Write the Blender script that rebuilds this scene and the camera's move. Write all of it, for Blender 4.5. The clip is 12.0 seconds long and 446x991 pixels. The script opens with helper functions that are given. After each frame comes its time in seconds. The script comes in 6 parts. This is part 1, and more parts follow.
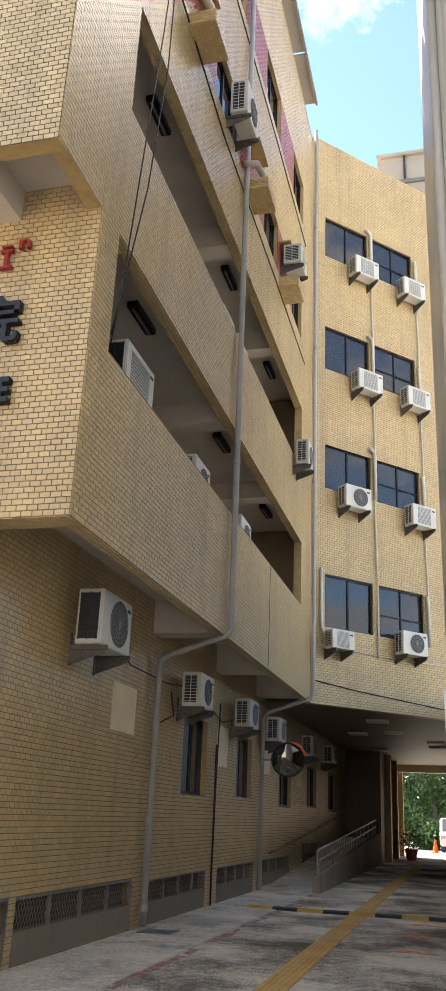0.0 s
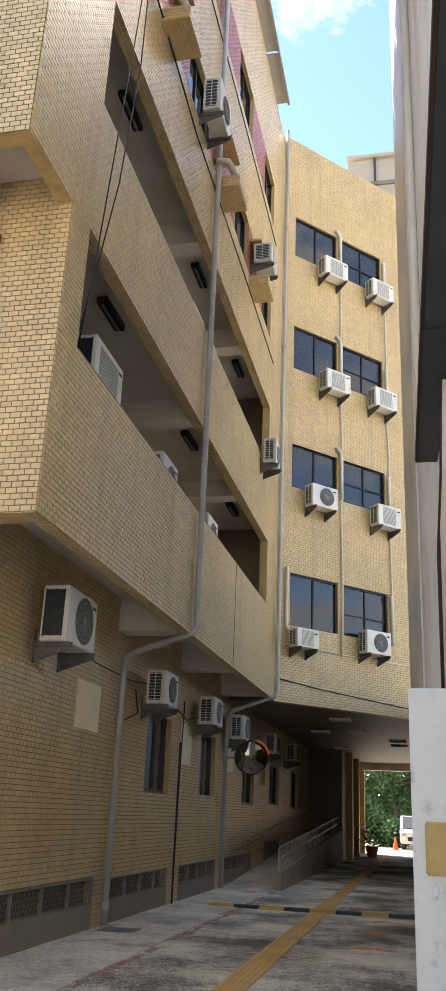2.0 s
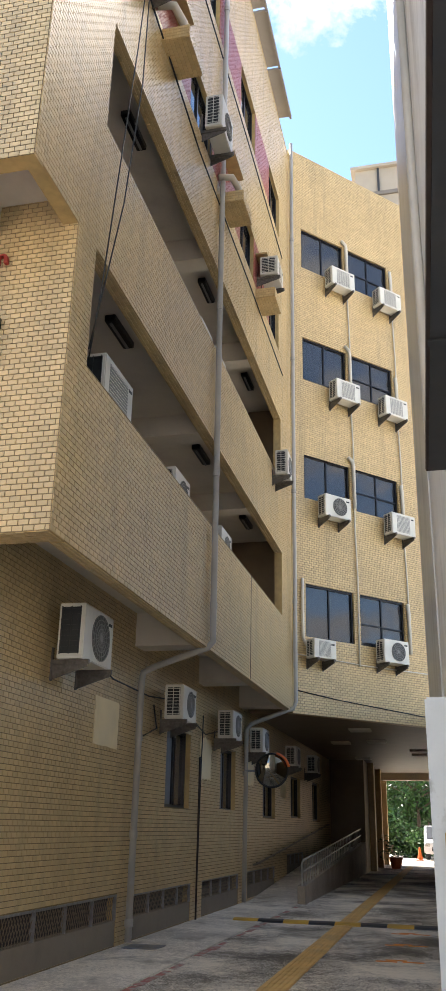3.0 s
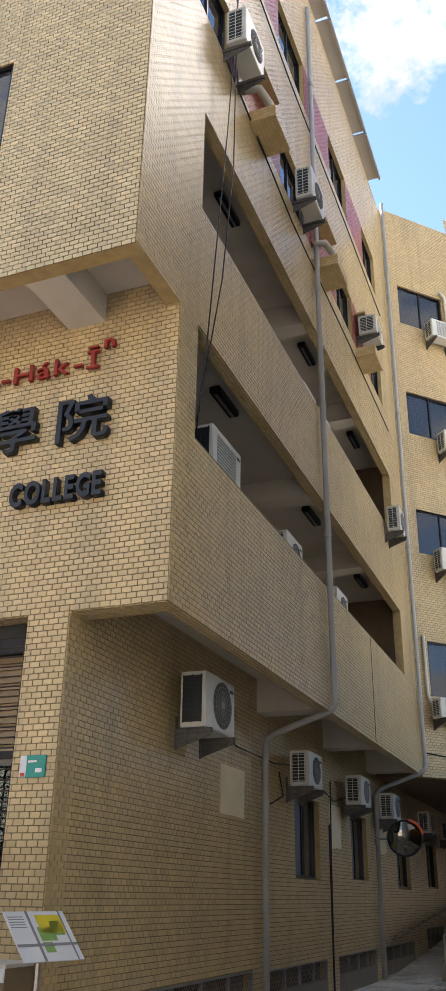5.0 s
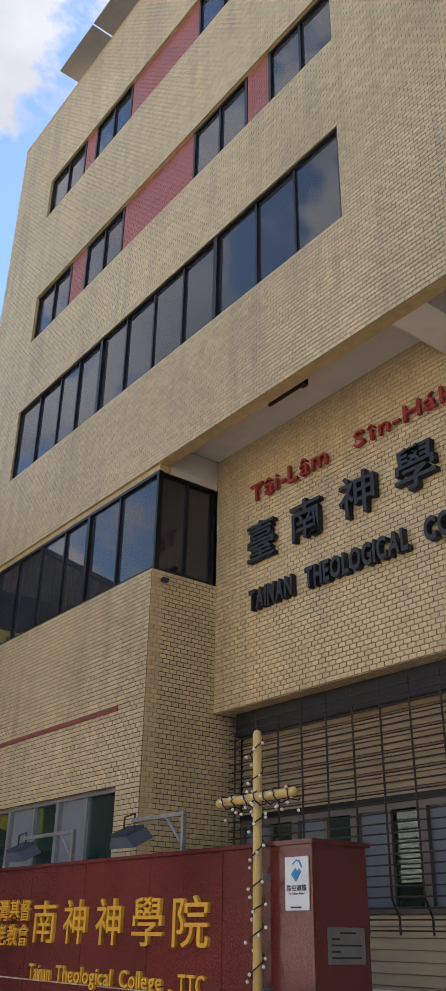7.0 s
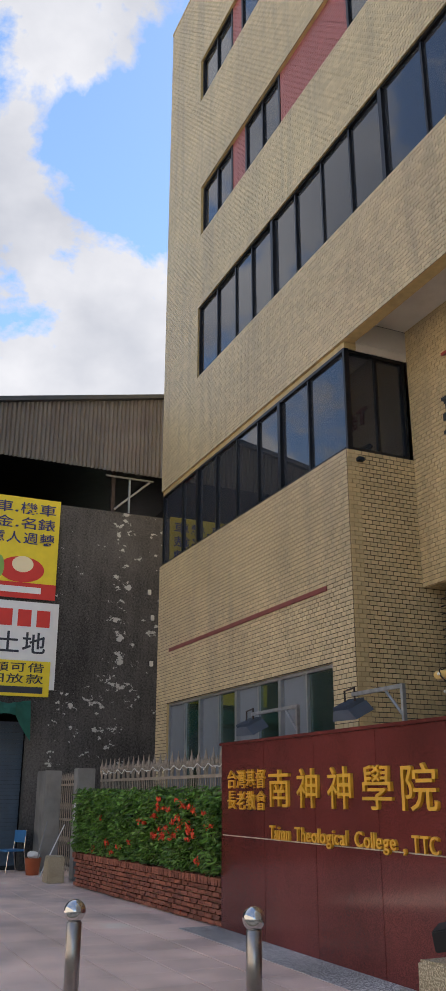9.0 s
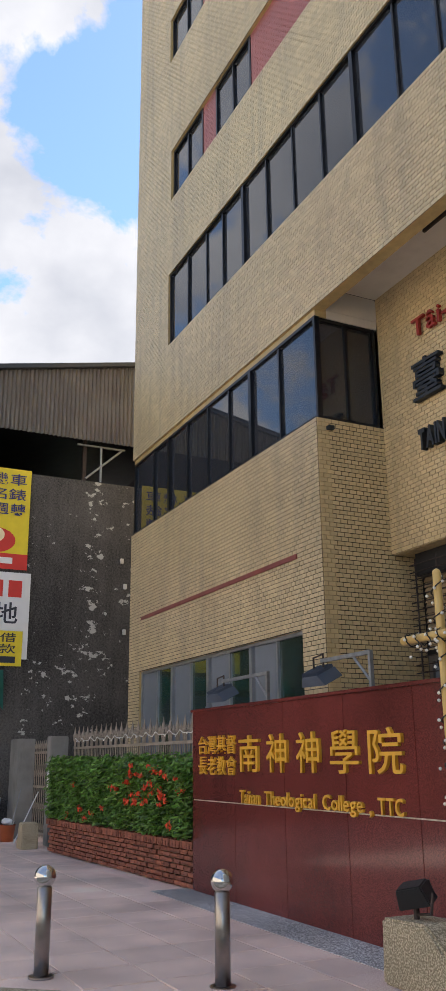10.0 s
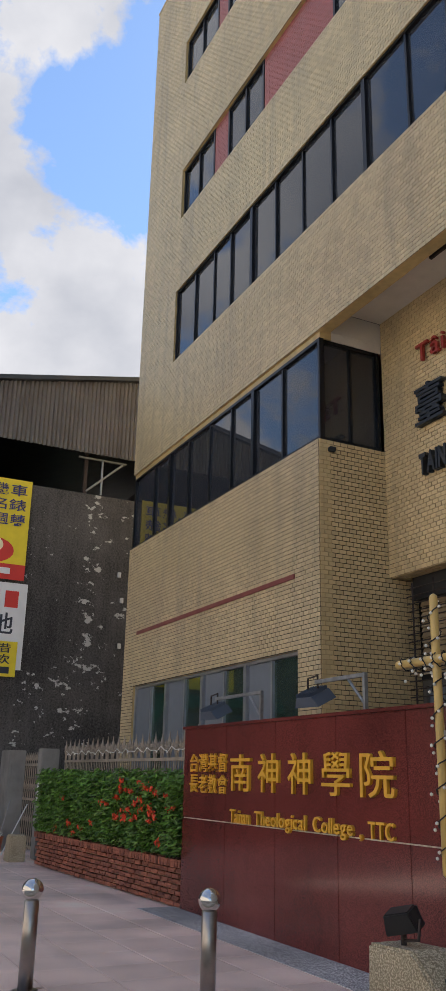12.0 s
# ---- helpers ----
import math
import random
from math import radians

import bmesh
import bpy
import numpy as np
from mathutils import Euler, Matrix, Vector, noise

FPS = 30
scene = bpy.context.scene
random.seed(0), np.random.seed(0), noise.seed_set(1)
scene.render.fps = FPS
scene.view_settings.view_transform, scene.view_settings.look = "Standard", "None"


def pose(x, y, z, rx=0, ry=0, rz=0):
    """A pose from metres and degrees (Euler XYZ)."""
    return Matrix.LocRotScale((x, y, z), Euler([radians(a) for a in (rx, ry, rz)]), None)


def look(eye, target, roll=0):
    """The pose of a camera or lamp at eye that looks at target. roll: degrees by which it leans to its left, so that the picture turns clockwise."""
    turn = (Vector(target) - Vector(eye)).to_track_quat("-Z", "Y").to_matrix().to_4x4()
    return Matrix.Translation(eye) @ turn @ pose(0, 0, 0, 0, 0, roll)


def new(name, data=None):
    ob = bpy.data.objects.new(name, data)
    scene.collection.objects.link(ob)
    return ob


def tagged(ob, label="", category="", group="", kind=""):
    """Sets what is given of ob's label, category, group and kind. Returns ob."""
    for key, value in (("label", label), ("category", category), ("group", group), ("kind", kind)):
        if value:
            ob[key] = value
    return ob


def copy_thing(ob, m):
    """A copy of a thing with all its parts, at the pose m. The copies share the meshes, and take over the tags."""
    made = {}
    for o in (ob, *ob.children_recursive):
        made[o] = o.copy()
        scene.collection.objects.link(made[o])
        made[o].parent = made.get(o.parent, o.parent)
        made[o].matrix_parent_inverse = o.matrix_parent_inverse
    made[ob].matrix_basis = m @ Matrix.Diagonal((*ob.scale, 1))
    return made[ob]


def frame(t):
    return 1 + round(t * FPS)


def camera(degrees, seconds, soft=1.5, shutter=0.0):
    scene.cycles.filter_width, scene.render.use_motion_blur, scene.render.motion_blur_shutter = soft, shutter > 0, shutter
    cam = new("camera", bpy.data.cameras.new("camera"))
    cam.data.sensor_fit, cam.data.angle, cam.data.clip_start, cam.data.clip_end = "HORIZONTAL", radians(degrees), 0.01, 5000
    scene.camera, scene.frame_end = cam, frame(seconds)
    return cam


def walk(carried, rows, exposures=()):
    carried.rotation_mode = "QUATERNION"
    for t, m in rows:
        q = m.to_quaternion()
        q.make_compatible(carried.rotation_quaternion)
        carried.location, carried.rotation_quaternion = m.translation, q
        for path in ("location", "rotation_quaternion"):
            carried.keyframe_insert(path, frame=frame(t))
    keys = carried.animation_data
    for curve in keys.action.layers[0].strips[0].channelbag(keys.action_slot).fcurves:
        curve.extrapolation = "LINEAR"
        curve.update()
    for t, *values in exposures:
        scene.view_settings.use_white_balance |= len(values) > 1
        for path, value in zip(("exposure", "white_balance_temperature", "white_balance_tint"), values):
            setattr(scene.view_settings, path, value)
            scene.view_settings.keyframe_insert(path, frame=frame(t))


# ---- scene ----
cam = camera(28.5, 12.0, soft=0.7)
PATH = [
    (0, (-0.276, 0.051, 1.636), (-0.777, 1.864, 2.316), 2.5),
    (0.5, (-0.262, 0.068, 1.64), (-0.669, 1.901, 2.327), 1.9),
    (1, (-0.271, 0.057, 1.632), (-0.672, 1.894, 2.316), 2.1),
    (1.5, (-0.275, 0.044, 1.643), (-0.678, 1.881, 2.325), 2.5),
    (2, (-0.289, 0.051, 1.643), (-0.716, 1.883, 2.321), 2.5),
    (2.5, (-0.279, 0.04, 1.644), (-0.72, 1.866, 2.329), 1.6),
    (4.3, (-0.247, -0.054, 1.636), (-0.748, 1.716, 2.421), 1.1),
    (4.5, (-0.251, -0.057, 1.638), (-0.782, 1.7, 2.433), 1.3),
    (5, (-0.249, -0.08, 1.643), (-0.929, 1.609, 2.472), 0.9),
    (5.5, (-0.176, -0.076, 1.629), (-1.044, 1.507, 2.489), 0.9),
    (6, (-0.019, -0.021, 1.627), (-1.102, 1.412, 2.505), 0.6),
    (6.5, (-0.01, 0.042, 1.607), (-1.279, 1.302, 2.503), 0.9),
    (7, (-0.067, 0.039, 1.555), (-1.483, 1.132, 2.45), 1.0),
    (7.5, (-0.112, -0.011, 1.555), (-1.639, 0.941, 2.428), 0.8),
    (7.7, (-0.122, -0.015, 1.558), (-1.708, 0.87, 2.395), 0.8),
    (9.3, (-0.106, 0.092, 1.59), (-1.839, 0.872, 2.212), -0.2),
    (9.5, (-0.102, 0.105, 1.589), (-1.838, 0.889, 2.199), -0.3),
    (10, (-0.092, 0.116, 1.592), (-1.814, 0.955, 2.168), -0.6),
    (10.5, (-0.113, 0.111, 1.584), (-1.799, 1.025, 2.148), -0.8),
    (11, (-0.118, 0.1, 1.563), (-1.799, 1.026, 2.124), 0.1),
    (11.5, (-0.089, 0.086, 1.571), (-1.808, 0.941, 2.13), 0.9),
    (12, (-0.055, 0.085, 1.594), (-1.766, 0.92, 2.206), 1.3),
]
walk(cam, [(t, look(eye, target, roll)) for t, eye, target, roll in PATH],
     exposures=[(0, 1.83, 6750, 13), (2.5, 1.83, 6750, 13), (4.5, 1.6, 6650, 13), (5.5, 1.5, 6500, 13), (6.5, 1.35, 6250, 13), (7.5, 0.85, 6250, 13), (9.3, 1.0, 6350, 13), (10.5, 1.17, 6350, 13), (11.0, 1.2, 6350, 13), (11.5, 1.02, 6350, 13), (12.0, 0.84, 6350, 13)])


# ---- world, sun, exposure ----
SUN_EL, SUN_AZ = radians(50), radians(-45)          # from behind the building, azimuth from +Y towards -X
world = bpy.data.worlds.new("world")
scene.world = world
world.use_nodes = True
wn, wl = world.node_tree.nodes, world.node_tree.links
wn.clear()
sky = wn.new("ShaderNodeTexSky")
sky.sky_type = "NISHITA"
sky.sun_disc = False
sky.sun_elevation, sky.sun_rotation = SUN_EL, SUN_AZ
sky.air_density, sky.dust_density, sky.ozone_density = 1.0, 0.1, 1.5
tc = wn.new("ShaderNodeTexCoord")
cl = wn.new("ShaderNodeTexNoise")
cl.inputs["Scale"].default_value, cl.inputs["Detail"].default_value, cl.inputs["Roughness"].default_value = 6.0, 10.0, 0.62
cl.inputs["Distortion"].default_value = 0.2
mp = wn.new("ShaderNodeMapping")
mp.inputs["Scale"].default_value = (1.0, 1.0, 1.4)


def sky_blob(centre, degrees, amount, before):
    """Adds more cloud (or, with a minus, clearer air) round one direction of the sky."""
    d = wn.new("ShaderNodeVectorMath")
    d.operation = "DOT_PRODUCT"
    d.inputs[1].default_value = Vector(centre).normalized()
    wl.new(tc.outputs["Generated"], d.inputs[0])
    r = wn.new("ShaderNodeMapRange")
    r.interpolation_type = "SMOOTHSTEP"
    r.inputs["From Min"].default_value, r.inputs["From Max"].default_value = math.cos(radians(degrees * 1.5)), math.cos(radians(degrees * 0.35))
    r.inputs["To Max"].default_value = amount
    wl.new(d.outputs["Value"], r.inputs["Value"])
    a = wn.new("ShaderNodeMath")
    wl.new(before, a.inputs[0])
    wl.new(r.outputs["Result"], a.inputs[1])
    return a.outputs["Value"]


more = wn.new("ShaderNodeMapRange")          # stretch the noise, so that the edges of the clouds break up
more.clamp = False
more.inputs["From Min"].default_value, more.inputs["From Max"].default_value = 0.3, 0.7
wl.new(cl.outputs["Fac"], more.inputs["Value"])
cover = more.outputs["Result"]
# The 30-degree cloud lies out of view, added for the windows to mirror.
for c, deg, amount in (((-0.72, 0.08, 0.69), 7, 0.22), ((-0.86, 0.17, 0.48), 8, 0.28), ((-0.81, 0.26, 0.515), 4, 0.2), ((-0.62, 0.13, 0.77), 6, 0.2), ((-0.545, 0.214, 0.811), 6, 0.2), ((-0.07, 0.635, 0.77), 4, 0.2),
                       ((-0.68, -0.48, 0.55), 30, 0.16), ((-0.725, 0.235, 0.65), 5, -0.36), ((-0.77, 0.23, 0.59), 3, -0.2), ((-0.045, 0.72, 0.69), 6, -0.3)):
    cover = sky_blob(c, deg, amount, cover)
cr = wn.new("ShaderNodeValToRGB")
cr.color_ramp.elements[0].position, cr.color_ramp.elements[1].position = 0.52, 0.74
c2 = wn.new("ShaderNodeTexNoise")
c2.inputs["Scale"].default_value, c2.inputs["Detail"].default_value = 5.0, 6.0
cc = wn.new("ShaderNodeValToRGB")
cc.color_ramp.elements[0].position, cc.color_ramp.elements[1].position = 0.3, 0.68
cc.color_ramp.elements[0].color, cc.color_ramp.elements[1].color = (2.7, 2.85, 3.15, 1), (5.0, 5.0, 5.0, 1)
mx = wn.new("ShaderNodeMix")
mx.data_type = "RGBA"
bg = wn.new("ShaderNodeBackground")
bg.inputs["Strength"].default_value = 0.1
wo = wn.new("ShaderNodeOutputWorld")
wl.new(tc.outputs["Generated"], mp.inputs["Vector"])
wl.new(mp.outputs["Vector"], cl.inputs["Vector"])
wl.new(mp.outputs["Vector"], c2.inputs["Vector"])
wl.new(cover, cr.inputs["Fac"])
wl.new(c2.outputs["Fac"], cc.inputs["Fac"])
wl.new(cr.outputs["Color"], mx.inputs["Factor"])
dim = wn.new("ShaderNodeVectorMath")
dim.operation = "MULTIPLY"
dim.inputs[1].default_value = (1.0, 1.09, 1.13)          # hazy tropical blue
wl.new(sky.outputs["Color"], dim.inputs[0])
wl.new(dim.outputs["Vector"], mx.inputs["A"])
wl.new(cc.outputs["Color"], mx.inputs["B"])
wl.new(mx.outputs["Result"], bg.inputs["Color"])
wl.new(bg.outputs["Background"], wo.inputs["Surface"])

sun = new("sun", bpy.data.lights.new("sun", "SUN"))
sun.data.energy, sun.data.angle, sun.data.color = 5.0, radians(0.6), (1.0, 0.95, 0.88)
sun_from = Vector((math.sin(SUN_AZ) * math.cos(SUN_EL), math.cos(SUN_AZ) * math.cos(SUN_EL), math.sin(SUN_EL)))
sun.matrix_world = look(sun_from * 60, (0, 0, 0))


# ---- materials ----
def material(name, color, rough=0.6, metal=0.0, vary=0.12, scale=6.0, bump=0.0, bump_scale=60.0, stain=0.0, stain_color=(0.1, 0.09, 0.07),
             stain_scale=(1.5, 1.5, 0.25), island=0.0, chance=0.0, spec=0.5, coat=0.0, stain_at=(0.5, 0.75)):
    """Principled paint with two scales of variation, streaky stains, bump, and tint by island or by object."""
    m = bpy.data.materials.new(name)
    m.use_nodes = True
    n, l = m.node_tree.nodes, m.node_tree.links
    b = n["Principled BSDF"]
    b.inputs["Roughness"].default_value, b.inputs["Metallic"].default_value = rough, metal
    b.inputs["Specular IOR Level"].default_value, b.inputs["Coat Weight"].default_value = spec, coat
    b.inputs["Coat Roughness"].default_value = 0.07
    geo = n.new("ShaderNodeNewGeometry")
    t1 = n.new("ShaderNodeTexNoise")
    t1.inputs["Scale"].default_value, t1.inputs["Detail"].default_value = scale, 6
    l.new(geo.outputs["Position"], t1.inputs["Vector"])
    hsv = n.new("ShaderNodeHueSaturation")
    hsv.inputs["Color"].default_value = (*color, 1)
    mr = n.new("ShaderNodeMapRange")
    mr.inputs["From Min"].default_value, mr.inputs["From Max"].default_value = 0.25, 0.75
    mr.inputs["To Min"].default_value, mr.inputs["To Max"].default_value = 1 - vary, 1 + vary
    l.new(t1.outputs["Fac"], mr.inputs["Value"])
    value = mr.outputs["Result"]
    if island or chance:
        src = geo.outputs["Random Per Island"]
        amount = island
        if chance:
            src, amount = n.new("ShaderNodeObjectInfo").outputs["Random"], chance
        mr2 = n.new("ShaderNodeMapRange")
        mr2.inputs["To Min"].default_value, mr2.inputs["To Max"].default_value = 1 - amount, 1 + amount
        l.new(src, mr2.inputs["Value"])
        mu = n.new("ShaderNodeMath")
        mu.operation = "MULTIPLY"
        l.new(value, mu.inputs[0])
        l.new(mr2.outputs["Result"], mu.inputs[1])
        value = mu.outputs["Value"]
    l.new(value, hsv.inputs["Value"])
    out = hsv.outputs["Color"]
    if stain:
        mp = n.new("ShaderNodeMapping")
        mp.inputs["Scale"].default_value = stain_scale
        l.new(geo.outputs["Position"], mp.inputs["Vector"])
        t2 = n.new("ShaderNodeTexNoise")
        t2.inputs["Scale"].default_value, t2.inputs["Detail"].default_value, t2.inputs["Roughness"].default_value = 1.0, 8, 0.65
        l.new(mp.outputs["Vector"], t2.inputs["Vector"])
        ramp = n.new("ShaderNodeMapRange")
        ramp.inputs["From Min"].default_value, ramp.inputs["From Max"].default_value = stain_at
        ramp.inputs["To Max"].default_value = stain
        l.new(t2.outputs["Fac"], ramp.inputs["Value"])
        mix = n.new("ShaderNodeMix")
        mix.data_type = "RGBA"
        mix.inputs["B"].default_value = (*stain_color, 1)
        l.new(ramp.outputs["Result"], mix.inputs["Factor"])
        l.new(out, mix.inputs["A"])
        out = mix.outputs["Result"]
    l.new(out, b.inputs["Base Color"])
    if bump:
        t3 = n.new("ShaderNodeTexNoise")
        t3.inputs["Scale"].default_value, t3.inputs["Detail"].default_value = bump_scale, 5
        l.new(geo.outputs["Position"], t3.inputs["Vector"])
        bp = n.new("ShaderNodeBump")
        bp.inputs["Strength"].default_value, bp.inputs["Distance"].default_value = bump, 0.02
        l.new(t3.outputs["Fac"], bp.inputs["Height"])
        l.new(bp.outputs["Normal"], b.inputs["Normal"])
    return m


def speckled(name, dark, light, scale, rough=0.2, bump=0.0, at=(0.45, 0.6), vary=0.0):
    """Granite or asphalt: grains of two colours."""
    m = bpy.data.materials.new(name)
    m.use_nodes = True
    n, l = m.node_tree.nodes, m.node_tree.links
    b = n["Principled BSDF"]
    b.inputs["Roughness"].default_value = rough
    geo = n.new("ShaderNodeNewGeometry")
    t1 = n.new("ShaderNodeTexNoise")
    t1.inputs["Scale"].default_value, t1.inputs["Detail"].default_value = scale, 4
    big = n.new("ShaderNodeTexNoise")
    big.inputs["Scale"].default_value, big.inputs["Detail"].default_value = 0.9, 7
    l.new(geo.outputs["Position"], t1.inputs["Vector"])
    l.new(geo.outputs["Position"], big.inputs["Vector"])
    ramp = n.new("ShaderNodeValToRGB")
    ramp.color_ramp.elements[0].position, ramp.color_ramp.elements[1].position = at
    ramp.color_ramp.elements[0].color, ramp.color_ramp.elements[1].color = (*dark, 1), (*light, 1)
    l.new(t1.outputs["Fac"], ramp.inputs["Fac"])
    hsv = n.new("ShaderNodeHueSaturation")
    l.new(ramp.outputs["Color"], hsv.inputs["Color"])
    mr = n.new("ShaderNodeMapRange")
    mr.inputs["From Min"].default_value, mr.inputs["From Max"].default_value = 0.3, 0.7
    mr.inputs["To Min"].default_value, mr.inputs["To Max"].default_value = 0.72, 1.28
    l.new(big.outputs["Fac"], mr.inputs["Value"])
    value = mr.outputs["Result"]
    if vary:
        ob = n.new("ShaderNodeObjectInfo")
        m2 = n.new("ShaderNodeMapRange")
        m2.inputs["To Min"].default_value, m2.inputs["To Max"].default_value = 1 - vary, 1 + vary
        l.new(ob.outputs["Random"], m2.inputs["Value"])
        mu = n.new("ShaderNodeMath")
        mu.operation = "MULTIPLY"
        l.new(value, mu.inputs[0])
        l.new(m2.outputs["Result"], mu.inputs[1])
        value = mu.outputs["Value"]
    l.new(value, hsv.inputs["Value"])
    l.new(hsv.outputs["Color"], b.inputs["Base Color"])
    if bump:
        bp = n.new("ShaderNodeBump")
        bp.inputs["Strength"].default_value, bp.inputs["Distance"].default_value = bump, 0.01
        l.new(t1.outputs["Fac"], bp.inputs["Height"])
        l.new(bp.outputs["Normal"], b.inputs["Normal"])
    return m


def noise_of(n, l, geo, scale, detail, rough=0.55, stretch=(1, 1, 1)):
    """A noise in the world's metres, stretched along the axes."""
    mp = n.new("ShaderNodeMapping")
    mp.inputs["Scale"].default_value = stretch
    l.new(geo.outputs["Position"], mp.inputs["Vector"])
    t = n.new("ShaderNodeTexNoise")
    t.inputs["Scale"].default_value, t.inputs["Detail"].default_value, t.inputs["Roughness"].default_value = scale, detail, rough
    l.new(mp.outputs["Vector"], t.inputs["Vector"])
    return t.outputs["Fac"]


def between(n, l, value, a, b, lo=0.0, hi=1.0):
    r = n.new("ShaderNodeMapRange")
    r.inputs["From Min"].default_value, r.inputs["From Max"].default_value = a, b
    r.inputs["To Min"].default_value, r.inputs["To Max"].default_value = lo, hi
    l.new(value, r.inputs["Value"])
    return r.outputs["Result"]


def maths(n, l, how, a, b):
    m = n.new("ShaderNodeMath")
    m.operation = how
    l.new(a, m.inputs[0])
    if isinstance(b, (int, float)):
        m.inputs[1].default_value = b
    else:
        l.new(b, m.inputs[1])
    return m.outputs["Value"]


def blend(n, l, fac, a, b):
    m = n.new("ShaderNodeMix")
    m.data_type = "RGBA"
    l.new(fac, m.inputs["Factor"])
    for name, c in (("A", a), ("B", b)):
        if isinstance(c, tuple):
            m.inputs[name].default_value = (*c, 1)
        else:
            l.new(c, m.inputs[name])
    return m.outputs["Result"]


def relief(n, l, b, height, strength, distance=0.01):
    bp = n.new("ShaderNodeBump")
    bp.inputs["Strength"].default_value, bp.inputs["Distance"].default_value = strength, distance
    l.new(height, bp.inputs["Height"])
    l.new(bp.outputs["Normal"], b.inputs["Normal"])


def weathered(name, dark, light, patch, grain, stretch, at, bump):
    """Worn ground: fine aggregate, cloudy wear and drawn-out patches of a third colour."""
    m = bpy.data.materials.new(name)
    m.use_nodes = True
    n, l = m.node_tree.nodes, m.node_tree.links
    b = n["Principled BSDF"]
    b.inputs["Roughness"].default_value, b.inputs["Specular IOR Level"].default_value = 0.9, 0.3
    geo = n.new("ShaderNodeNewGeometry")
    fine = noise_of(n, l, geo, grain, 5, 0.75)
    mid = noise_of(n, l, geo, 9.0, 9, 0.8)
    big = noise_of(n, l, geo, 0.55, 6, 0.6)
    mix = maths(n, l, "ADD", maths(n, l, "MULTIPLY", fine, 0.6), maths(n, l, "ADD", maths(n, l, "MULTIPLY", mid, 0.4), between(n, l, big, 0.3, 0.7, -0.12, 0.12)))
    out = blend(n, l, between(n, l, mix, 0.43, 0.57), dark, light)
    smear = maths(n, l, "ADD", noise_of(n, l, geo, 1.0, 9, 0.68, stretch), maths(n, l, "MULTIPLY", between(n, l, fine, 0.3, 0.7, -0.5, 0.5), 0.10))
    out = blend(n, l, between(n, l, smear, at[0], at[1], 0.0, 0.75), out, patch)
    l.new(out, b.inputs["Base Color"])
    relief(n, l, b, fine, bump, 0.012)
    return m


def peeling(name, dark, light, flake):
    """Blackened render: streaks, fine grime, and flakes of old white paint gathered in clusters."""
    m = bpy.data.materials.new(name)
    m.use_nodes = True
    n, l = m.node_tree.nodes, m.node_tree.links
    b = n["Principled BSDF"]
    b.inputs["Roughness"].default_value, b.inputs["Specular IOR Level"].default_value = 0.9, 0.3
    geo = n.new("ShaderNodeNewGeometry")
    fine = noise_of(n, l, geo, 22.0, 10, 0.82)
    streak = noise_of(n, l, geo, 1.0, 8, 0.7, (5, 5, 0.5))
    big = noise_of(n, l, geo, 0.5, 5, 0.6)
    mix = maths(n, l, "ADD", maths(n, l, "MULTIPLY", fine, 0.62), maths(n, l, "ADD", maths(n, l, "MULTIPLY", streak, 0.13), maths(n, l, "MULTIPLY", big, 0.25)))
    out = blend(n, l, between(n, l, mix, 0.42, 0.58), dark, light)
    cluster = noise_of(n, l, geo, 0.42, 2, 0.5, (1, 1, 0.55))
    chip = noise_of(n, l, geo, 3.4, 10, 0.66, (1, 1, 1.4))
    sep = n.new("ShaderNodeSeparateXYZ")
    l.new(geo.outputs["Position"], sep.inputs["Vector"])
    near = between(n, l, maths(n, l, "ABSOLUTE", maths(n, l, "SUBTRACT", sep.outputs["Y"], 6.7), 0.0), 0.1, 0.8, 0.10, 0.0)
    worn = maths(n, l, "ADD", maths(n, l, "ADD", chip, between(n, l, cluster, 0.35, 0.7, -0.08, 0.07)), near)
    out = blend(n, l, between(n, l, worn, 0.645, 0.66), out, flake)
    l.new(out, b.inputs["Base Color"])
    relief(n, l, b, maths(n, l, "ADD", fine, between(n, l, worn, 0.645, 0.66)), 0.5, 0.02)
    return m


def glass(name, color, ior=1.5, rough=0.0, clear=1.0):
    m = bpy.data.materials.new(name)
    m.use_nodes = True
    b = m.node_tree.nodes["Principled BSDF"]
    b.inputs["Base Color"].default_value = (*color, 1)
    b.inputs["Transmission Weight"].default_value, b.inputs["IOR"].default_value, b.inputs["Roughness"].default_value = clear, ior, rough
    return m


TILE_LOOK = dict(rough=0.33, vary=0.10, scale=0.7, stain=0.42, stain_color=(0.25, 0.205, 0.14), stain_scale=(2.6, 2.6, 0.16), bump=0.04, bump_scale=25, coat=0.04, spec=0.4)
TILE = material("glazed_tile", (0.60, 0.452, 0.238), island=0.09, **TILE_LOOK)
WORN_TILE = material("weathered_glazed_tile", (0.575, 0.455, 0.262), rough=0.42, vary=0.12, scale=0.5, island=0.11, stain=0.5, stain_color=(0.20, 0.175, 0.14), stain_scale=(2.2, 2.2, 0.13), stain_at=(0.48, 0.76), bump=0.04, bump_scale=25, spec=0.4)
RED_TILE = material("red_glazed_tile", (0.36, 0.105, 0.085), 0.35, vary=0.1, scale=0.7, island=0.08, coat=0.05, spec=0.35, stain=0.35, stain_color=(0.30, 0.19, 0.17), bump=0.05, bump_scale=25)
TRIM_RED = material("dull_red_trim", (0.21, 0.055, 0.045), 0.5, vary=0.15, scale=4)
GROUT = material("grout", (0.25, 0.185, 0.102), 0.9, vary=0.35, scale=1.6)
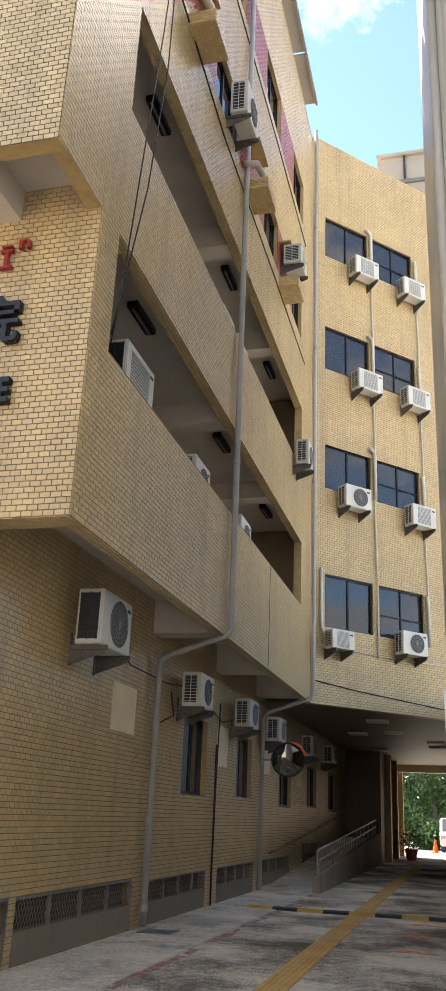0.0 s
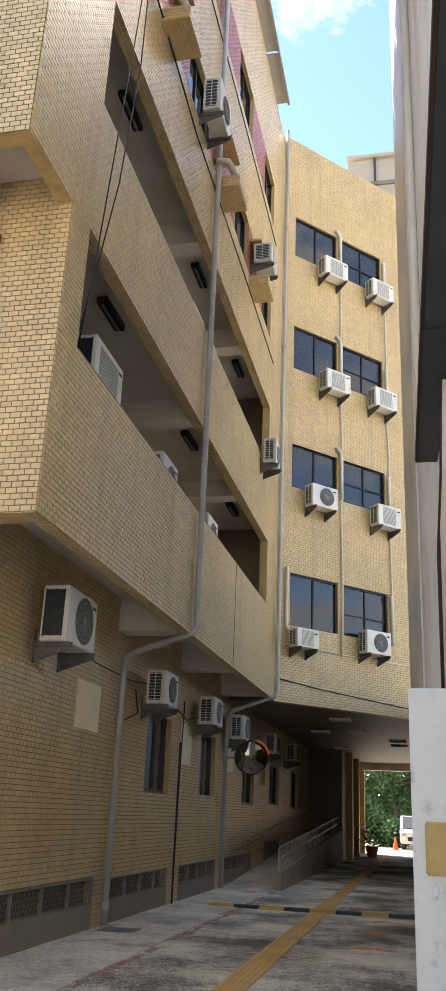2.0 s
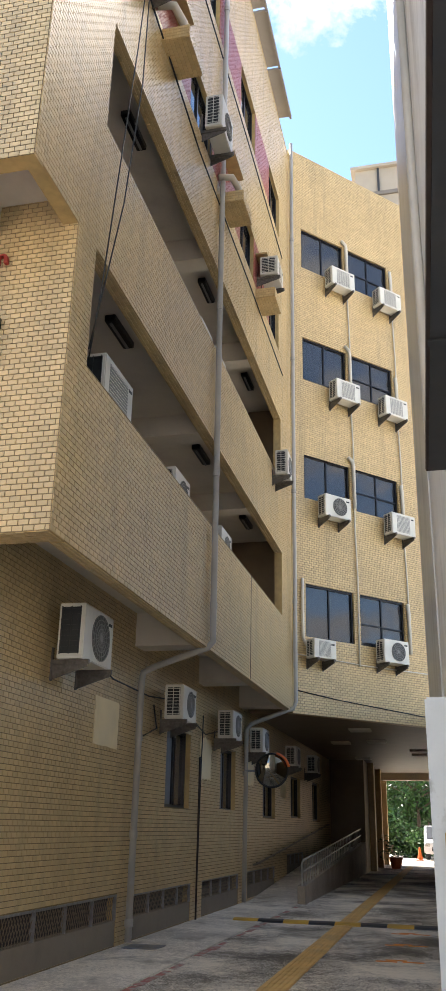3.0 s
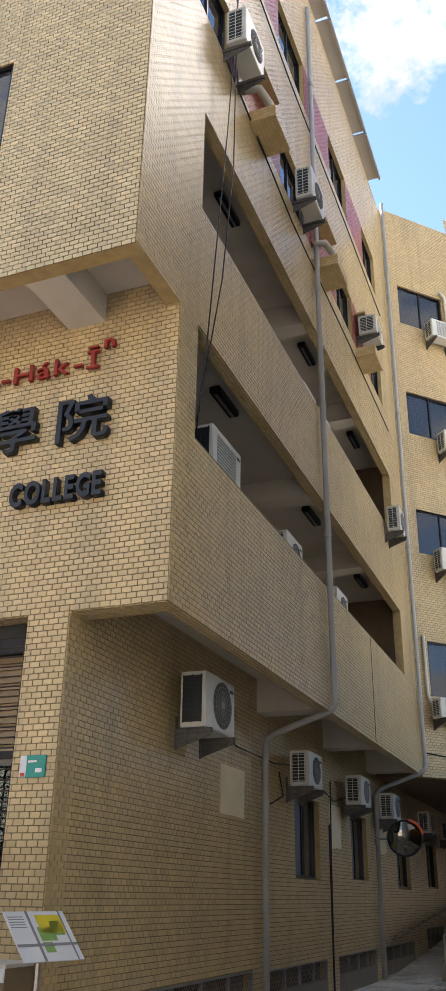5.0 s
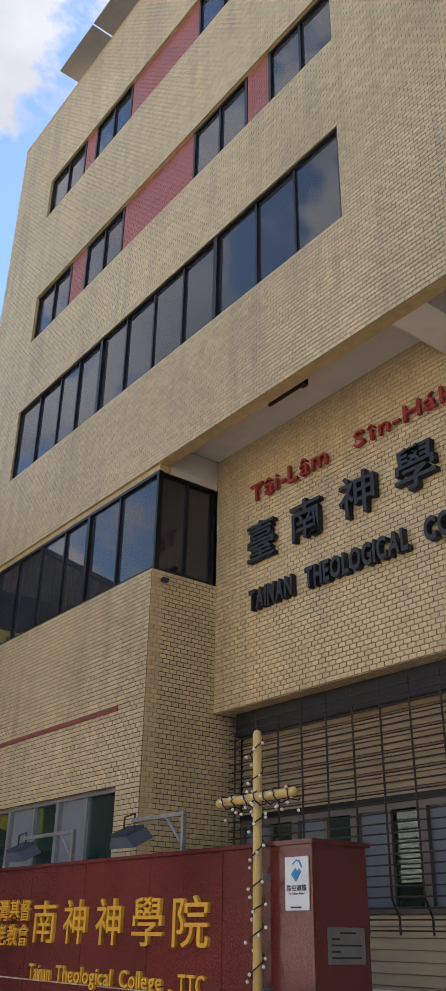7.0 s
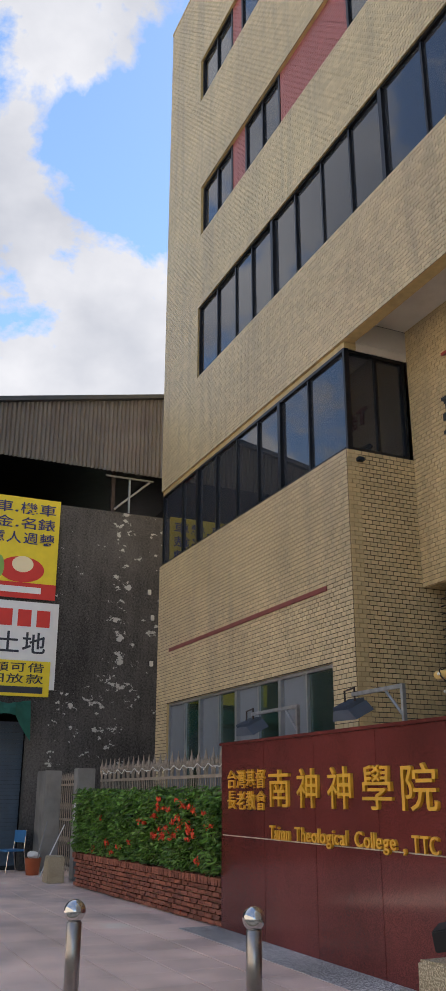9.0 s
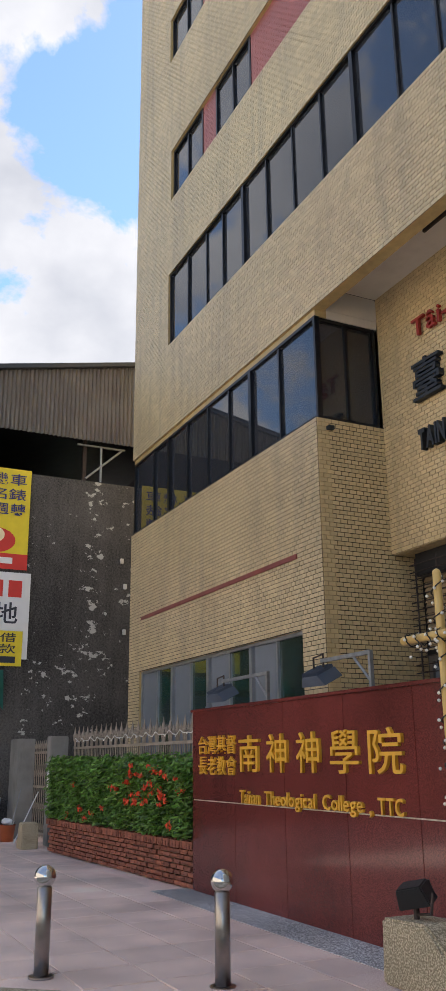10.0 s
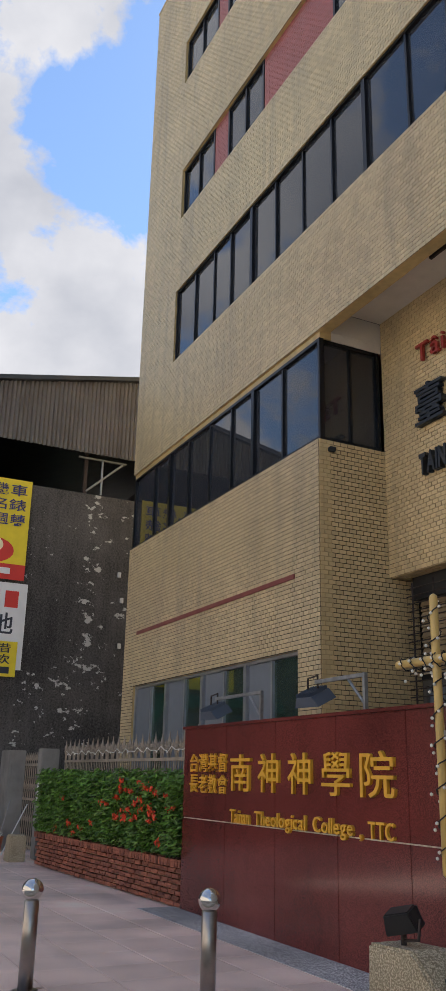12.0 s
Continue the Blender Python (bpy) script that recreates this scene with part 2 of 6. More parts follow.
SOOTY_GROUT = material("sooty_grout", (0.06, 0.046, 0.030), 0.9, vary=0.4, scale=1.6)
REVEAL = material("tile_reveal", (0.50, 0.36, 0.16), 0.4, vary=0.15, scale=9, stain=0.4)
SOFFIT = material("white_soffit_paint", (0.70, 0.64, 0.55), 0.8, vary=0.06, scale=2, stain=0.35, stain_color=(0.38, 0.33, 0.27), stain_scale=(1.2, 1.2, 1.2))
PLASTER = material("white_plaster", (0.84, 0.84, 0.82), 0.8, vary=0.08, scale=1.5, stain=0.5, stain_color=(0.30, 0.28, 0.25), stain_scale=(1.5, 1.5, 0.5), bump=0.25, bump_scale=12)
POST_PAINT = material("pale_blue_paint", (0.60, 0.65, 0.67), 0.55, vary=0.06, scale=3, stain=0.75, stain_color=(0.30, 0.31, 0.31), stain_scale=(5, 5, 4), bump=0.3, bump_scale=18, stain_at=(0.6, 0.72))
FRAME = material("dark_bronze_aluminium", (0.022, 0.022, 0.025), 0.35, 0.6, vary=0.15)
ALU = material("grey_aluminium", (0.36, 0.37, 0.38), 0.4, 0.7, vary=0.1)
DARK_GLASS = glass("tinted_glass", (0.05, 0.053, 0.06), 1.65, 0.0, 0.3)
# The green is put in for greenish reflections in the panes.
CLEAR_GLASS = glass("window_glass", (0.30, 0.52, 0.44), 1.65, 0.0, 0.95)
SCREEN = material("insect_screen", (0.16, 0.18, 0.205), 0.6, vary=0.06)
# Near-black, with the dimness behind the windows put into the colour.
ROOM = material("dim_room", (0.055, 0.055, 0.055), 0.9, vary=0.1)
# The shed's unlit interior is painted as this black.
VOID = material("unlit_shed_black", (0.02, 0.02, 0.02), 0.95, vary=0.2)
PIPE = material("grey_pvc_pipe", (0.38, 0.37, 0.35), 0.4, vary=0.10, scale=3, stain=0.35, stain_color=(0.24, 0.21, 0.17), stain_scale=(4, 4, 1.2))
WHITE_PIPE = material("cream_pipe_trunking", (0.60, 0.57, 0.50), 0.5, vary=0.08, scale=3, stain=0.3)
AC_WHITE = material("ivory_painted_steel", (0.66, 0.65, 0.60), 0.4, vary=0.05, scale=3, stain=0.3, stain_color=(0.34, 0.31, 0.26), stain_scale=(3, 3, 1.2))
AC_DARK = material("dark_fins", (0.03, 0.035, 0.04), 0.5, 0.3, vary=0.2)
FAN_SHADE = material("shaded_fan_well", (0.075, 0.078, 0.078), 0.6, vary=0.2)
AC_GREY = material("grey_grille", (0.25, 0.255, 0.25), 0.5, vary=0.1)
STEEL = material("galvanised_steel", (0.30, 0.31, 0.32), 0.45, 0.7, vary=0.25, scale=14, stain=0.4, stain_color=(0.16, 0.09, 0.05))
BLACK = material("black_rubber", (0.015, 0.015, 0.016), 0.55, vary=0.15)
IRON = material("rusty_iron_bars", (0.05, 0.035, 0.03), 0.6, 0.3, vary=0.3, scale=9)
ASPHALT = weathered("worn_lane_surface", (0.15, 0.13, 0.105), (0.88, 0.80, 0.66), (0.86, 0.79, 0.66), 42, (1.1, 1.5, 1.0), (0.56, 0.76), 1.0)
BOUNCE_WALL = material("bounce_wall_paint", (0.62, 0.56, 0.46), 0.8, vary=0.15, scale=0.6, stain=0.5, stain_color=(0.2, 0.19, 0.17))
STREET_ASPHALT = speckled("street_paving", (0.26, 0.235, 0.20), (0.50, 0.45, 0.38), 60, 0.85, 0.4)
CONCRETE = weathered("worn_concrete", (0.50, 0.45, 0.37), (0.84, 0.77, 0.645), (0.28, 0.25, 0.205), 30, (1.6, 1.2, 1.0), (0.53, 0.66), 0.35)
YELLOW = material("yellow_tactile_paint", (0.70, 0.44, 0.15), 0.75, vary=0.15, scale=3, stain=0.6, stain_color=(0.40, 0.31, 0.19), stain_scale=(3, 0.8, 1), bump=0.2, bump_scale=40)
BUMP_YELLOW = material("yellow_rubber", (0.62, 0.36, 0.04), 0.6, vary=0.15, scale=6, stain=0.5)
RED_PAINT = material("faded_red_paint", (0.40, 0.15, 0.12), 0.85, vary=0.25, scale=9, stain=0.9, stain_color=(0.42, 0.385, 0.33), stain_scale=(9, 6, 1), stain_at=(0.46, 0.58))
ORANGE_PAINT = material("orange_marking_paint", (0.80, 0.27, 0.04), 0.8, vary=0.3, scale=8, stain=0.8, stain_color=(0.42, 0.38, 0.33), stain_scale=(14, 14, 1), stain_at=(0.60, 0.68))
PAVER = speckled("pink_granite_paver", (0.66, 0.45, 0.37), (0.98, 0.80, 0.69), 90, 0.7, 0.3, (0.36, 0.62), 0.09)
GRAVEL = speckled("washed_gravel", (0.22, 0.21, 0.20), (0.75, 0.73, 0.70), 75, 0.8, 0.5)
GRANITE = speckled("polished_red_granite", (0.07, 0.016, 0.014), (0.235, 0.05, 0.04), 150, 0.12, 0.0, (0.38, 0.66))
ROUGH_GRANITE = speckled("washed_stone", (0.27, 0.215, 0.135), (0.62, 0.53, 0.37), 70, 0.8, 0.6)
GOLD = material("gold_painted_letter", (0.80, 0.43, 0.04), 0.35, 0.1, vary=0.12, scale=8)
BLACK_LETTER = material("black_letter", (0.014, 0.018, 0.024), 0.5, vary=0.2, scale=8)
RED_LETTER = material("red_letter", (0.32, 0.028, 0.018), 0.45, vary=0.1, scale=8)
BRASS_POLE = material("cream_gold_enamel", (0.66, 0.45, 0.15), 0.35, vary=0.08, scale=6)
BULB = material("frosted_bulb", (0.85, 0.82, 0.74), 0.25, vary=0.05)
CHROME = material("stainless_steel", (0.62, 0.60, 0.58), 0.12, 1.0, vary=0.04)
BRUSHED = material("brushed_stainless", (0.36, 0.33, 0.31), 0.28, 1.0, vary=0.08, scale=20)
FENCE = material("weathered_cast_iron", (0.33, 0.275, 0.215), 0.7, 0.1, vary=0.2, scale=9, stain=0.5, stain_color=(0.10, 0.07, 0.05))
BRICK = material("rough_red_brick", (0.30, 0.105, 0.065), 0.9, vary=0.25, scale=14, chance=0.30, bump=0.7, bump_scale=45, stain=0.4, stain_color=(0.09, 0.07, 0.06), stain_scale=(6, 6, 6))
LEAF = material("hedge_leaf", (0.115, 0.23, 0.035), 0.32, vary=0.35, scale=7, island=0.5)
TREE_LEAF = material("tree_leaf", (0.045, 0.11, 0.02), 0.5, vary=0.3, scale=1.2, island=0.5)
FLOWER = material("red_flower", (0.80, 0.085, 0.03), 0.5, vary=0.15, scale=20, island=0.25)
BARK = material("bark", (0.12, 0.085, 0.055), 0.9, vary=0.25, scale=12, bump=0.6, bump_scale=20)
DARK_CONCRETE = peeling("blackened_concrete", (0.022, 0.021, 0.021), (0.135, 0.128, 0.12), (0.50, 0.50, 0.47))
CORRUGATED = material("weathered_corrugated_sheet", (0.37, 0.335, 0.295), 0.6, 0.2, vary=0.12, scale=1.2, stain=0.5, stain_color=(0.14, 0.11, 0.09), stain_scale=(3, 3, 0.4))
# Brown tile darkened so the covered passage's gloom sits in the colour.
PASSAGE = material("gloomy_passage_tile", (0.17, 0.12, 0.07), 0.5, vary=0.15, scale=2)
POST_CONCRETE = material("mossy_concrete", (0.26, 0.25, 0.23), 0.9, vary=0.2, scale=3, stain=0.6, stain_color=(0.10, 0.10, 0.09), stain_scale=(3, 3, 1), bump=0.3, bump_scale=25)
LOUVRE = material("brown_louvre", (0.36, 0.265, 0.155), 0.55, vary=0.12, scale=2, stain=0.5, stain_color=(0.16, 0.11, 0.07), stain_scale=(0.8, 0.8, 4))
BRONZE_ALU = material("dull_bronze_aluminium", (0.17, 0.155, 0.14), 0.45, 0.5, vary=0.12)
SIDING = material("beige_slat_siding", (0.62, 0.48, 0.27), 0.55, vary=0.1, scale=2, stain=0.4, stain_color=(0.24, 0.17, 0.10), stain_scale=(0.8, 0.8, 4))
CREAM = material("cream_patch_paint", (0.86, 0.74, 0.48), 0.7, vary=0.06, scale=3)
CABLE = material("black_cable", (0.012, 0.012, 0.013), 0.5)
GREEN_CLOTH = material("faded_green_awning", (0.03, 0.17, 0.13), 0.8, vary=0.2, scale=4)
SHUTTER = material("blue_grey_roller_shutter", (0.10, 0.14, 0.19), 0.5, 0.2, vary=0.1, scale=3, stain=0.4)
BLUE = material("blue_plastic", (0.05, 0.20, 0.42), 0.45)
TERRACOTTA = material("terracotta_plastic", (0.45, 0.12, 0.045), 0.6)
ORANGE = material("orange_cone_plastic", (0.75, 0.16, 0.03), 0.5)
WHITE = material("white_enamel", (0.75, 0.76, 0.76), 0.35, vary=0.04)
TEAL = material("teal_enamel", (0.0, 0.30, 0.24), 0.35, vary=0.03)
SIGN_YELLOW = material("yellow_vinyl", (0.78, 0.62, 0.03), 0.5, vary=0.06)
SIGN_RED = material("red_vinyl", (0.60, 0.04, 0.03), 0.5, vary=0.06)
SIGN_BLUE = material("blue_print", (0.02, 0.26, 0.50), 0.4)
INK = material("dark_ink", (0.03, 0.035, 0.05), 0.5)
METAL_PLATE = material("etched_steel_plate", (0.33, 0.31, 0.28), 0.35, 0.7, vary=0.1, scale=8)
MAP_GREEN = material("map_green", (0.24, 0.42, 0.10), 0.4)
CANOPY = material("dark_sheet_metal", (0.055, 0.06, 0.065), 0.5, 0.4, vary=0.2, scale=2, stain=0.4, stain_color=(0.12, 0.09, 0.07))
EAVE = material("grey_roof_sheet", (0.40, 0.35, 0.28), 0.6, vary=0.1, scale=1)
GREY_TILE = material("pale_grey_tile", (0.66, 0.67, 0.66), 0.4, vary=0.08, scale=1, stain=0.4, stain_color=(0.25, 0.25, 0.24))
EAVE_SHEET = material("grimy_eave_sheet", (0.20, 0.18, 0.155), 0.6, vary=0.15, scale=1, stain=0.5, stain_color=(0.08, 0.07, 0.06), stain_scale=(2, 2, 2))
RAIL_STEEL = material("satin_rail_steel", (0.50, 0.47, 0.43), 0.4, 0.3, vary=0.05)
HEDGE_CORE = material("hedge_gap_shade", (0.015, 0.022, 0.008), 0.9, vary=0.3, scale=12)
BRACKET = material("dark_galvanised_bracket", (0.13, 0.12, 0.11), 0.6, 0.4, vary=0.35, scale=22, stain=0.6, stain_color=(0.05, 0.035, 0.025), stain_scale=(12, 12, 12))
HANDRAIL = material("dull_brown_steel", (0.20, 0.165, 0.125), 0.4, 0.4, vary=0.15)
# Dark tint stands in for the dark surroundings a mirror would reflect.
MIRROR = material("darkened_mirror", (0.26, 0.25, 0.22), 0.06, 1.0, vary=0.06)
OCHRE = material("aged_plastic_cover", (0.40, 0.29, 0.11), 0.5, vary=0.15, scale=12, stain=0.4)


# ---- mesh tools ----
def finish(name, bm, mat, parent=None, label="", smooth=False):
    me = bpy.data.meshes.new(name)
    if len(bm.faces) < 6000:
        bmesh.ops.recalc_face_normals(bm, faces=bm.faces)
    bm.to_mesh(me)
    bm.free()
    for m in mat if isinstance(mat, (list, tuple)) else [mat]:
        me.materials.append(m)
    if smooth:
        me.polygons.foreach_set("use_smooth", [True] * len(me.polygons))
    ob = new(name, me)
    if parent:
        ob.parent = parent
        ob.matrix_parent_inverse = parent.matrix_basis.inverted()
    if label:
        ob["label"] = label
    return ob


def part(name, bm, mat, parent, label="", smooth=False):
    return finish(name, bm, mat, parent, label, smooth)


def thing(name, label, category, at=(0, 0, 0), group="", kind=""):
    ob = new(name)
    ob.location = at
    ob.empty_display_size = 0.2
    bpy.context.view_layer.update()
    return tagged(ob, label, category, group, kind)


def box(bm, x0, x1, y0, y1, z0, z1, bevel=0.0, m=None):
    v = [bm.verts.new(p) for p in ((x0, y0, z0), (x1, y0, z0), (x1, y1, z0), (x0, y1, z0), (x0, y0, z1), (x1, y0, z1), (x1, y1, z1), (x0, y1, z1))]
    f = [bm.faces.new([v[i] for i in q]) for q in ((3, 2, 1, 0), (4, 5, 6, 7), (0, 1, 5, 4), (1, 2, 6, 5), (2, 3, 7, 6), (3, 0, 4, 7))]
    if bevel:
        e = list({e for q in f for e in q.edges})
        r = bmesh.ops.bevel(bm, geom=e, offset=bevel, segments=2, affect="EDGES")
        v = list({w for q in r["faces"] for w in q.verts} | {w for w in v if w.is_valid})
    if m is not None:
        for w in v:
            w.co = m @ w.co
    return v


def boxed(*a, **k):
    bm = bmesh.new()
    box(bm, *a, **k)
    return bm


def prism(bm, pts, a, b, axis="y"):
    """A polygon in the other two axes, drawn out from a to b along an axis."""
    def at(p, t):
        return {"x": (t, p[0], p[1]), "y": (p[0], t, p[1]), "z": (p[0], p[1], t)}[axis]
    va, vb = [bm.verts.new(at(p, a)) for p in pts], [bm.verts.new(at(p, b)) for p in pts]
    k = len(pts)
    bm.faces.new(va[::-1])
    bm.faces.new(vb)
    for i in range(k):
        bm.faces.new((va[i], va[(i + 1) % k], vb[(i + 1) % k], vb[i]))
    bmesh.ops.recalc_face_normals(bm, faces=bm.faces)


def tube(bm, pts, r, sides=10, cap=True):
    """A round bar along a line of points."""
    pts = [Vector(p) for p in pts]
    rings = []
    for i, p in enumerate(pts):
        d = (pts[min(i + 1, len(pts) - 1)] - pts[max(i - 1, 0)]).normalized()
        a = d.orthogonal().normalized() if not rings else (prev - d * prev.dot(d)).normalized()
        prev, b = a, d.cross(a)
        rr = r[i] if isinstance(r, (list, tuple)) else r
        rings.append([bm.verts.new(p + (a * math.cos(t) + b * math.sin(t)) * rr) for t in (2 * math.pi * k / sides for k in range(sides))])
    for p, q in zip(rings, rings[1:]):
        for k in range(sides):
            bm.faces.new((p[k], p[(k + 1) % sides], q[(k + 1) % sides], q[k]))
    if cap:
        bm.faces.new(rings[0][::-1])
        bm.faces.new(rings[-1])
    return rings


def lathe(bm, profile, centre=(0, 0, 0), sides=20, cap=True):
    rings = [[bm.verts.new((centre[0] + r * math.cos(2 * math.pi * k / sides), centre[1] + r * math.sin(2 * math.pi * k / sides), centre[2] + z)) for k in range(sides)] for r, z in profile]
    for p, q in zip(rings, rings[1:]):
        for k in range(sides):
            bm.faces.new((p[k], p[(k + 1) % sides], q[(k + 1) % sides], q[k]))
    if cap:
        bm.faces.new(rings[0][::-1])
        bm.faces.new(rings[-1])


class Plane:
    """A wall's face: origin, direction along it and outward normal; u runs along, v is the height."""

    def __init__(self, origin, along, out):
        self.o, self.a, self.n = Vector(origin), Vector(along), Vector(out)

    def at(self, u, v, d=0.0):
        return self.o + self.a * u + Vector((0, 0, v)) + self.n * d

    def matrix(self):
        """Local x along, y outward, z up."""
        z = Vector((0, 0, 1))
        return Matrix(((self.a.x, self.n.x, 0, self.o.x), (self.a.y, self.n.y, 0, self.o.y), (0, 0, 1, 0), (0, 0, 0, 1)))


FRONT = Plane((0, 6.36, 0), (1, 0, 0), (0, -1, 0))
PANEL = Plane((0, 6.43, 0), (1, 0, 0), (0, -1, 0))
SIGNWALL = Plane((0, 7.505, 0), (1, 0, 0), (0, -1, 0))
ALLEY = Plane((-3.88, 0, 0), (0, 1, 0), (1, 0, 0))
ALLEY_LOW = Plane((-5.0, 0, 0), (0, 1, 0), (1, 0, 0))
BAYSIDE = Plane((-9.87, 0, 0), (0, 1, 0), (1, 0, 0))
REAR = Plane((-3.87, 21.95, 0), (0.683, 0.731, 0), (0.731, -0.683, 0))


def wall_mesh(bm, pl, rects, holes, thick):
    """A wall with openings: cells of a grid, drawn as one solid skin. Faces along the wall take slot 0, reveals slot 1."""
    us = sorted({x for r in rects + holes for x in r[:2]})
    vs = sorted({x for r in rects + holes for x in r[2:]})

    def solid(i, j):
        if not (0 <= i < len(us) - 1 and 0 <= j < len(vs) - 1):
            return False
        u, v = (us[i] + us[i + 1]) / 2, (vs[j] + vs[j + 1]) / 2
        inside = any(r[0] < u < r[1] and r[2] < v < r[3] for r in rects)
        return inside and not any(h[0] < u < h[1] and h[2] < v < h[3] for h in holes)

    def quad(slot, *ps):
        bm.faces.new([bm.verts.new(p) for p in ps]).material_index = slot
    for i in range(len(us) - 1):
        for j in range(len(vs) - 1):
            if not solid(i, j):
                continue
            a, b, c, d = us[i], us[i + 1], vs[j], vs[j + 1]
            quad(0, pl.at(a, c), pl.at(b, c), pl.at(b, d), pl.at(a, d))
            quad(2, pl.at(a, c, -thick), pl.at(a, d, -thick), pl.at(b, d, -thick), pl.at(b, c, -thick))
            for n, e in (((i - 1, j), (a, c, a, d)), ((i + 1, j), (b, c, b, d)), ((i, j - 1), (a, c, b, c)), ((i, j + 1), (a, d, b, d))):
                if not solid(*n):
                    quad(1, pl.at(e[0], e[1]), pl.at(e[2], e[3]), pl.at(e[2], e[3], -thick), pl.at(e[0], e[1], -thick))
    bmesh.ops.remove_doubles(bm, verts=bm.verts, dist=0.0005)
    bmesh.ops.recalc_face_normals(bm, faces=bm.faces)


TW, TH, JOINT, PROUD = 0.119, 0.0635, 0.0105, 0.008
rng = np.random.default_rng(5)


def tile_rows(rects, holes):
    """The running-bond tiles of a wall as (u0, u1, v0, v1), cut at the edges of the openings."""
    out = []
    for r in rects:
        n = max(1, round((r[3] - r[2]) / TH))
        h = (r[3] - r[2]) / n
        for k in range(n):
            v0, v1 = r[2] + k * h, r[2] + (k + 1) * h
            spans = [(r[0], r[1])]
            for q in holes:
                if q[2] < (v0 + v1) / 2 < q[3]:
                    spans = [p for s in spans for p in ((s[0], min(s[1], q[0])), (max(s[0], q[1]), s[1])) if p[1] - p[0] > 0.02]
            for a, b in spans:
                u = math.floor(a / TW) * TW - (TW / 2 if k % 2 else 0)
                while u < b:
                    p, q = max(u, a), min(u + TW, b)
                    if q - p > 0.025:
                        out.append((p + JOINT / 2, q - JOINT / 2, v0 + JOINT / 2, v1 - JOINT / 2))
                    u += TW
    return out


def tile_mesh(name, pl, tiles, mat, parent):
    """Many tiles in one mesh, each a thin slab that leans a little."""
    t = np.array(tiles)
    k = len(t)
    u = t[:, [0, 1, 1, 0]]
    v = t[:, [2, 2, 3, 3]]
    lean_u, lean_v = rng.normal(0, 0.009, (k, 1)), rng.normal(0, 0.014, (k, 1))
    d = PROUD + lean_u * (u - u.mean(1, keepdims=True)) + lean_v * (v - v.mean(1, keepdims=True))
    o, a, n = (np.array(q) for q in (pl.o, pl.a, pl.n))
    z = np.array((0, 0, 1.0))
    top = o + u[..., None] * a + v[..., None] * z + d[..., None] * n
    low = o + u[..., None] * a + v[..., None] * z - 0.004 * n
    co = np.concatenate([low, top], 1).reshape(-1, 3)
    faces = np.array([[4, 5, 6, 7], [0, 1, 5, 4], [1, 2, 6, 5], [2, 3, 7, 6], [3, 0, 4, 7]])
    if np.cross(a, z) @ n < 0:
        faces = faces[:, ::-1]
    idx = (np.arange(k)[:, None, None] * 8 + faces).reshape(-1)
    me = bpy.data.meshes.new(name)
    me.vertices.add(len(co))
    me.vertices.foreach_set("co", co.ravel())
    me.loops.add(len(idx))
    me.loops.foreach_set("vertex_index", idx.astype(np.int32))
    me.polygons.add(len(idx) // 4)
    me.polygons.foreach_set("loop_start", np.arange(0, len(idx), 4, dtype=np.int32))
    me.polygons.foreach_set("loop_total", np.full(len(idx) // 4, 4, np.int32))
    me.update(calc_edges=True)
    me.validate()
    me.polygons.foreach_set("use_smooth", [False] * len(me.polygons))
    me.materials.append(mat)
    ob = new(name, me)
    ob.parent, ob.matrix_parent_inverse = parent, parent.matrix_basis.inverted()
    tagged(ob, kind="stuff")
    return ob


def underside(parent, x0, x1, y0, y1, z, along="x"):
    """Tiles on a downward face, their rows running along x or y."""
    flat = Plane((0, 0, 0), (1, 0, 0), (0, -1, 0))
    long, wide = (x1 - x0, y1 - y0) if along == "x" else (y1 - y0, x1 - x0)
    ob = tile_mesh("tiles", flat, tile_rows([(0, long, 0, wide)], []), TILE, parent)
    ob.matrix_basis = Matrix(((1, 0, 0, x0), (0, 0, -1, y1), (0, 1, 0, z), (0, 0, 0, 1))) if along == "x" else Matrix(((0, 0, 1, x0), (1, 0, 0, y0), (0, 1, 0, z), (0, 0, 0, 1)))


TILED = []          # walls whose tiles are laid at the end of the file


def tiled_wall(name, pl, rects, holes, thick, parent, red=(), label="", faced=None, grout=None):
    bm = bmesh.new()
    wall_mesh(bm, pl, rects, holes, thick)
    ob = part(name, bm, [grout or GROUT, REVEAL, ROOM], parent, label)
    TILED.append((ob, pl, faced or rects, holes, red))
    return ob


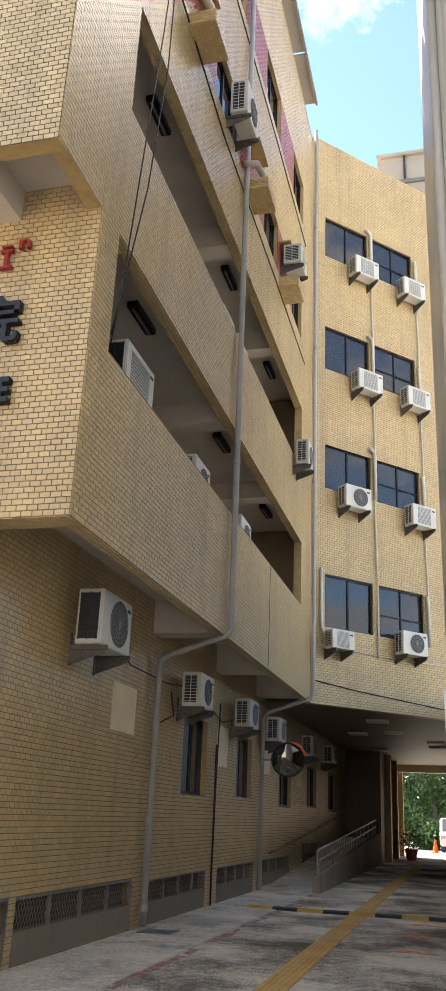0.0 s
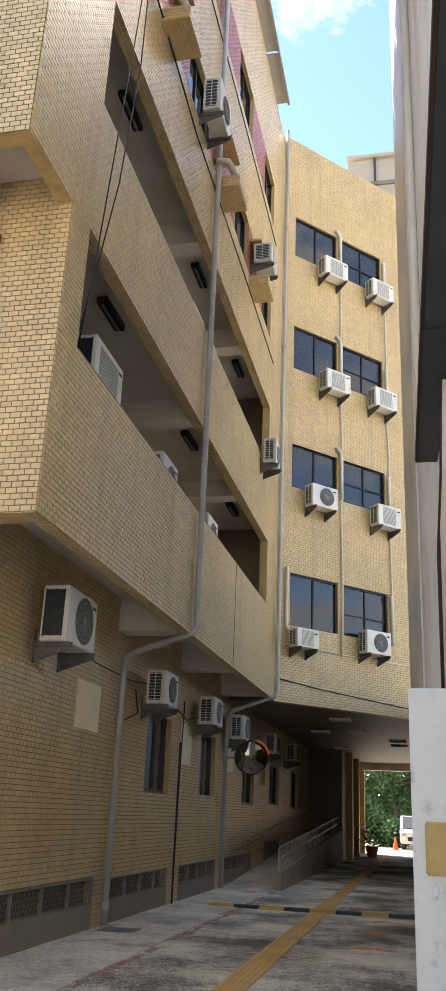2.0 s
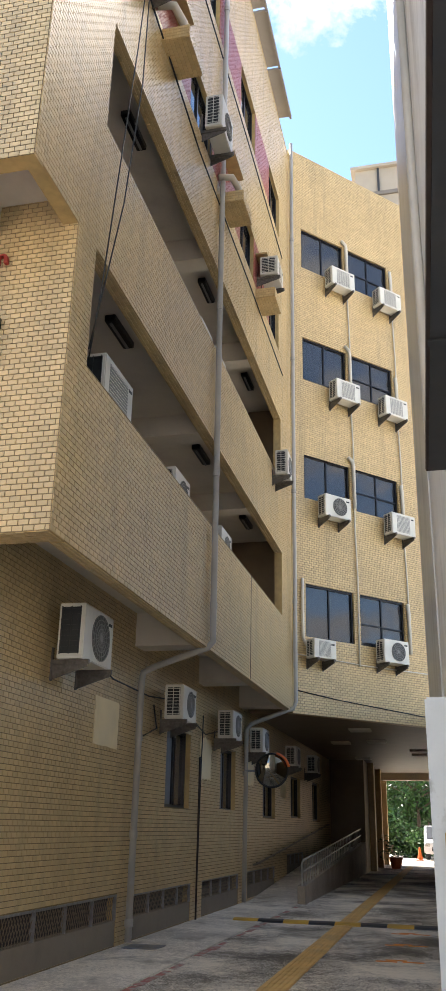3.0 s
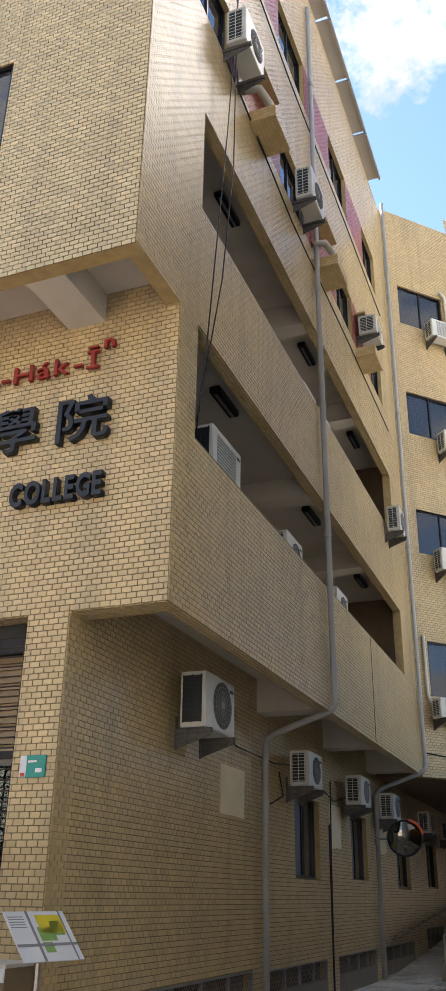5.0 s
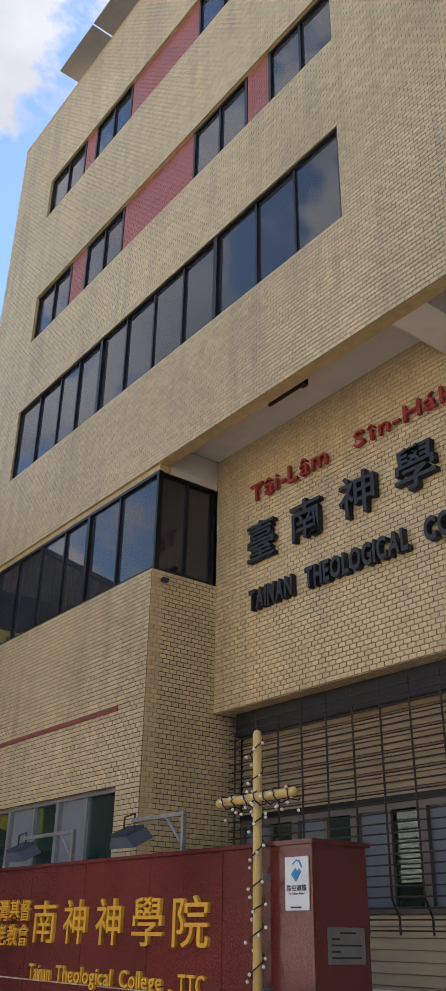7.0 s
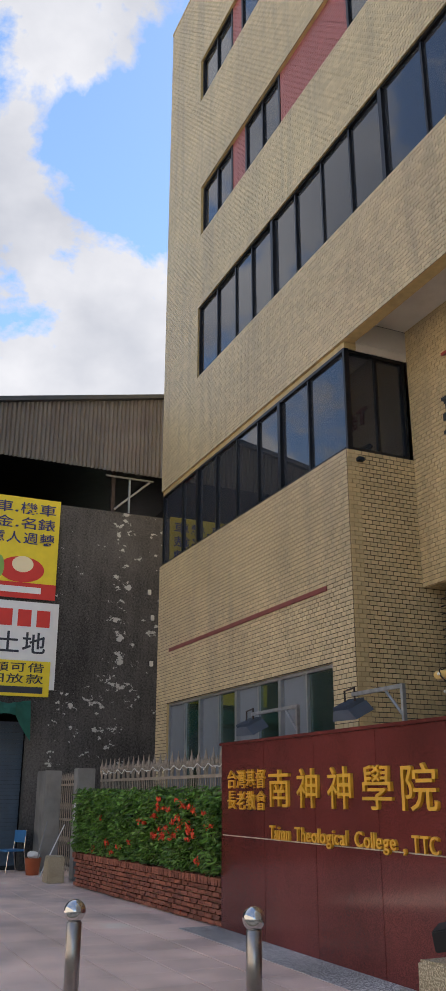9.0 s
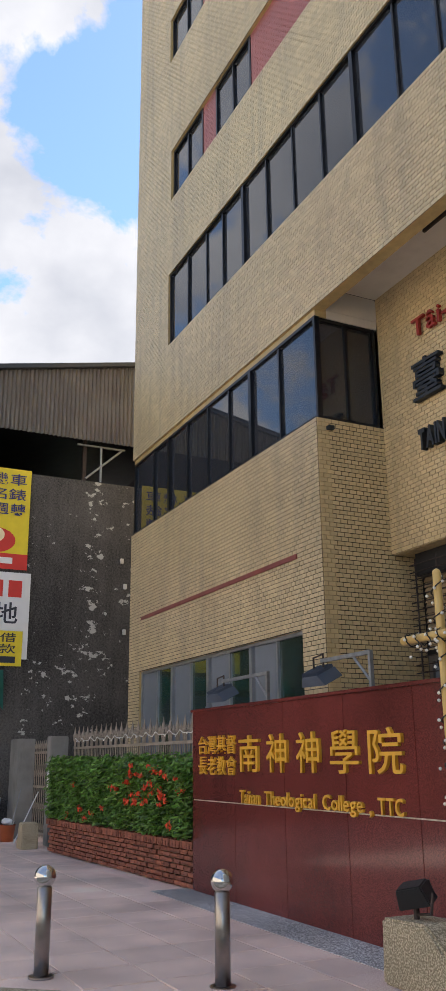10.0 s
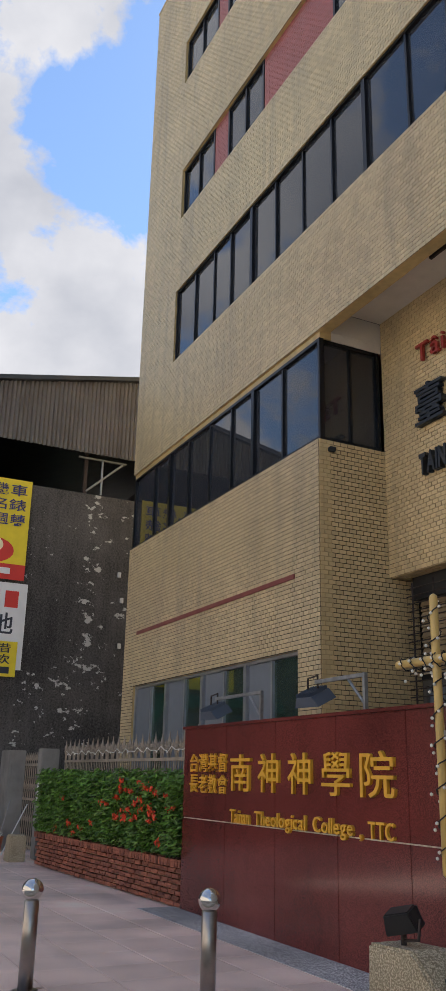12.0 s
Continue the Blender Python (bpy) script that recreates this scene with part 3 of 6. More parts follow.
def window(parent, pl, u0, u1, v0, v1, panes, depth=0.12, bar=0.05, bars=None, glazing=None, mullions=(), transom=None, screens=(), label="", cuts=None):
    """A frame set into an opening, with its sliding panes each in a slim sash."""
    bars, glazing = bars or FRAME, glazing or DARK_GLASS
    m = pl.matrix()
    bm = bmesh.new()
    for a, b, c, d in ((u0, u1, v0, v0 + bar), (u0, u1, v1 - bar, v1), (u0, u0 + bar, v0 + bar, v1 - bar), (u1 - bar, u1, v0 + bar, v1 - bar)):
        box(bm, a, b, -depth - 0.07, -depth + 0.01, c, d, m=m)
    cuts = [u0 + bar, *cuts, u1 - bar] if cuts else [u0 + bar + (u1 - u0 - 2 * bar) * k / panes for k in range(panes + 1)]
    panes = len(cuts) - 1
    for k in range(1, panes):
        s = 1.7 if k in mullions else 0.8
        x = cuts[k]
        box(bm, x - bar * s / 2, x + bar * s / 2, -depth - 0.05, -depth + (0.03 if k in mullions else 0.0), v0 + bar, v1 - bar, m=m)
    bmesh.ops.recalc_face_normals(bm, faces=bm.faces)
    ob = part("window", bm, bars, parent, label)
    if transom:
        part("transom", boxed(u0 + bar, u1 - bar, -depth - 0.025, -depth - 0.005, transom - 0.02, transom + 0.02, m=m), bars, ob)
    for k in range(panes):
        x, w = cuts[k], cuts[k + 1] - cuts[k]
        g = bmesh.new()
        dd = -depth - 0.03 - (0.012 if k % 2 else 0)
        box(g, x + 0.002, x + w - 0.002, dd - 0.006, dd, v0 + bar - 0.01, v1 - bar + 0.01, m=m)
        bmesh.ops.recalc_face_normals(g, faces=g.faces)
        pane = part("screen" if k in screens else "pane", g, SCREEN if k in screens else glazing, ob)
        pane.visible_shadow = k in screens
    return ob


# ---- ground ----
def slab(name, x0, x1, y0, y1, z0, z1, mat, label, category, kind="structure"):
    return tagged(finish(name, boxed(x0, x1, y0, y1, z0, z1), mat), label, category, kind=kind)


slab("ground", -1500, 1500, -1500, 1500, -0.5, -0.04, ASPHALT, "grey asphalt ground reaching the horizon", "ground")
# Out of view; its pale paving is there to throw sunlight back up.
slab("street", -60, 40, -25, -4.6, -0.2, -0.02, STREET_ASPHALT, "worn unseen street before the college, pale to bounce sunlight", "road")
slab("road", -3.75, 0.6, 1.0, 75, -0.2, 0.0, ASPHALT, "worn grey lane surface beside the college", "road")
bm = bmesh.new()
box(bm, -5.0, -3.75, 6.6, 22.6, -0.2, 0.012)
apron = tagged(finish("concrete_apron", bm, CONCRETE), "stained pale concrete strip along the wall", "pavement", kind="structure")
KERB_A, KERB_B = Vector((-8.39, 0.18, 0)), Vector((-4.54, 4.83, 0))
kerb_way = (KERB_B - KERB_A).normalized()
kerb_out = Vector((kerb_way.y, -kerb_way.x, 0))
bm = bmesh.new()
prism(bm, [(-32, -4.5), (-12.39, -4.5), (-4.54, 4.83), (-4.54, 7.6), (-32, 7.6)], -0.25, -0.012, "z")
pavement = tagged(finish("pavement", bm, PAVER), "pink paved forecourt in front of the college", "pavement", kind="structure")
bm = bmesh.new()
box(bm, -11.4, -5.2, 4.55, 5.05, -0.1, 0.006)
tagged(finish("gravel_strip", bm, GRAVEL), "grey washed gravel band along the granite wall", "pavement", kind="structure")

# ---- the college ----
college = thing("college_building", "five-storey college building clad in glazed beige tiles", "building", (-10, 12, 0))
ribbon = (-15.42, -5.86, 9.78, 11.47)
F4 = [(-15.32, -13.77), (-13.16, -11.67), (-9.36, -7.86), (-7.32, -5.86)]
F5 = [(-15.42, -13.76), (-13.3, -11.77), (-9.36, -7.83), (-7.32, -5.86)]
Z4, Z5 = (13.22, 14.49), (16.95, 18.2)
gwin = (-16.78, -10.46, 1.25, 3.28)
red_front = [(-13.77, -13.16, *Z4), (-11.67, -9.36, *Z4), (-7.86, -7.32, *Z4), (-13.76, -13.3, *Z5), (-11.77, -9.36, *Z5), (-7.83, -7.32, *Z5)]
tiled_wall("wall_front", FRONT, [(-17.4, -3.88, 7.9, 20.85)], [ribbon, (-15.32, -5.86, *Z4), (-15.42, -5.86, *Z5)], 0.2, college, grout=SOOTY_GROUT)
for r in red_front:
    tiled_wall("wall_panel", PANEL, [r], [], 0.13, college, [r], label="recessed red tile panel between windows")
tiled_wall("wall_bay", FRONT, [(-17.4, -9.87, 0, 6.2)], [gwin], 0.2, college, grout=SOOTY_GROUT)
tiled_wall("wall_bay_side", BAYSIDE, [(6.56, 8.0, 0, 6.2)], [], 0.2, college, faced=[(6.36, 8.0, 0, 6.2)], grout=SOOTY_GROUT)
tiled_wall("wall_sign", SIGNWALL, [(-9.87, -3.88, 4.31, 8.35), (-5.5, -5.0, 0, 4.31)], [], 0.35, college)
V2, V3 = (8.03, 20.5, 6.42, 7.98), (8.05, 20.35, 9.83, 11.55)
A4 = [(7.55, 8.9), (11.45, 12.95), (15.4, 16.85), (18.77, 20.1)]
A5 = [(7.55, 9.2), (11.5, 13.25), (15.3, 16.9), (18.7, 20.2)]
Y4, Y5 = (13.42, 14.65), (17.02, 18.4)
red_alley = [(8.9, 11.45, *Y4), (12.95, 15.4, *Y4), (16.85, 18.77, *Y4), (9.2, 11.5, *Y5), (13.25, 15.3, *Y5), (16.9, 18.7, *Y5)]
tiled_wall("wall_alley", ALLEY, [(6.56, 21.95, 8.35, 21.3), (7.86, 21.95, 4.31, 8.35), (6.56, 7.505, 7.93, 8.35)], [V2, V3] + [(*q, *Y4) for q in A4] + [(*q, *Y5) for q in A5], 0.18, college, red_alley, faced=[(6.36, 21.95, 8.35, 21.3), (7.505, 21.95, 4.31, 8.35), (6.36, 7.505, 7.93, 8.35)])
G = [(15.22, 16.75, 1.93, 3.28), (19.15, 20.6, 1.95, 3.25), (23.85, 25.6, 1.87, 3.2), (28.25, 30.15, 1.92, 3.15), (32.9, 34.8, 1.88, 3.18)]
VENTS = [(7.9, 9.35, 0.03, 0.7), (9.5, 13.12, 0.03, 0.69), (13.82, 17.05, 0.03, 0.65), (17.85, 21.05, 0.03, 0.65), (22.0, 25.55, 0.06, 0.65), (27.5, 30.6, 0.3, 0.9)]
tiled_wall("wall_alley_ground", ALLEY_LOW, [(7.86, 38, 0, 4.85)], G + VENTS, 0.2, college, faced=[(7.505, 38, 0, 4.85)])
plain = [
    ("wall_side", (-17.4, -17.2, 6.56, 21.75, 0, 20.85), REVEAL),
    ("wall_back", (-17.4, -4.1, 21.55, 21.75, 5.0, 21.0), REVEAL),
    ("wall_back", (-17.4, -5.85, 21.55, 21.75, 0, 5.0), REVEAL),
    ("wall_lintel", (-17.4, -9.87, 6.4, 6.6, 7.8, 7.93), REVEAL),
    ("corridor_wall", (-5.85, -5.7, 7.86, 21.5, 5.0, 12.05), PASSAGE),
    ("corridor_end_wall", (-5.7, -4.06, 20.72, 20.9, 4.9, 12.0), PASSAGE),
    ("corridor_column", (-5.7, -5.45, 13.1, 13.5, 5.0, 12.05), REVEAL),
    ("corridor_column", (-5.7, -5.45, 17.0, 17.4, 5.0, 12.05), REVEAL),
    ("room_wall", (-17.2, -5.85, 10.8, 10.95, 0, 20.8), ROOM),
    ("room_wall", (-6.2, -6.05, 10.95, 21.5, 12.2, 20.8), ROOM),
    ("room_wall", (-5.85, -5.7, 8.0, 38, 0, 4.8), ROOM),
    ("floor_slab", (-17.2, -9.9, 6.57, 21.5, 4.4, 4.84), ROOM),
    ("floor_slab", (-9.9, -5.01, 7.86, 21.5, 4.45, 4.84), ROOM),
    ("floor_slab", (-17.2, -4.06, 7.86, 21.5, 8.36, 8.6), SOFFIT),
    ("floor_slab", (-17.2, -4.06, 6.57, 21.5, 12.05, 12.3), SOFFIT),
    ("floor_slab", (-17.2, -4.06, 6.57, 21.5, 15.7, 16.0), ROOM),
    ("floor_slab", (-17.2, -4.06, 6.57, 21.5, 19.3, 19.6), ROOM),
    ("soffit", (-9.87, -4.06, 6.56, 7.505, 8.3, 8.36), SOFFIT),
    ("soffit", (-17.2, -9.87, 6.6, 7.86, 7.93, 8.1), SOFFIT),
    ("soffit", (-5.0, -4.06, 7.86, 21.8, 4.84, 5.0), SOFFIT),
    ("soffit_beam", (-5.36, -4.86, 6.56, 7.505, 7.9, 8.3), SOFFIT),
    ("soffit_beam", (-10.1, -9.88, 6.6, 7.5, 7.8, 8.3), SOFFIT),
    ("soffit_beam", (-5.0, -4.06, 13.3, 13.75, 4.31, 4.84), SOFFIT),
    ("soffit_beam", (-5.0, -4.06, 17.2, 17.65, 4.31, 4.84), SOFFIT),
    ("soffit_beam", (-5.0, -4.06, 20.9, 21.4, 4.31, 4.84), SOFFIT),
]
for y in (13.3, 17.2):
    for z in (7.98, 11.58):
        plain.append(("ceiling_beam", (-5.7, -4.06, y, y + 0.4, z, 8.36 if z < 9 else 12.05), SOFFIT))
for name, b, mat in plain:
    part(name, boxed(*b), mat, college)
# roof: parapet cap, roof deck and the projecting sheet-metal eaves
part("roof", boxed(-17.3, -4.0, 6.5, 21.7, 20.6, 20.8), EAVE, college)
bm = bmesh.new()
box(bm, -17.42, -3.86, 6.34, 6.58, 20.85, 20.9)
box(bm, -4.08, -3.86, 6.58, 21.95, 21.3, 21.34)
part("parapet_cap", bm, REVEAL, college, "thin weathered parapet cap")
for k in range(7):
    y = 7.2 + k * 1.97
    v = boxed(-4.6, -3.62, y, y + 1.86, 22.0, 22.06)
    box(v, -3.66, -3.60, y, y + 1.9, 21.94, 22.07)
    part("eave_sheet", v, EAVE_SHEET, college)
    part("eave_post", boxed(-4.3, -4.22, y + 0.9, y + 0.98, 21.3, 22.0), STEEL, college)
for k in range(6):
    x = -15.0 + k * 1.7
    part("eave_sheet", boxed(x, x + 1.62, 6.0, 7.4, 21.5, 21.56), EAVE_SHEET, college)
    part("eave_post", boxed(x + 0.8, x + 0.88, 6.7, 6.78, 20.8, 21.5), STEEL, college)
# front windows
window(college, FRONT, *ribbon, 11, 0.04, mullions=(4, 8), cuts=(-14.5, -13.62, -12.9, -12.03, -11.2, -10.32, -9.47, -8.58, -7.62, -6.78), label="dark ribbon window with tinted sliding panes")
for q in F4:
    window(college, FRONT, *q, *Z4, 2, 0.06, 0.06)
for q in F5:
    window(college, FRONT, *q, *Z5, 2, 0.06, 0.06)
window(college, FRONT, -17.38, -9.87, 6.2, 7.8, 8, 0.04, mullions=(2, 6), cuts=(-16.25, -15.4, -14.52, -13.6, -12.74, -11.9, -10.97), label="dark wrap-around ribbon window of the bay")
window(college, BAYSIDE, 6.44, 7.47, 6.2, 7.8, 2, 0.04)
window(college, FRONT, *gwin, 8, 0.05, bars=ALU, glazing=CLEAR_GLASS, screens=(0, 2, 4, 6), mullions=(2, 4, 6), label="aluminium sliding window with insect screens")
for q in A4:
    window(college, ALLEY, *q, *Y4, 2, 0.09)
for q in A5:
    window(college, ALLEY, *q, *Y5, 2, 0.09)
for q in G:
    window(college, ALLEY_LOW, *q, 2, 0.1, screens=(0,))
cam_box = thing("wall_sensor", "small dark sensor box on the tiled corner", "sensor", (-9.8, 6.44, 6.05))
part("body", boxed(-9.86, -9.78, 6.50, 6.60, 6.02, 6.08, 0.008), AC_DARK, cam_box)
# string course
part("trim", boxed(-16.68, -10.52, 6.33, 6.36, 4.29, 4.36), TRIM_RED, college, "red tile band")

# ---- rear wing over the passage ----
rear = thing("rear_wing", "beige tiled wing bridging the lane on upper floors", "building", (-1.5, 25, 0))
RW = [(a, b, c, d) for a, b in ((0.45, 2.1), (2.33, 3.97)) for c, d in ((6.22, 7.65), (10.03, 11.36), (13.7, 15.08), (17.48, 18.88))]
# The untiled far length is unseen, added to block sky from tile reflections.
tiled_wall("wall_rear", REAR, [(0.0, 13.0, 4.28, 21.75)], RW, 0.22, rear, faced=[(0.0, 6.2, 4.28, 21.75)])
for q in RW:
    window(rear, REAR, *q, 2, 0.05, transom=(q[2] + 0.62) if q[0] > 2 else None)
m = REAR.matrix()
bm = bmesh.new()
prism(bm, [(-5.15, 21.9), (-3.95, 22.1), (1.2, 27.65), (1.2, 48), (-5.15, 48)], 4.3, 4.6, "z")
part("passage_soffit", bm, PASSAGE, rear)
part("roof", boxed(-0.2, 13.0, -6, -0.25, 21.4, 21.6, m=m), EAVE, rear)
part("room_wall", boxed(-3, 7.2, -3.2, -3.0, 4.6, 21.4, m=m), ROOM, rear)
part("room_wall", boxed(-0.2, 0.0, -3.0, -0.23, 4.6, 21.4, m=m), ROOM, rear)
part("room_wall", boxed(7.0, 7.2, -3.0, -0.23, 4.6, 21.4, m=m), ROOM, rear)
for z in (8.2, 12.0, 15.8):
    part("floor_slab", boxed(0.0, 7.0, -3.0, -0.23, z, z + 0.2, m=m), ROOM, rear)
box_on_roof = thing("rooftop_cabin", "beige corrugated sheet cabin on the flat roof", "cabin", (0.7, 28, 21.6))
part("body", boxed(-2.15, 3.5, 26.5, 29.5, 21.6, 24.35), EAVE, box_on_roof)
part("roof", boxed(-2.3, 3.6, 26.35, 29.7, 24.35, 24.47), EAVE, box_on_roof)
part("beam", boxed(-2.1, 3.5, 26.42, 26.498, 23.15, 23.3), EAVE_SHEET, box_on_roof)
part("downpipe", boxed(-1.35, -1.27, 26.42, 26.498, 23.3, 24.34), CANOPY, box_on_roof)
chimney = thing("rooftop_box", "small beige box on the roof corner", "box", tuple(REAR.at(0.1, 21.4, -1)))
part("body", boxed(-0.4, 0.5, -1.4, -0.5, 21.3, 22.15, m=m), EAVE, chimney)

# passage walls beyond
far_wall = thing("passage_wall", "dark tiled passage walls, one unseen and added to block daylight", "wall", (-4.3, 38, 0), kind="structure")
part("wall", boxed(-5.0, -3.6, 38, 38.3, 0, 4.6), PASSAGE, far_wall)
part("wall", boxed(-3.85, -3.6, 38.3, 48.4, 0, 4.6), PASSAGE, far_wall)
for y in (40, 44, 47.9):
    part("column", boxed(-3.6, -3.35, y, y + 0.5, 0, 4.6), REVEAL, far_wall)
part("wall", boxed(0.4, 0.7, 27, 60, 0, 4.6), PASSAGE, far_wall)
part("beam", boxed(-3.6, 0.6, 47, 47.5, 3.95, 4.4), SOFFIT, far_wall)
# Unseen wall, added to keep daylight from entering at the side.
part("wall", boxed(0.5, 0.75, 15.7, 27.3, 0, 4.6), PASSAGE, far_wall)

# ---- neighbour on the other side of the lane ----
NB = Plane((-0.46, 16.0, 0), Vector((0.61, -12.0, 0)).normalized(), Vector((-12.0, -0.61, 0)).normalized())
neighbour = thing("neighbour_building", "white plastered neighbour building with stained wall", "building", (1, 10, 0))
m = NB.matrix()
part("wall", boxed(4.2, 14.0, -0.3, 0.0, 0, 17.5, m=m), PLASTER, neighbour)
part("wall", boxed(0.0, 4.2, -0.3, 0.02, 0, 24, m=m), GREY_TILE, neighbour)
part("wall", boxed(0.0, 0.3, -6, -0.3, 0, 24, m=m), GREY_TILE, neighbour)
bm = bmesh.new()
prism(bm, [(-0.25, 8.25), (-0.11, 2.9), (0.02, -2.0), (2.5, -2.0), (2.5, 8.25)], 4.95, 5.06, "z")
part("canopy", bm, CANOPY, neighbour, "dark sheet-metal canopy")
bm = bmesh.new()
tube(bm, [(-0.26, 8.25, 4.97), (-0.12, 2.9, 4.97), (0.01, -2.0, 4.97)], 0.022, 6)
part("canopy_edge", bm, IRON, neighbour)
part("canopy_seam", boxed(-0.2, 2.4, 5.7, 5.78, 4.93, 4.949), CANOPY, neighbour)

# ---- street side opposite: plain unseen wall, added to bounce sunlight ----
opposite = slab("bounce_wall_opposite", -60, 40, -26, -25, 0, 14, BOUNCE_WALL, "plain unseen wall across the road, added to bounce sunlight", "wall")

# ---- neighbouring shed ----
shed = thing("old_shed", "old shed with blackened peeling wall and corrugated gable", "building", (-22, 8, 0))
WEST = Plane((-21.0, 0, 0), (0, 1, 0), (1, 0, 0))
bm = bmesh.new()
wall_mesh(bm, WEST, [(-8, 20, 0, 8.5)], [(0.5, 4.55, -0.1, 3.45)], 0.3)
part("wall", bm, [DARK_CONCRETE, DARK_CONCRETE, ROOM], shed)
bm = bmesh.new()
n, pitch = 540, 0.055
rows = []
for k in range(n + 1):
    y = -8 + k * pitch
    top = 10.25 + 0.207 * y
    d = 0.03 * (1 if k % 2 else -1)
    rows.append((bm.verts.new((-20.75 + d, y, 9.52)), bm.verts.new((-20.75 + d, y, top if y < 12 else 12.73 - (y - 12) * 0.2))))
for p, q in zip(rows, rows[1:]):
    bm.faces.new((p[0], q[0], q[1], p[1]))
bmesh.ops.solidify(bm, geom=bm.faces[:], thickness=0.01)
part("gable_sheet", bm, CORRUGATED, shed)
bm = bmesh.new()
prism(bm, [(-8, 8.55), (12, 12.72), (12, 12.82), (-8, 8.7)], -40, -20.6, "x")
# Dark sheet chosen for the underside: roof-space darkness is in its colour.
part("roof", bm, CANOPY, shed)
# Unseen second slope, added to shut sunlight out of the shed.
bm = bmesh.new()
prism(bm, [(12, 12.72), (20.2, 11.05), (20.2, 11.15), (12, 12.82)], -40, -20.6, "x")
part("roof", bm, CANOPY, shed)
# Unseen end walls, added so that no sun falls in behind the gable.
part("unseen_end_wall", boxed(-38, -21.3, 19.8, 20, 0, 11.05), VOID, shed)
part("unseen_end_wall", boxed(-38, -21.3, -8, -7.8, 0, 8.5), VOID, shed)
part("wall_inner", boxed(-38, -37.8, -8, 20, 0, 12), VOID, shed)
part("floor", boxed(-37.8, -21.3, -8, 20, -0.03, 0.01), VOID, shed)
for y in (1.2, 6.3, 9.0):
    bm = bmesh.new()
    box(bm, -21.15, -21.05, y, y + 0.09, 8.5, 10.2)
    part("post", bm, IRON, shed)
bm = bmesh.new()
tube(bm, [(-20.95, 6.1, 9.45), (-20.95, 7.4, 9.45)], 0.03)
tube(bm, [(-20.95, 6.35, 8.55), (-20.95, 7.3, 9.42)], 0.03)
tube(bm, [(-20.95, 6.75, 8.5), (-20.95, 6.75, 9.42)], 0.03)
part("brace", bm, STEEL, shed)


# ---- lettering ----
def glyphs(text, extrude, offset=0.0):
    cu = bpy.data.curves.new("letter", "FONT")
    cu.body, cu.size, cu.extrude, cu.offset, cu.resolution_u = text, 1.0, extrude, offset, 3
    ob = bpy.data.objects.new("letter", cu)
    scene.collection.objects.link(ob)
    bpy.context.view_layer.update()
    me = bpy.data.meshes.new_from_object(ob.evaluated_get(bpy.context.evaluated_depsgraph_get()))
    bpy.data.objects.remove(ob)
    bpy.data.curves.remove(cu)
    return me


def bounds(me):
    co = np.empty(len(me.vertices) * 3)
    me.vertices.foreach_get("co", co)
    co = co.reshape(-1, 3)
    return co.min(0), co.max(0)


def lettering(parent, place, text, x0, x1, z0, z1, depth, mat, gap=0.12, offset=0.0, name="letter", single=False, fit_height=True):
    """Raised letters that fill x0 to x1 and z0 to z1 of a face; place turns (x along, y up, z out) into the world."""
    runs, at = [], 0.0
    for ch in ([text] if single else text):
        if ch == " ":
            at += 0.45
            continue
        me = glyphs(ch, 0.5, offset)
        if not len(me.vertices):
            at += 0.5
            continue
        lo, hi = bounds(me)
        runs.append((me, at - lo[0], lo, hi))
        at += hi[0] - lo[0] + gap
    if not runs:
        return
    width = at - gap
    low, high = min(r[2][1] for r in runs), max(r[3][1] for r in runs)
    sx, sz = (x1 - x0) / width, (z1 - z0) / (high - low)
    for me, shift, lo, hi in runs:
        me.transform(Matrix.Translation((x0, z0, 0)) @ Matrix.Diagonal((sx, sz, depth, 1)) @ Matrix.Translation((shift, -low, 0)))
        me.transform(place)
        me.materials.clear()
        me.materials.append(mat)
        ob = new(name, me)
        ob.parent = parent
        ob.matrix_parent_inverse = parent.matrix_basis.inverted()


def face_front(y):
    """Letters on a face that looks along -y."""
    return Matrix(((1, 0, 0, 0), (0, 0, -1, y), (0, 1, 0, 0), (0, 0, 0, 1)))


def face_east(x):
    """Letters on a face that looks along +x."""
    return Matrix(((0, 0, 1, x), (1, 0, 0, 0), (0, 1, 0, 0), (0, 0, 0, 1)))


name_black = thing("wall_lettering", "large black raised letters on the tiled wall", "sign", (-6.8, 7.45, 6))
P = face_front(7.44)
for ch, a, b in (("臺", -9.02, -8.44), ("南", -8.1, -7.52), ("神", -7.17, -6.55), ("學", -6.22, -5.6), ("院", -5.33, -4.66)):
    lettering(name_black, P, ch, a, b, 6.27, 6.85, 0.09, BLACK_LETTER, offset=0.008)
for word, a, b in (("TAINAN", -8.98, -8.09), ("THEOLOGICAL", -7.84, -6.1), ("COLLEGE", -5.86, -4.68)):
    lettering(name_black, P, word, a, b, 5.55, 5.85, 0.09, BLACK_LETTER, 0.10, 0.035)
name_red = thing("wall_lettering", "red raised romanised name on the tiled wall", "sign", (-6.8, 7.45, 7.3))
lettering(name_red, P, "Tâi-Lâm", -8.97, -7.37, 7.22, 7.49, 0.05, RED_LETTER, 0.11, 0.004)
lettering(name_red, P, "Sîn-Hák-Ī", -6.87, -4.86, 7.22, 7.52, 0.05, RED_LETTER, 0.13, 0.004)
lettering(name_red, P, "n", -4.80, -4.66, 7.46, 7.58, 0.05, RED_LETTER, 0.1, 0.015)

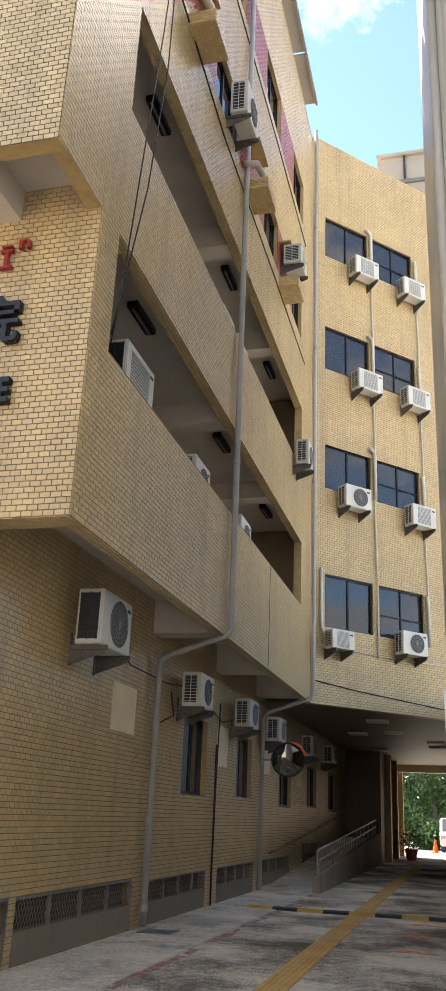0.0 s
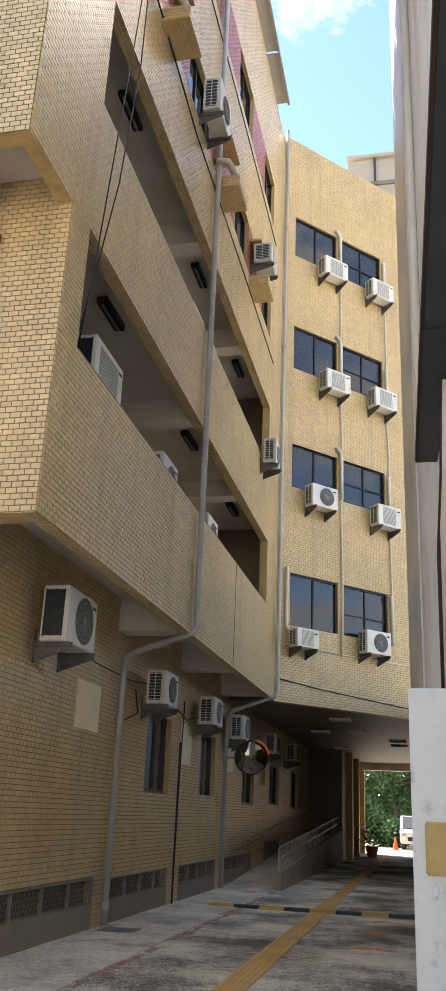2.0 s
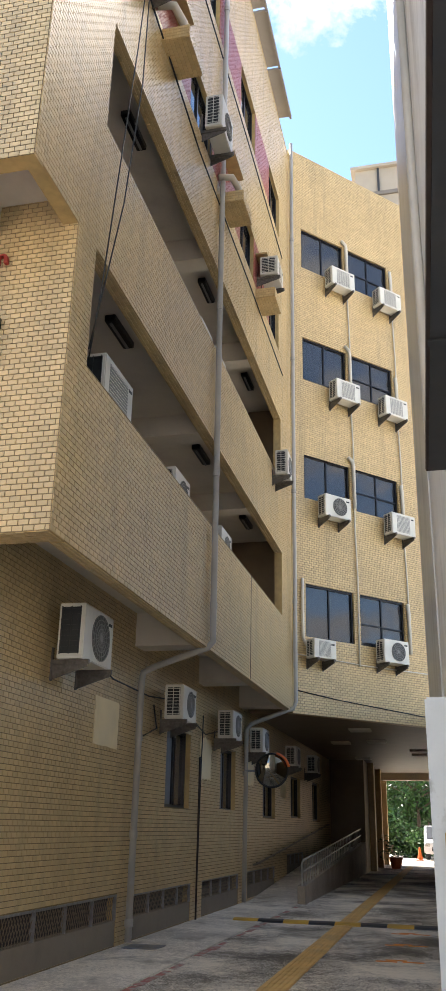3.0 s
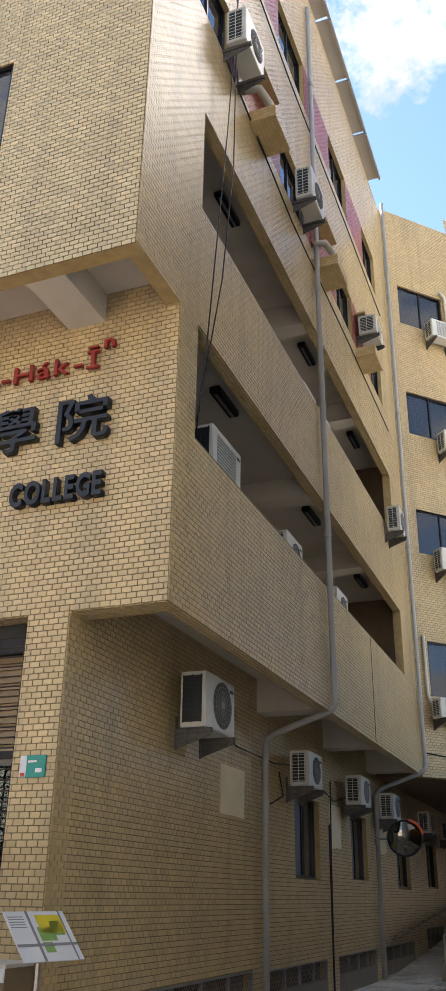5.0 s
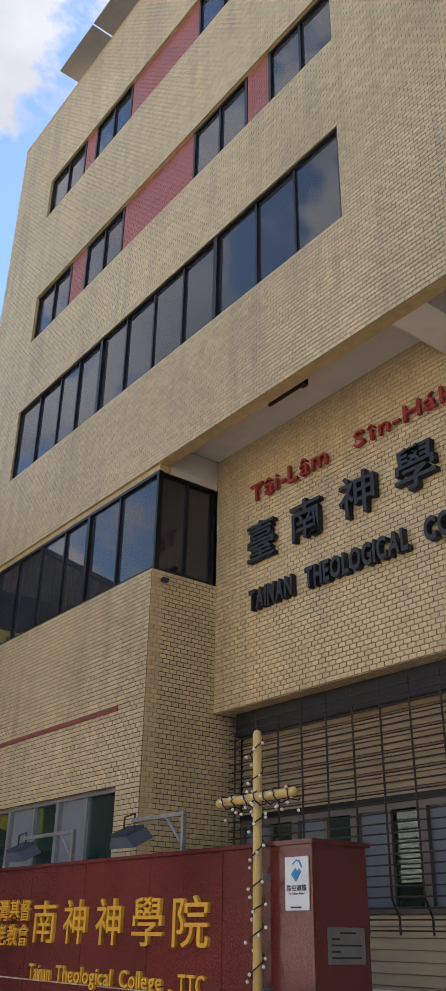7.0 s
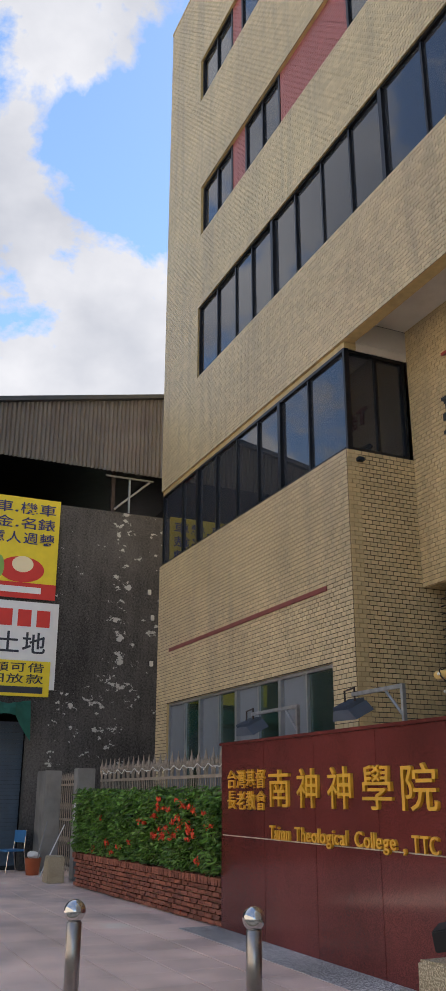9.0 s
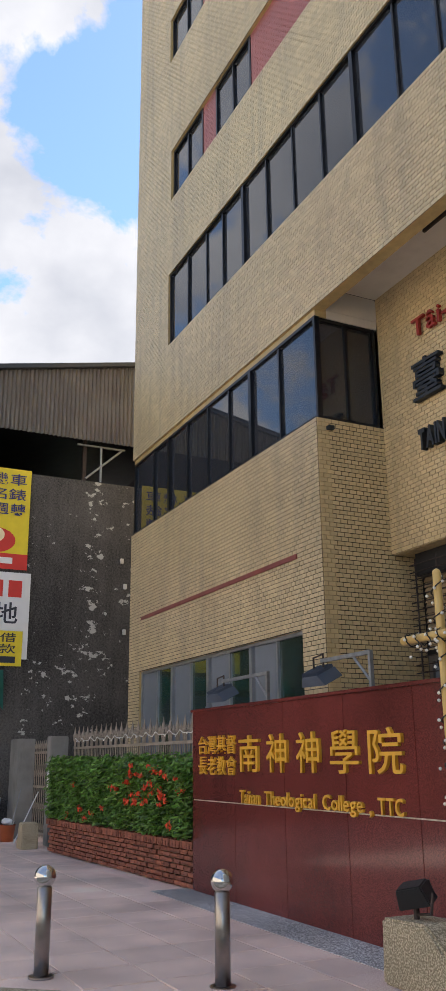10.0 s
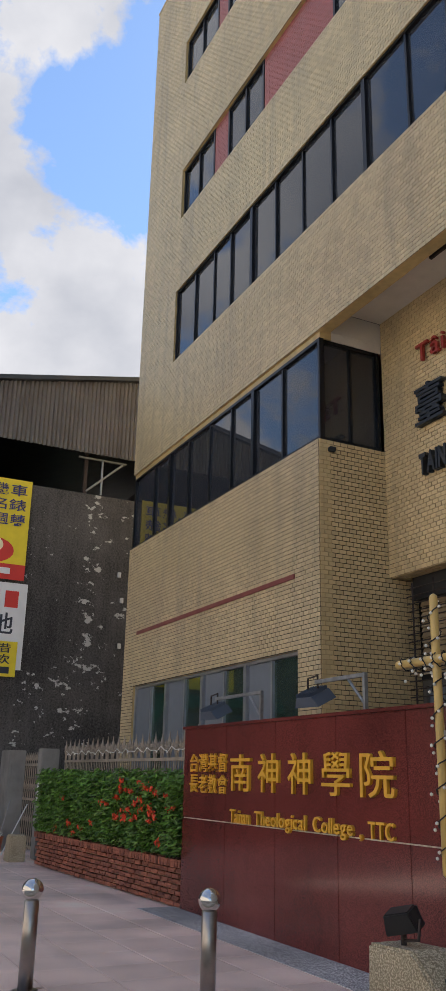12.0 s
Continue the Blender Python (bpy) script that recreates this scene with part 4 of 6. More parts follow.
# ---- granite sign wall with its fittings ----
MY = 5.05
granite = thing("granite_sign_wall", "polished red granite sign wall with gold letters", "wall", (-8.3, 5.3, 0))
part("core", boxed(-11.20, -5.38, MY + 0.012, 5.62, 0, 2.18), CONCRETE, granite)
xs = [-11.22, -9.98, -8.78, -7.58, -6.47, -5.36]
for a, b in zip(xs, xs[1:]):
    for c, d in ((0.0, 1.09), (1.095, 2.2)):
        part("panel", boxed(a + 0.003, b - 0.003, MY, MY + 0.03, c + (0.006 if c else 0), d - 0.002, 0.002), GRANITE, granite)
part("panel", boxed(-5.39, -5.36, MY + 0.03, 5.64, 0, 2.2, 0.002), GRANITE, granite)
part("panel", boxed(-11.22, -11.19, MY + 0.03, 5.64, 0, 2.2, 0.002), GRANITE, granite)
part("cap", boxed(-11.25, -5.33, MY - 0.025, 5.67, 2.2, 2.235, 0.006), GRANITE, granite)
gold = thing("gold_lettering", "gold raised letters on the red granite", "sign", (-8.3, MY, 1.5))
P = face_front(MY - 0.012)
for k, ch in enumerate("台灣基督"):
    lettering(gold, P, ch, -10.98 + k * 0.275, -10.74 + k * 0.275, 1.66, 1.88, 0.03, GOLD, offset=0.004)
for k, ch in enumerate("長老教會"):
    lettering(gold, P, ch, -10.98 + k * 0.275, -10.74 + k * 0.275, 1.41, 1.63, 0.03, GOLD, offset=0.004)
for ch, a, b in (("南", -9.8, -9.3), ("神", -9.12, -8.66), ("神", -8.46, -8.0), ("學", -7.8, -7.3), ("院", -7.14, -6.62)):
    lettering(gold, P, ch, a, b, 1.45, 1.86, 0.045, GOLD, offset=0.004)
for word, a, b in (("Tainan", -9.8, -9.32), ("Theological", -9.2, -8.12), ("College", -7.98, -7.28), (",", -7.18, -7.14), ("TTC", -7.04, -6.66)):
    lettering(gold, P, word, a, b, 1.06 if word in ("Theological", "College") else 1.07 if word == "," else 1.1, 1.13 if word == "," else 1.25, 0.035, GOLD, 0.07, 0.012)

cross = thing("light_cross", "cream enamel cross wound with a string of bulbs", "cross", (-5.9, 4.97, 0.93))
bm = bmesh.new()
lathe(bm, [(0.016, 0.89), (0.037, 0.91), (0.037, 3.09), (0.029, 3.115), (0.01, 3.13)], (-5.9, 4.955, 0), 16)
part("upright", bm, BRASS_POLE, cross, smooth=True)
bm = bmesh.new()
tube(bm, [(-6.40, 4.93, 2.57), (-6.38, 4.93, 2.57), (-5.42, 4.93, 2.575), (-5.40, 4.93, 2.575)], [0.024, 0.037, 0.037, 0.024], 16)
part("crossbar", bm, BRASS_POLE, cross, smooth=True)
for z in (1.15, 1.95):
    part("bracket", boxed(-5.88, -5.84, 4.96, 5.05, z, z + 0.05), STEEL, cross)
R2 = random.Random(4)
line = []
for k in range(200):
    t = k / 199
    z = 0.96 + 2.14 * t
    a = t * 2 * math.pi * 10.5 + 0.9 * math.sin(t * 17)
    r = 0.044 + 0.016 * R2.random()
    line.append((-5.9 + r * math.cos(a), 4.955 + r * math.sin(a), z))
bm = bmesh.new()
tube(bm, line, 0.006, 5)
arm = []
for k in range(120):
    t = k / 119
    a = t * 2 * math.pi * 7 + 0.8 * math.sin(t * 11)
    r = 0.045 + 0.02 * R2.random()
    arm.append((-6.33 + 0.94 * t, 4.93 + r * math.cos(a), 2.565 + r * math.sin(a)))
tube(bm, arm, 0.006, 5)
part("cable", bm, CABLE, cross, "black wire wound in a spiral")
for pts, step in ((line, 5), (arm, 4)):
    for p in pts[2::step]:
        bm = bmesh.new()
        c = (-5.9, 4.955) if pts is line else None
        dx = (p[0] - (-5.9)) * 0.6 if c else 0.0
        dz = 0.0 if c else (p[2] - 2.565) * 0.6
        o = Vector((p[0] + dx * 1.3 + R2.uniform(-0.02, 0.02), p[1] - 0.015, p[2] + dz - (0.015 if c else R2.uniform(0.01, 0.06))))
        bmesh.ops.create_icosphere(bm, subdivisions=1, radius=0.016, matrix=Matrix.Translation(o))
        part("bulb", bm, BULB, cross, smooth=True)

poster = thing("shelter_poster", "white air raid shelter notice with blue pictogram", "sign", (-5.52, MY, 1.9))
part("board", boxed(-5.665, -5.395, MY - 0.012, MY - 0.001, 1.73, 2.11, 0.002), WHITE, poster)
bm = bmesh.new()
prism(bm, [(-5.59, 1.985), (-5.535, 1.93), (-5.475, 2.0), (-5.5, 2.025), (-5.52, 2.005), (-5.54, 2.03), (-5.56, 2.01)], MY - 0.016, MY - 0.0125)
prism(bm, [(-5.575, 2.06), (-5.53, 2.09), (-5.49, 2.085), (-5.462, 2.03), (-5.475, 2.03), (-5.5, 2.07), (-5.53, 2.078), (-5.565, 2.052)], MY - 0.016, MY - 0.0125)
part("pictogram", bm, SIGN_BLUE, poster)
P = face_front(MY - 0.014)
lettering(poster, P, "防空避難", -5.64, -5.42, 1.865, 1.91, 0.002, INK, 0.08, 0.01, "caption", True)
lettering(poster, P, "Air Defense Shelter", -5.62, -5.44, 1.84, 1.856, 0.002, INK, name="caption", single=True)
part("caption_bar", boxed(-5.60, -5.48, MY - 0.015, MY - 0.0125, 1.745, 1.757), INK, poster)
plaque = thing("steel_plaque", "etched steel plaque on the granite", "plaque", (-5.36, 5.38, 1.5))
part("plate", boxed(-5.36, -5.345, 5.18, 5.57, 1.37, 1.62, 0.003), METAL_PLATE, plaque)
for k, (a, b) in enumerate(((0.30, 0.47), (0.21, 0.30), (0.21, 0.53), (0.21, 0.30), (0.21, 0.52))):
    part("text_bar", boxed(-5.346, -5.343, 5.0 + a, 5.0 + b, 1.575 - k * 0.042, 1.588 - k * 0.042), INK, plaque)


FLOOD = material("blue_grey_cast_metal", (0.10, 0.13, 0.18), 0.5, 0.4, vary=0.1)


def floodlight(x, y, z, reach):
    t = thing("floodlight", "grey floodlight on a steel arm above the granite wall", "lamp", (x, y, 2.2), "floodlights over the sign wall")
    bm = bmesh.new()
    box(bm, x - 0.02, x + 0.02, y - 0.02, y + 0.02, 2.15, z)
    part("post", bm, STEEL, t)
    part("arm", boxed(x - reach, x + 0.02, y - 0.02, y + 0.02, z, z + 0.04), STEEL, t)
    bm = bmesh.new()
    tube(bm, [(x, y, z - 0.28), (x - 0.3, y, z)], 0.016, 6)
    part("brace", bm, STEEL, t)
    cx = x - reach - 0.02
    bm = bmesh.new()
    tube(bm, [(cx - 0.15, y, z - 0.1), (cx - 0.15, y, z + 0.07), (cx + 0.05, y, z + 0.09), (cx + 0.05, y, z - 0.05)], 0.012, 6)
    part("yoke", bm, IRON, t)
    bm = bmesh.new()
    m = pose(cx - 0.05, y - 0.02, z - 0.06, 25, 0, 8)
    prism(bm, [(-0.13, -0.04), (0.13, -0.04), (0.2, -0.15), (-0.2, -0.15)], -0.14, 0.14)
    for v in bm.verts:
        v.co = m @ v.co
    part("housing", bm, FLOOD, t)
    for k in range(9):
        part("fin", boxed(-0.13 + k * 0.03, -0.122 + k * 0.03, -0.13, 0.13, -0.042, 0.0, m=m), FLOOD, t)
    part("lens", boxed(-0.18, 0.18, -0.12, 0.12, -0.156, -0.1505, m=m), CLEAR_GLASS, t)


floodlight(-7.5, 5.36, 2.6, 0.92)
floodlight(-9.67, 5.36, 2.58, 1.25)

block = thing("stone_block", "rough stone block with a sloping shoulder", "stone", (-5.6, 4.6, 0))
bm = bmesh.new()
prism(bm, [(-6.08, 0), (-5.06, 0), (-5.08, 0.06), (-5.48, 0.43), (-5.56, 0.47), (-6.06, 0.45)], 4.30, 4.66)
bmesh.ops.bevel(bm, geom=bm.edges[:], offset=0.02, segments=2, affect="EDGES")
part("body", bm, ROUGH_GRANITE, block)
spot = thing("spotlight", "black outdoor spotlight on a tripod clamp", "lamp", (-5.82, 4.45, 0.46))
m = pose(-5.79, 4.42, 0.63, -18, 12, 205) @ Matrix.Diagonal((0.8, 0.9, 0.85, 1))
bm = bmesh.new()
prism(bm, [(-0.17, -0.09), (0.17, -0.09), (0.13, 0.09), (-0.13, 0.09)], -0.09, 0.08)
bmesh.ops.bevel(bm, geom=bm.edges[:], offset=0.012, segments=2, affect="EDGES")
for v in bm.verts:
    v.co = m @ v.co
part("housing", bm, BLACK, spot)
part("lens", boxed(-0.14, 0.14, -0.097, -0.092, -0.07, 0.07, m=m), AC_DARK, spot)
bm = bmesh.new()
tube(bm, [(-5.82, 4.45, 0.44), (-5.82, 4.45, 0.58)], 0.022, 8)
tube(bm, [(-5.62, 4.45, 0.66), (-5.62, 4.43, 0.52), (-5.82, 4.45, 0.49)], 0.011, 6)
part("stand", bm, IRON, spot)
# Black speaker disc on the block's slope; it gives no light.
disc = thing("round_lamp", "small round speaker disc set in the stone", "lamp", (-5.31, 4.46, 0.29))
bm = bmesh.new()
lathe(bm, [(0.05, 0), (0.062, 0.01), (0.062, 0.02), (0.04, 0.035), (0.0101, 0.035)], (0, 0, 0), 18)
for v in bm.verts:
    v.co = pose(-5.31, 4.46, 0.29, 0, 43, 0) @ v.co
part("ring", bm, BLACK, disc, smooth=True)


def bollard(x, y):
    t = thing("bollard", "stainless steel bollard with a polished ball", "bollard", (x, y, 0), "bollards along the kerb")
    bm = bmesh.new()
    lathe(bm, [(0.058, -0.01), (0.058, 0.635), (0.045, 0.645)], (x, y, 0), 24)
    part("post", bm, BRUSHED, t, smooth=True)
    bm = bmesh.new()
    bmesh.ops.create_uvsphere(bm, u_segments=24, v_segments=14, radius=0.086, matrix=Matrix.Translation((x, y, 0.715)))
    part("ball", bm, CHROME, t, "polished ball", True)
    bm = bmesh.new()
    lathe(bm, [(0.1, -0.01), (0.1, 0.006), (0.055, 0.012)], (x, y, 0), 20)
    part("base_plate", bm, BRUSHED, t)


bollard(-6.57, 3.23)
bollard(-7.53, 2.13)

# ---- planter, hedge, fence and gate ----
PA, PB = Vector((-17.35, 4.82, 0)), Vector((-11.22, 5.1, 0))
pl_way = (PB - PA).normalized()
BED = Plane(PA, pl_way, Vector((pl_way.y, -pl_way.x, 0)))
BL = (PB - PA).length
planter = thing("brick_planter", "low planter wall of rough red brick", "planter", tuple(BED.at(BL / 2, 0, -0.1)))
m = BED.matrix()
part("core", boxed(0.01, BL, -0.5, -0.03, 0, 0.57, m=m), GROUT, planter)
hedge = thing("hedge", "clipped green hedge with red flower clusters", "hedge", tuple(BED.at(BL / 2, 0.6, -0.25)))
verts, faces = [], []
for k in range(15000):
    side = R2.random()
    u = R2.uniform(0.03, BL)
    top = 1.56 + 0.05 * math.sin(u * 5.1) + 0.04 * math.sin(u * 11.3)
    bulge = 0.06 * math.sin(u * 4 + 3) * math.sin(u * 9.7) + 0.05 * math.sin(u * 7.3 + 1.3) * math.sin(side * 23)
    if side < 0.72:
        v, d = R2.uniform(0.6, top), 0.07 + bulge + R2.uniform(-0.17, 0.07)
    else:
        v, d = top + R2.uniform(-0.1, 0.06), R2.uniform(-0.45, 0.08)
    c = BED.at(u, v, d)
    s = R2.uniform(0.032, 0.055)
    e = Euler((R2.uniform(-0.2, 1.2), R2.uniform(-0.9, 0.9), R2.uniform(-1.3, 1.3))).to_matrix()
    b = len(verts)
    fold = s * 0.16
    verts += [tuple(c + e @ Vector(p)) for p in ((0, -s, 0), (s * 0.46, -s * 0.1, fold), (0, s, -s * 0.25), (-s * 0.46, -s * 0.1, fold))]
    faces += [(b, b + 1, b + 2), (b, b + 2, b + 3)]
me = bpy.data.meshes.new("leaves")
me.from_pydata(verts, [], faces)
me.materials.append(LEAF)
me.polygons.foreach_set("use_smooth", [False] * len(me.polygons))
ob = new("leaves", me)
ob.parent, ob.matrix_parent_inverse = hedge, hedge.matrix_basis.inverted()
tagged(ob, kind="stuff")
# Near-black box: the shade between the leaves is in its colour.
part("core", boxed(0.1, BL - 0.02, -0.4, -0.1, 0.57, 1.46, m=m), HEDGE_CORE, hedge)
for k in range(44):
    u = min(BL - 0.1, max(0.3, R2.gauss(BL * 0.78, 0.6))) if k < 34 else R2.uniform(0.3, BL)
    v = R2.uniform(0.95, 1.55) if k < 34 else R2.uniform(0.65, 1.3)
    bm = bmesh.new()
    c = BED.at(u, v, 0.15)
    spread = R2.uniform(0.6, 1.15)
    for q in range(14):
        o = c + Vector((R2.gauss(0, 0.026), R2.gauss(0, 0.02), R2.gauss(0, 0.022))) * spread
        w = [bm.verts.new(o + Euler((0.3, R2.random(), R2.random() * 6)).to_matrix() @ Vector(p)) for p in ((-0.02, 0, 0), (0, 0, -0.03), (0.02, 0, 0), (0, -0.012, 0.03))]
        bm.faces.new(w)
    tagged(part("blossom", bm, FLOWER, hedge), kind="stuff")

fence = thing("iron_fence", "weathered cast iron fence with spear points", "fence", (-14.5, 5.42, 0.5))
FX0, FX1, FY = -18.0, -11.3, 5.45
for z in (0.7, 1.82, 1.62):
    part("rail", boxed(FX0, FX1, FY - 0.02, FY + 0.02, z, z + 0.045), FENCE, fence)
def fence_piece(bm):
    me = bpy.data.meshes.new("picket")
    bm.to_mesh(me)
    bm.free()
    me.materials.append(FENCE)
    return me


proto = bmesh.new()                      # tall picket with a leafed spear point
tube(proto, [(0, 0, 0.6), (0, 0, 2.0)], 0.014, 6)
lathe(proto, [(0.014, 1.98), (0.034, 2.02), (0.02, 2.05), (0.036, 2.09), (0.014, 2.17), (0.003, 2.25)], (0, 0, 0), 6)
for s in (-1, 1):
    tube(proto, [(0, 0, 1.93), (s * 0.05, 0, 1.97), (s * 0.085, 0, 2.03), (s * 0.075, 0, 2.08), (s * 0.055, 0, 2.06)], 0.010, 5)
PICKET = fence_piece(proto)
proto = bmesh.new()                      # plain bar between two pickets
tube(proto, [(0, 0, 0.6), (0, 0, 1.84)], 0.009, 5)
BAR = fence_piece(proto)
proto = bmesh.new()                      # scroll over the top rail
tube(proto, [(0.14 + 0.09 * math.cos(a), 0, 1.86 + 0.14 * math.sin(a)) for a in np.linspace(0.05, math.pi - 0.05, 9)], 0.010, 5)
lathe(proto, [(0.01, 2.0), (0.024, 2.03), (0.01, 2.09), (0.003, 2.13)], (0.14, 0, 0), 6)
SCROLL = fence_piece(proto)
k = 0
while FX0 + 0.28 * k < FX1 - 0.2:
    for n_, me_, dx in (("picket", PICKET, 0), ("bar", BAR, 0.093), ("bar", BAR, 0.186), ("scroll", SCROLL, 0)):
        ob = new(n_, me_)
        ob.parent, ob.matrix_parent_inverse = fence, fence.matrix_basis.inverted()
        ob.location = (FX0 + 0.28 * k + dx, FY, 0)
    k += 1
garland = thing("string_lights", "thin pale wire of small bulbs along the fence top", "string lights", (-14.5, FY - 0.05, 2.0))
line = [(FX0 + 0.2 + i * 0.14, FY - 0.05, 2.03 - 0.07 * abs(math.sin(i * 0.9)) + 0.02 * math.sin(i * 2.7)) for i in range(46)] + [(-11.15, 5.2, 2.2), (-10.9, 5.1, 2.26)]
bm = bmesh.new()
tube(bm, line, 0.007, 5)
part("wire", bm, AC_WHITE, garland)
for p in line[1::3]:
    bm = bmesh.new()
    bmesh.ops.create_icosphere(bm, subdivisions=1, radius=0.014, matrix=Matrix.Translation((p[0], p[1] - 0.01, p[2] - 0.015)))
    part("bulb", bm, BULB, garland)
for x, y, w, label in ((-18.25, 5.15, 0.32, "weathered concrete gate post beside the hedge"), (-20.6, 5.0, 0.85, "wide weathered concrete gate post")):
    post = thing("gate_post", label, "post", (x, y, 0))
    bm = boxed(x - w / 2, x + w / 2, y - 0.16, y + 0.2, 0, 2.08, 0.015)
    part("shaft", bm, POST_CONCRETE, post)
plate = thing("white_plate", "narrow white plate on the gate post", "plate", (-18.2, 4.98, 1.5))
part("board", boxed(-18.22, -18.12, 4.972, 4.985, 1.05, 1.42), WHITE, plate)
gate = thing("iron_gate", "closed cast iron pedestrian gate with spear points", "gate", (-19.3, 5.2, 0))
for z in (0.12, 1.05, 1.75):
    part("rail", boxed(-20.15, -18.42, 5.18, 5.22, z, z + 0.05), FENCE, gate)
for k in range(11):
    x = -20.1 + k * 0.165
    bm = bmesh.new()
    tube(bm, [(x, 5.2, 0.08), (x, 5.2, 1.85)], 0.012, 6)
    lathe(bm, [(0.012, 1.85), (0.03, 1.89), (0.012, 1.98), (0.003, 2.03)], (x, 5.2, 0), 6)
    part("picket", bm, FENCE, gate)
    for z in (0.35, 0.75, 1.4):
        bm = bmesh.new()
        tube(bm, [(x + 0.05 * math.sin(a), 5.19, z + a * 0.04) for a in np.linspace(-3.1, 3.1, 9)], 0.008, 5)
        part("scroll", bm, FENCE, gate)

# ---- shed front: shutter, awning, banners ----
shutter = thing("roller_shutter", "closed blue-grey slatted roller shutter", "shutter", (-22.2, 2.5, 0))
for k in range(38):
    part("slat", boxed(-22.22, -22.18 + 0.02 * (k % 2), 0.4, 4.7, 0.02 + k * 0.085, 0.1 + k * 0.085), SHUTTER, shutter)
awning = thing("torn_awning", "faded green cloth awning hanging in folds", "awning", (-20.6, 3.5, 3.4))
bm = bmesh.new()
rows = []
for i in range(31):
    y = 0.8 + i * 0.125
    rows.append([bm.verts.new((-20.95 + 0.06 * j + 0.02 * math.sin(i * 1.7), y, 3.6 - 0.02 * j * j + 0.04 * math.sin(i * 0.9 + j) - (0.55 * j / 4 if i > 27 else 0) * (i - 27) / 3)) for j in range(5)])
for p, q in zip(rows, rows[1:]):
    for j in range(4):
        bm.faces.new((p[j], q[j], q[j + 1], p[j + 1]))
bmesh.ops.solidify(bm, geom=bm.faces[:], thickness=0.008)
part("cloth", bm, GREEN_CLOTH, awning)
NAVY = material("navy_print", (0.035, 0.04, 0.16), 0.5)
P = face_east(-20.915)
banner = thing("yellow_banner", "yellow printed vinyl banner with red foot", "banner", (-20.93, 3.5, 7))
part("sheet", boxed(-20.97, -20.93, 2.2, 4.96, 6.35, 8.55, 0.005), SIGN_YELLOW, banner)
part("red_foot", boxed(-20.928, -20.922, 2.2, 4.96, 6.02, 6.4), SIGN_RED, banner)
lettering(banner, P, "汽車．機車", 2.9, 4.85, 8.12, 8.42, 0.006, NAVY, name="letter", offset=0.006)
lettering(banner, P, "黃金．名錶", 2.9, 4.85, 7.74, 8.04, 0.006, NAVY, name="letter", offset=0.006)
lettering(banner, P, "生意人週轉", 2.9, 4.85, 7.36, 7.66, 0.006, NAVY, name="letter", offset=0.006)
part("text_bar", boxed(-20.92, -20.916, 2.6, 4.6, 6.15, 6.3), WHITE, banner)
for yc, zc, ry, rz, d, mat in ((4.1, 6.72, 0.55, 0.32, 0.010, SIGN_RED), (4.12, 6.85, 0.26, 0.2, 0.013, CREAM), (3.55, 6.75, 0.13, 0.28, 0.013, MAP_GREEN)):
    bm = bmesh.new()
    prism(bm, [(yc + ry * math.cos(a), zc + rz * math.sin(a)) for a in np.linspace(0, 2 * math.pi, 25)[:-1]], -20.928, -20.93 + d, "x")
    part("emblem", bm, mat, banner)
sign2 = thing("white_yellow_banner", "white and yellow printed banner on a frame", "banner", (-20.9, 3.5, 5))
part("backing", boxed(-20.99, -20.95, 2.2, 5.08, 3.9, 5.95), WHITE, sign2)
part("sheet", boxed(-20.95, -20.925, 2.2, 4.95, 4.55, 5.9), WHITE, sign2)
part("yellow_foot", boxed(-20.95, -20.925, 2.2, 4.95, 3.73, 4.546), SIGN_YELLOW, sign2)
for y in (3.2, 3.65, 4.1, 4.55):
    part("text_bar", boxed(-20.924, -20.918, y, y + 0.32, 5.35, 5.75), SIGN_RED, sign2)
P = face_east(-20.92)
lettering(sign2, P, "土地", 3.65, 4.8, 4.72, 5.22, 0.006, INK, name="letter", offset=0.012)
lettering(sign2, P, "額可借", 3.6, 4.8, 4.28, 4.5, 0.006, INK, name="letter", offset=0.006)
lettering(sign2, P, "日放款", 3.6, 4.8, 4.02, 4.24, 0.006, INK, name="letter", offset=0.006)
part("text_bar", boxed(-20.924, -20.918, 3.5, 4.8, 3.8, 3.95), INK, sign2)
bucket = thing("bucket", "orange plastic bucket with a rag", "bucket", (-19.85, 4.6, 0))
bm = bmesh.new()
lathe(bm, [(0.13, 0), (0.17, 0.32), (0.185, 0.33), (0.16, 0.33), (0.13, 0.05)], (-19.85, 4.6, -0.01), 18)
part("pail", bm, TERRACOTTA, bucket, smooth=True)
bm = bmesh.new()
bmesh.ops.create_icosphere(bm, subdivisions=2, radius=0.13, matrix=pose(-19.85, 4.6, 0.37) @ Matrix.Diagonal((1.2, 1, 0.6, 1)))
for v in bm.verts:
    v.co += Vector(noise.noise_vector(v.co * 11)) * 0.04
part("rag", bm, WHITE, bucket)
broom = thing("broom", "two broom handles leaning on the post", "broom", (-18.9, 4.8, 0))
for a, b, mat in (((-19.2, 4.6, 0), (-19.35, 5.1, 0.98), WHITE), ((-19.75, 4.62, 0.1), (-19.75, 4.83, 1.05), STEEL)):
    bm = bmesh.new()
    tube(bm, [a, b], 0.014, 6)
    part("handle", bm, mat, broom)
lump = thing("stone_block", "short tapered stone block by the gate", "stone", (-17.7, 4.4, 0))
bm = bmesh.new()
prism(bm, [(-18.15, -0.01), (-17.7, -0.01), (-17.72, 0.46), (-18.0, 0.48)], 4.4, 4.72)
bmesh.ops.bevel(bm, geom=bm.edges[:], offset=0.02, segments=2, affect="EDGES")
part("body", bm, ROUGH_GRANITE, lump)
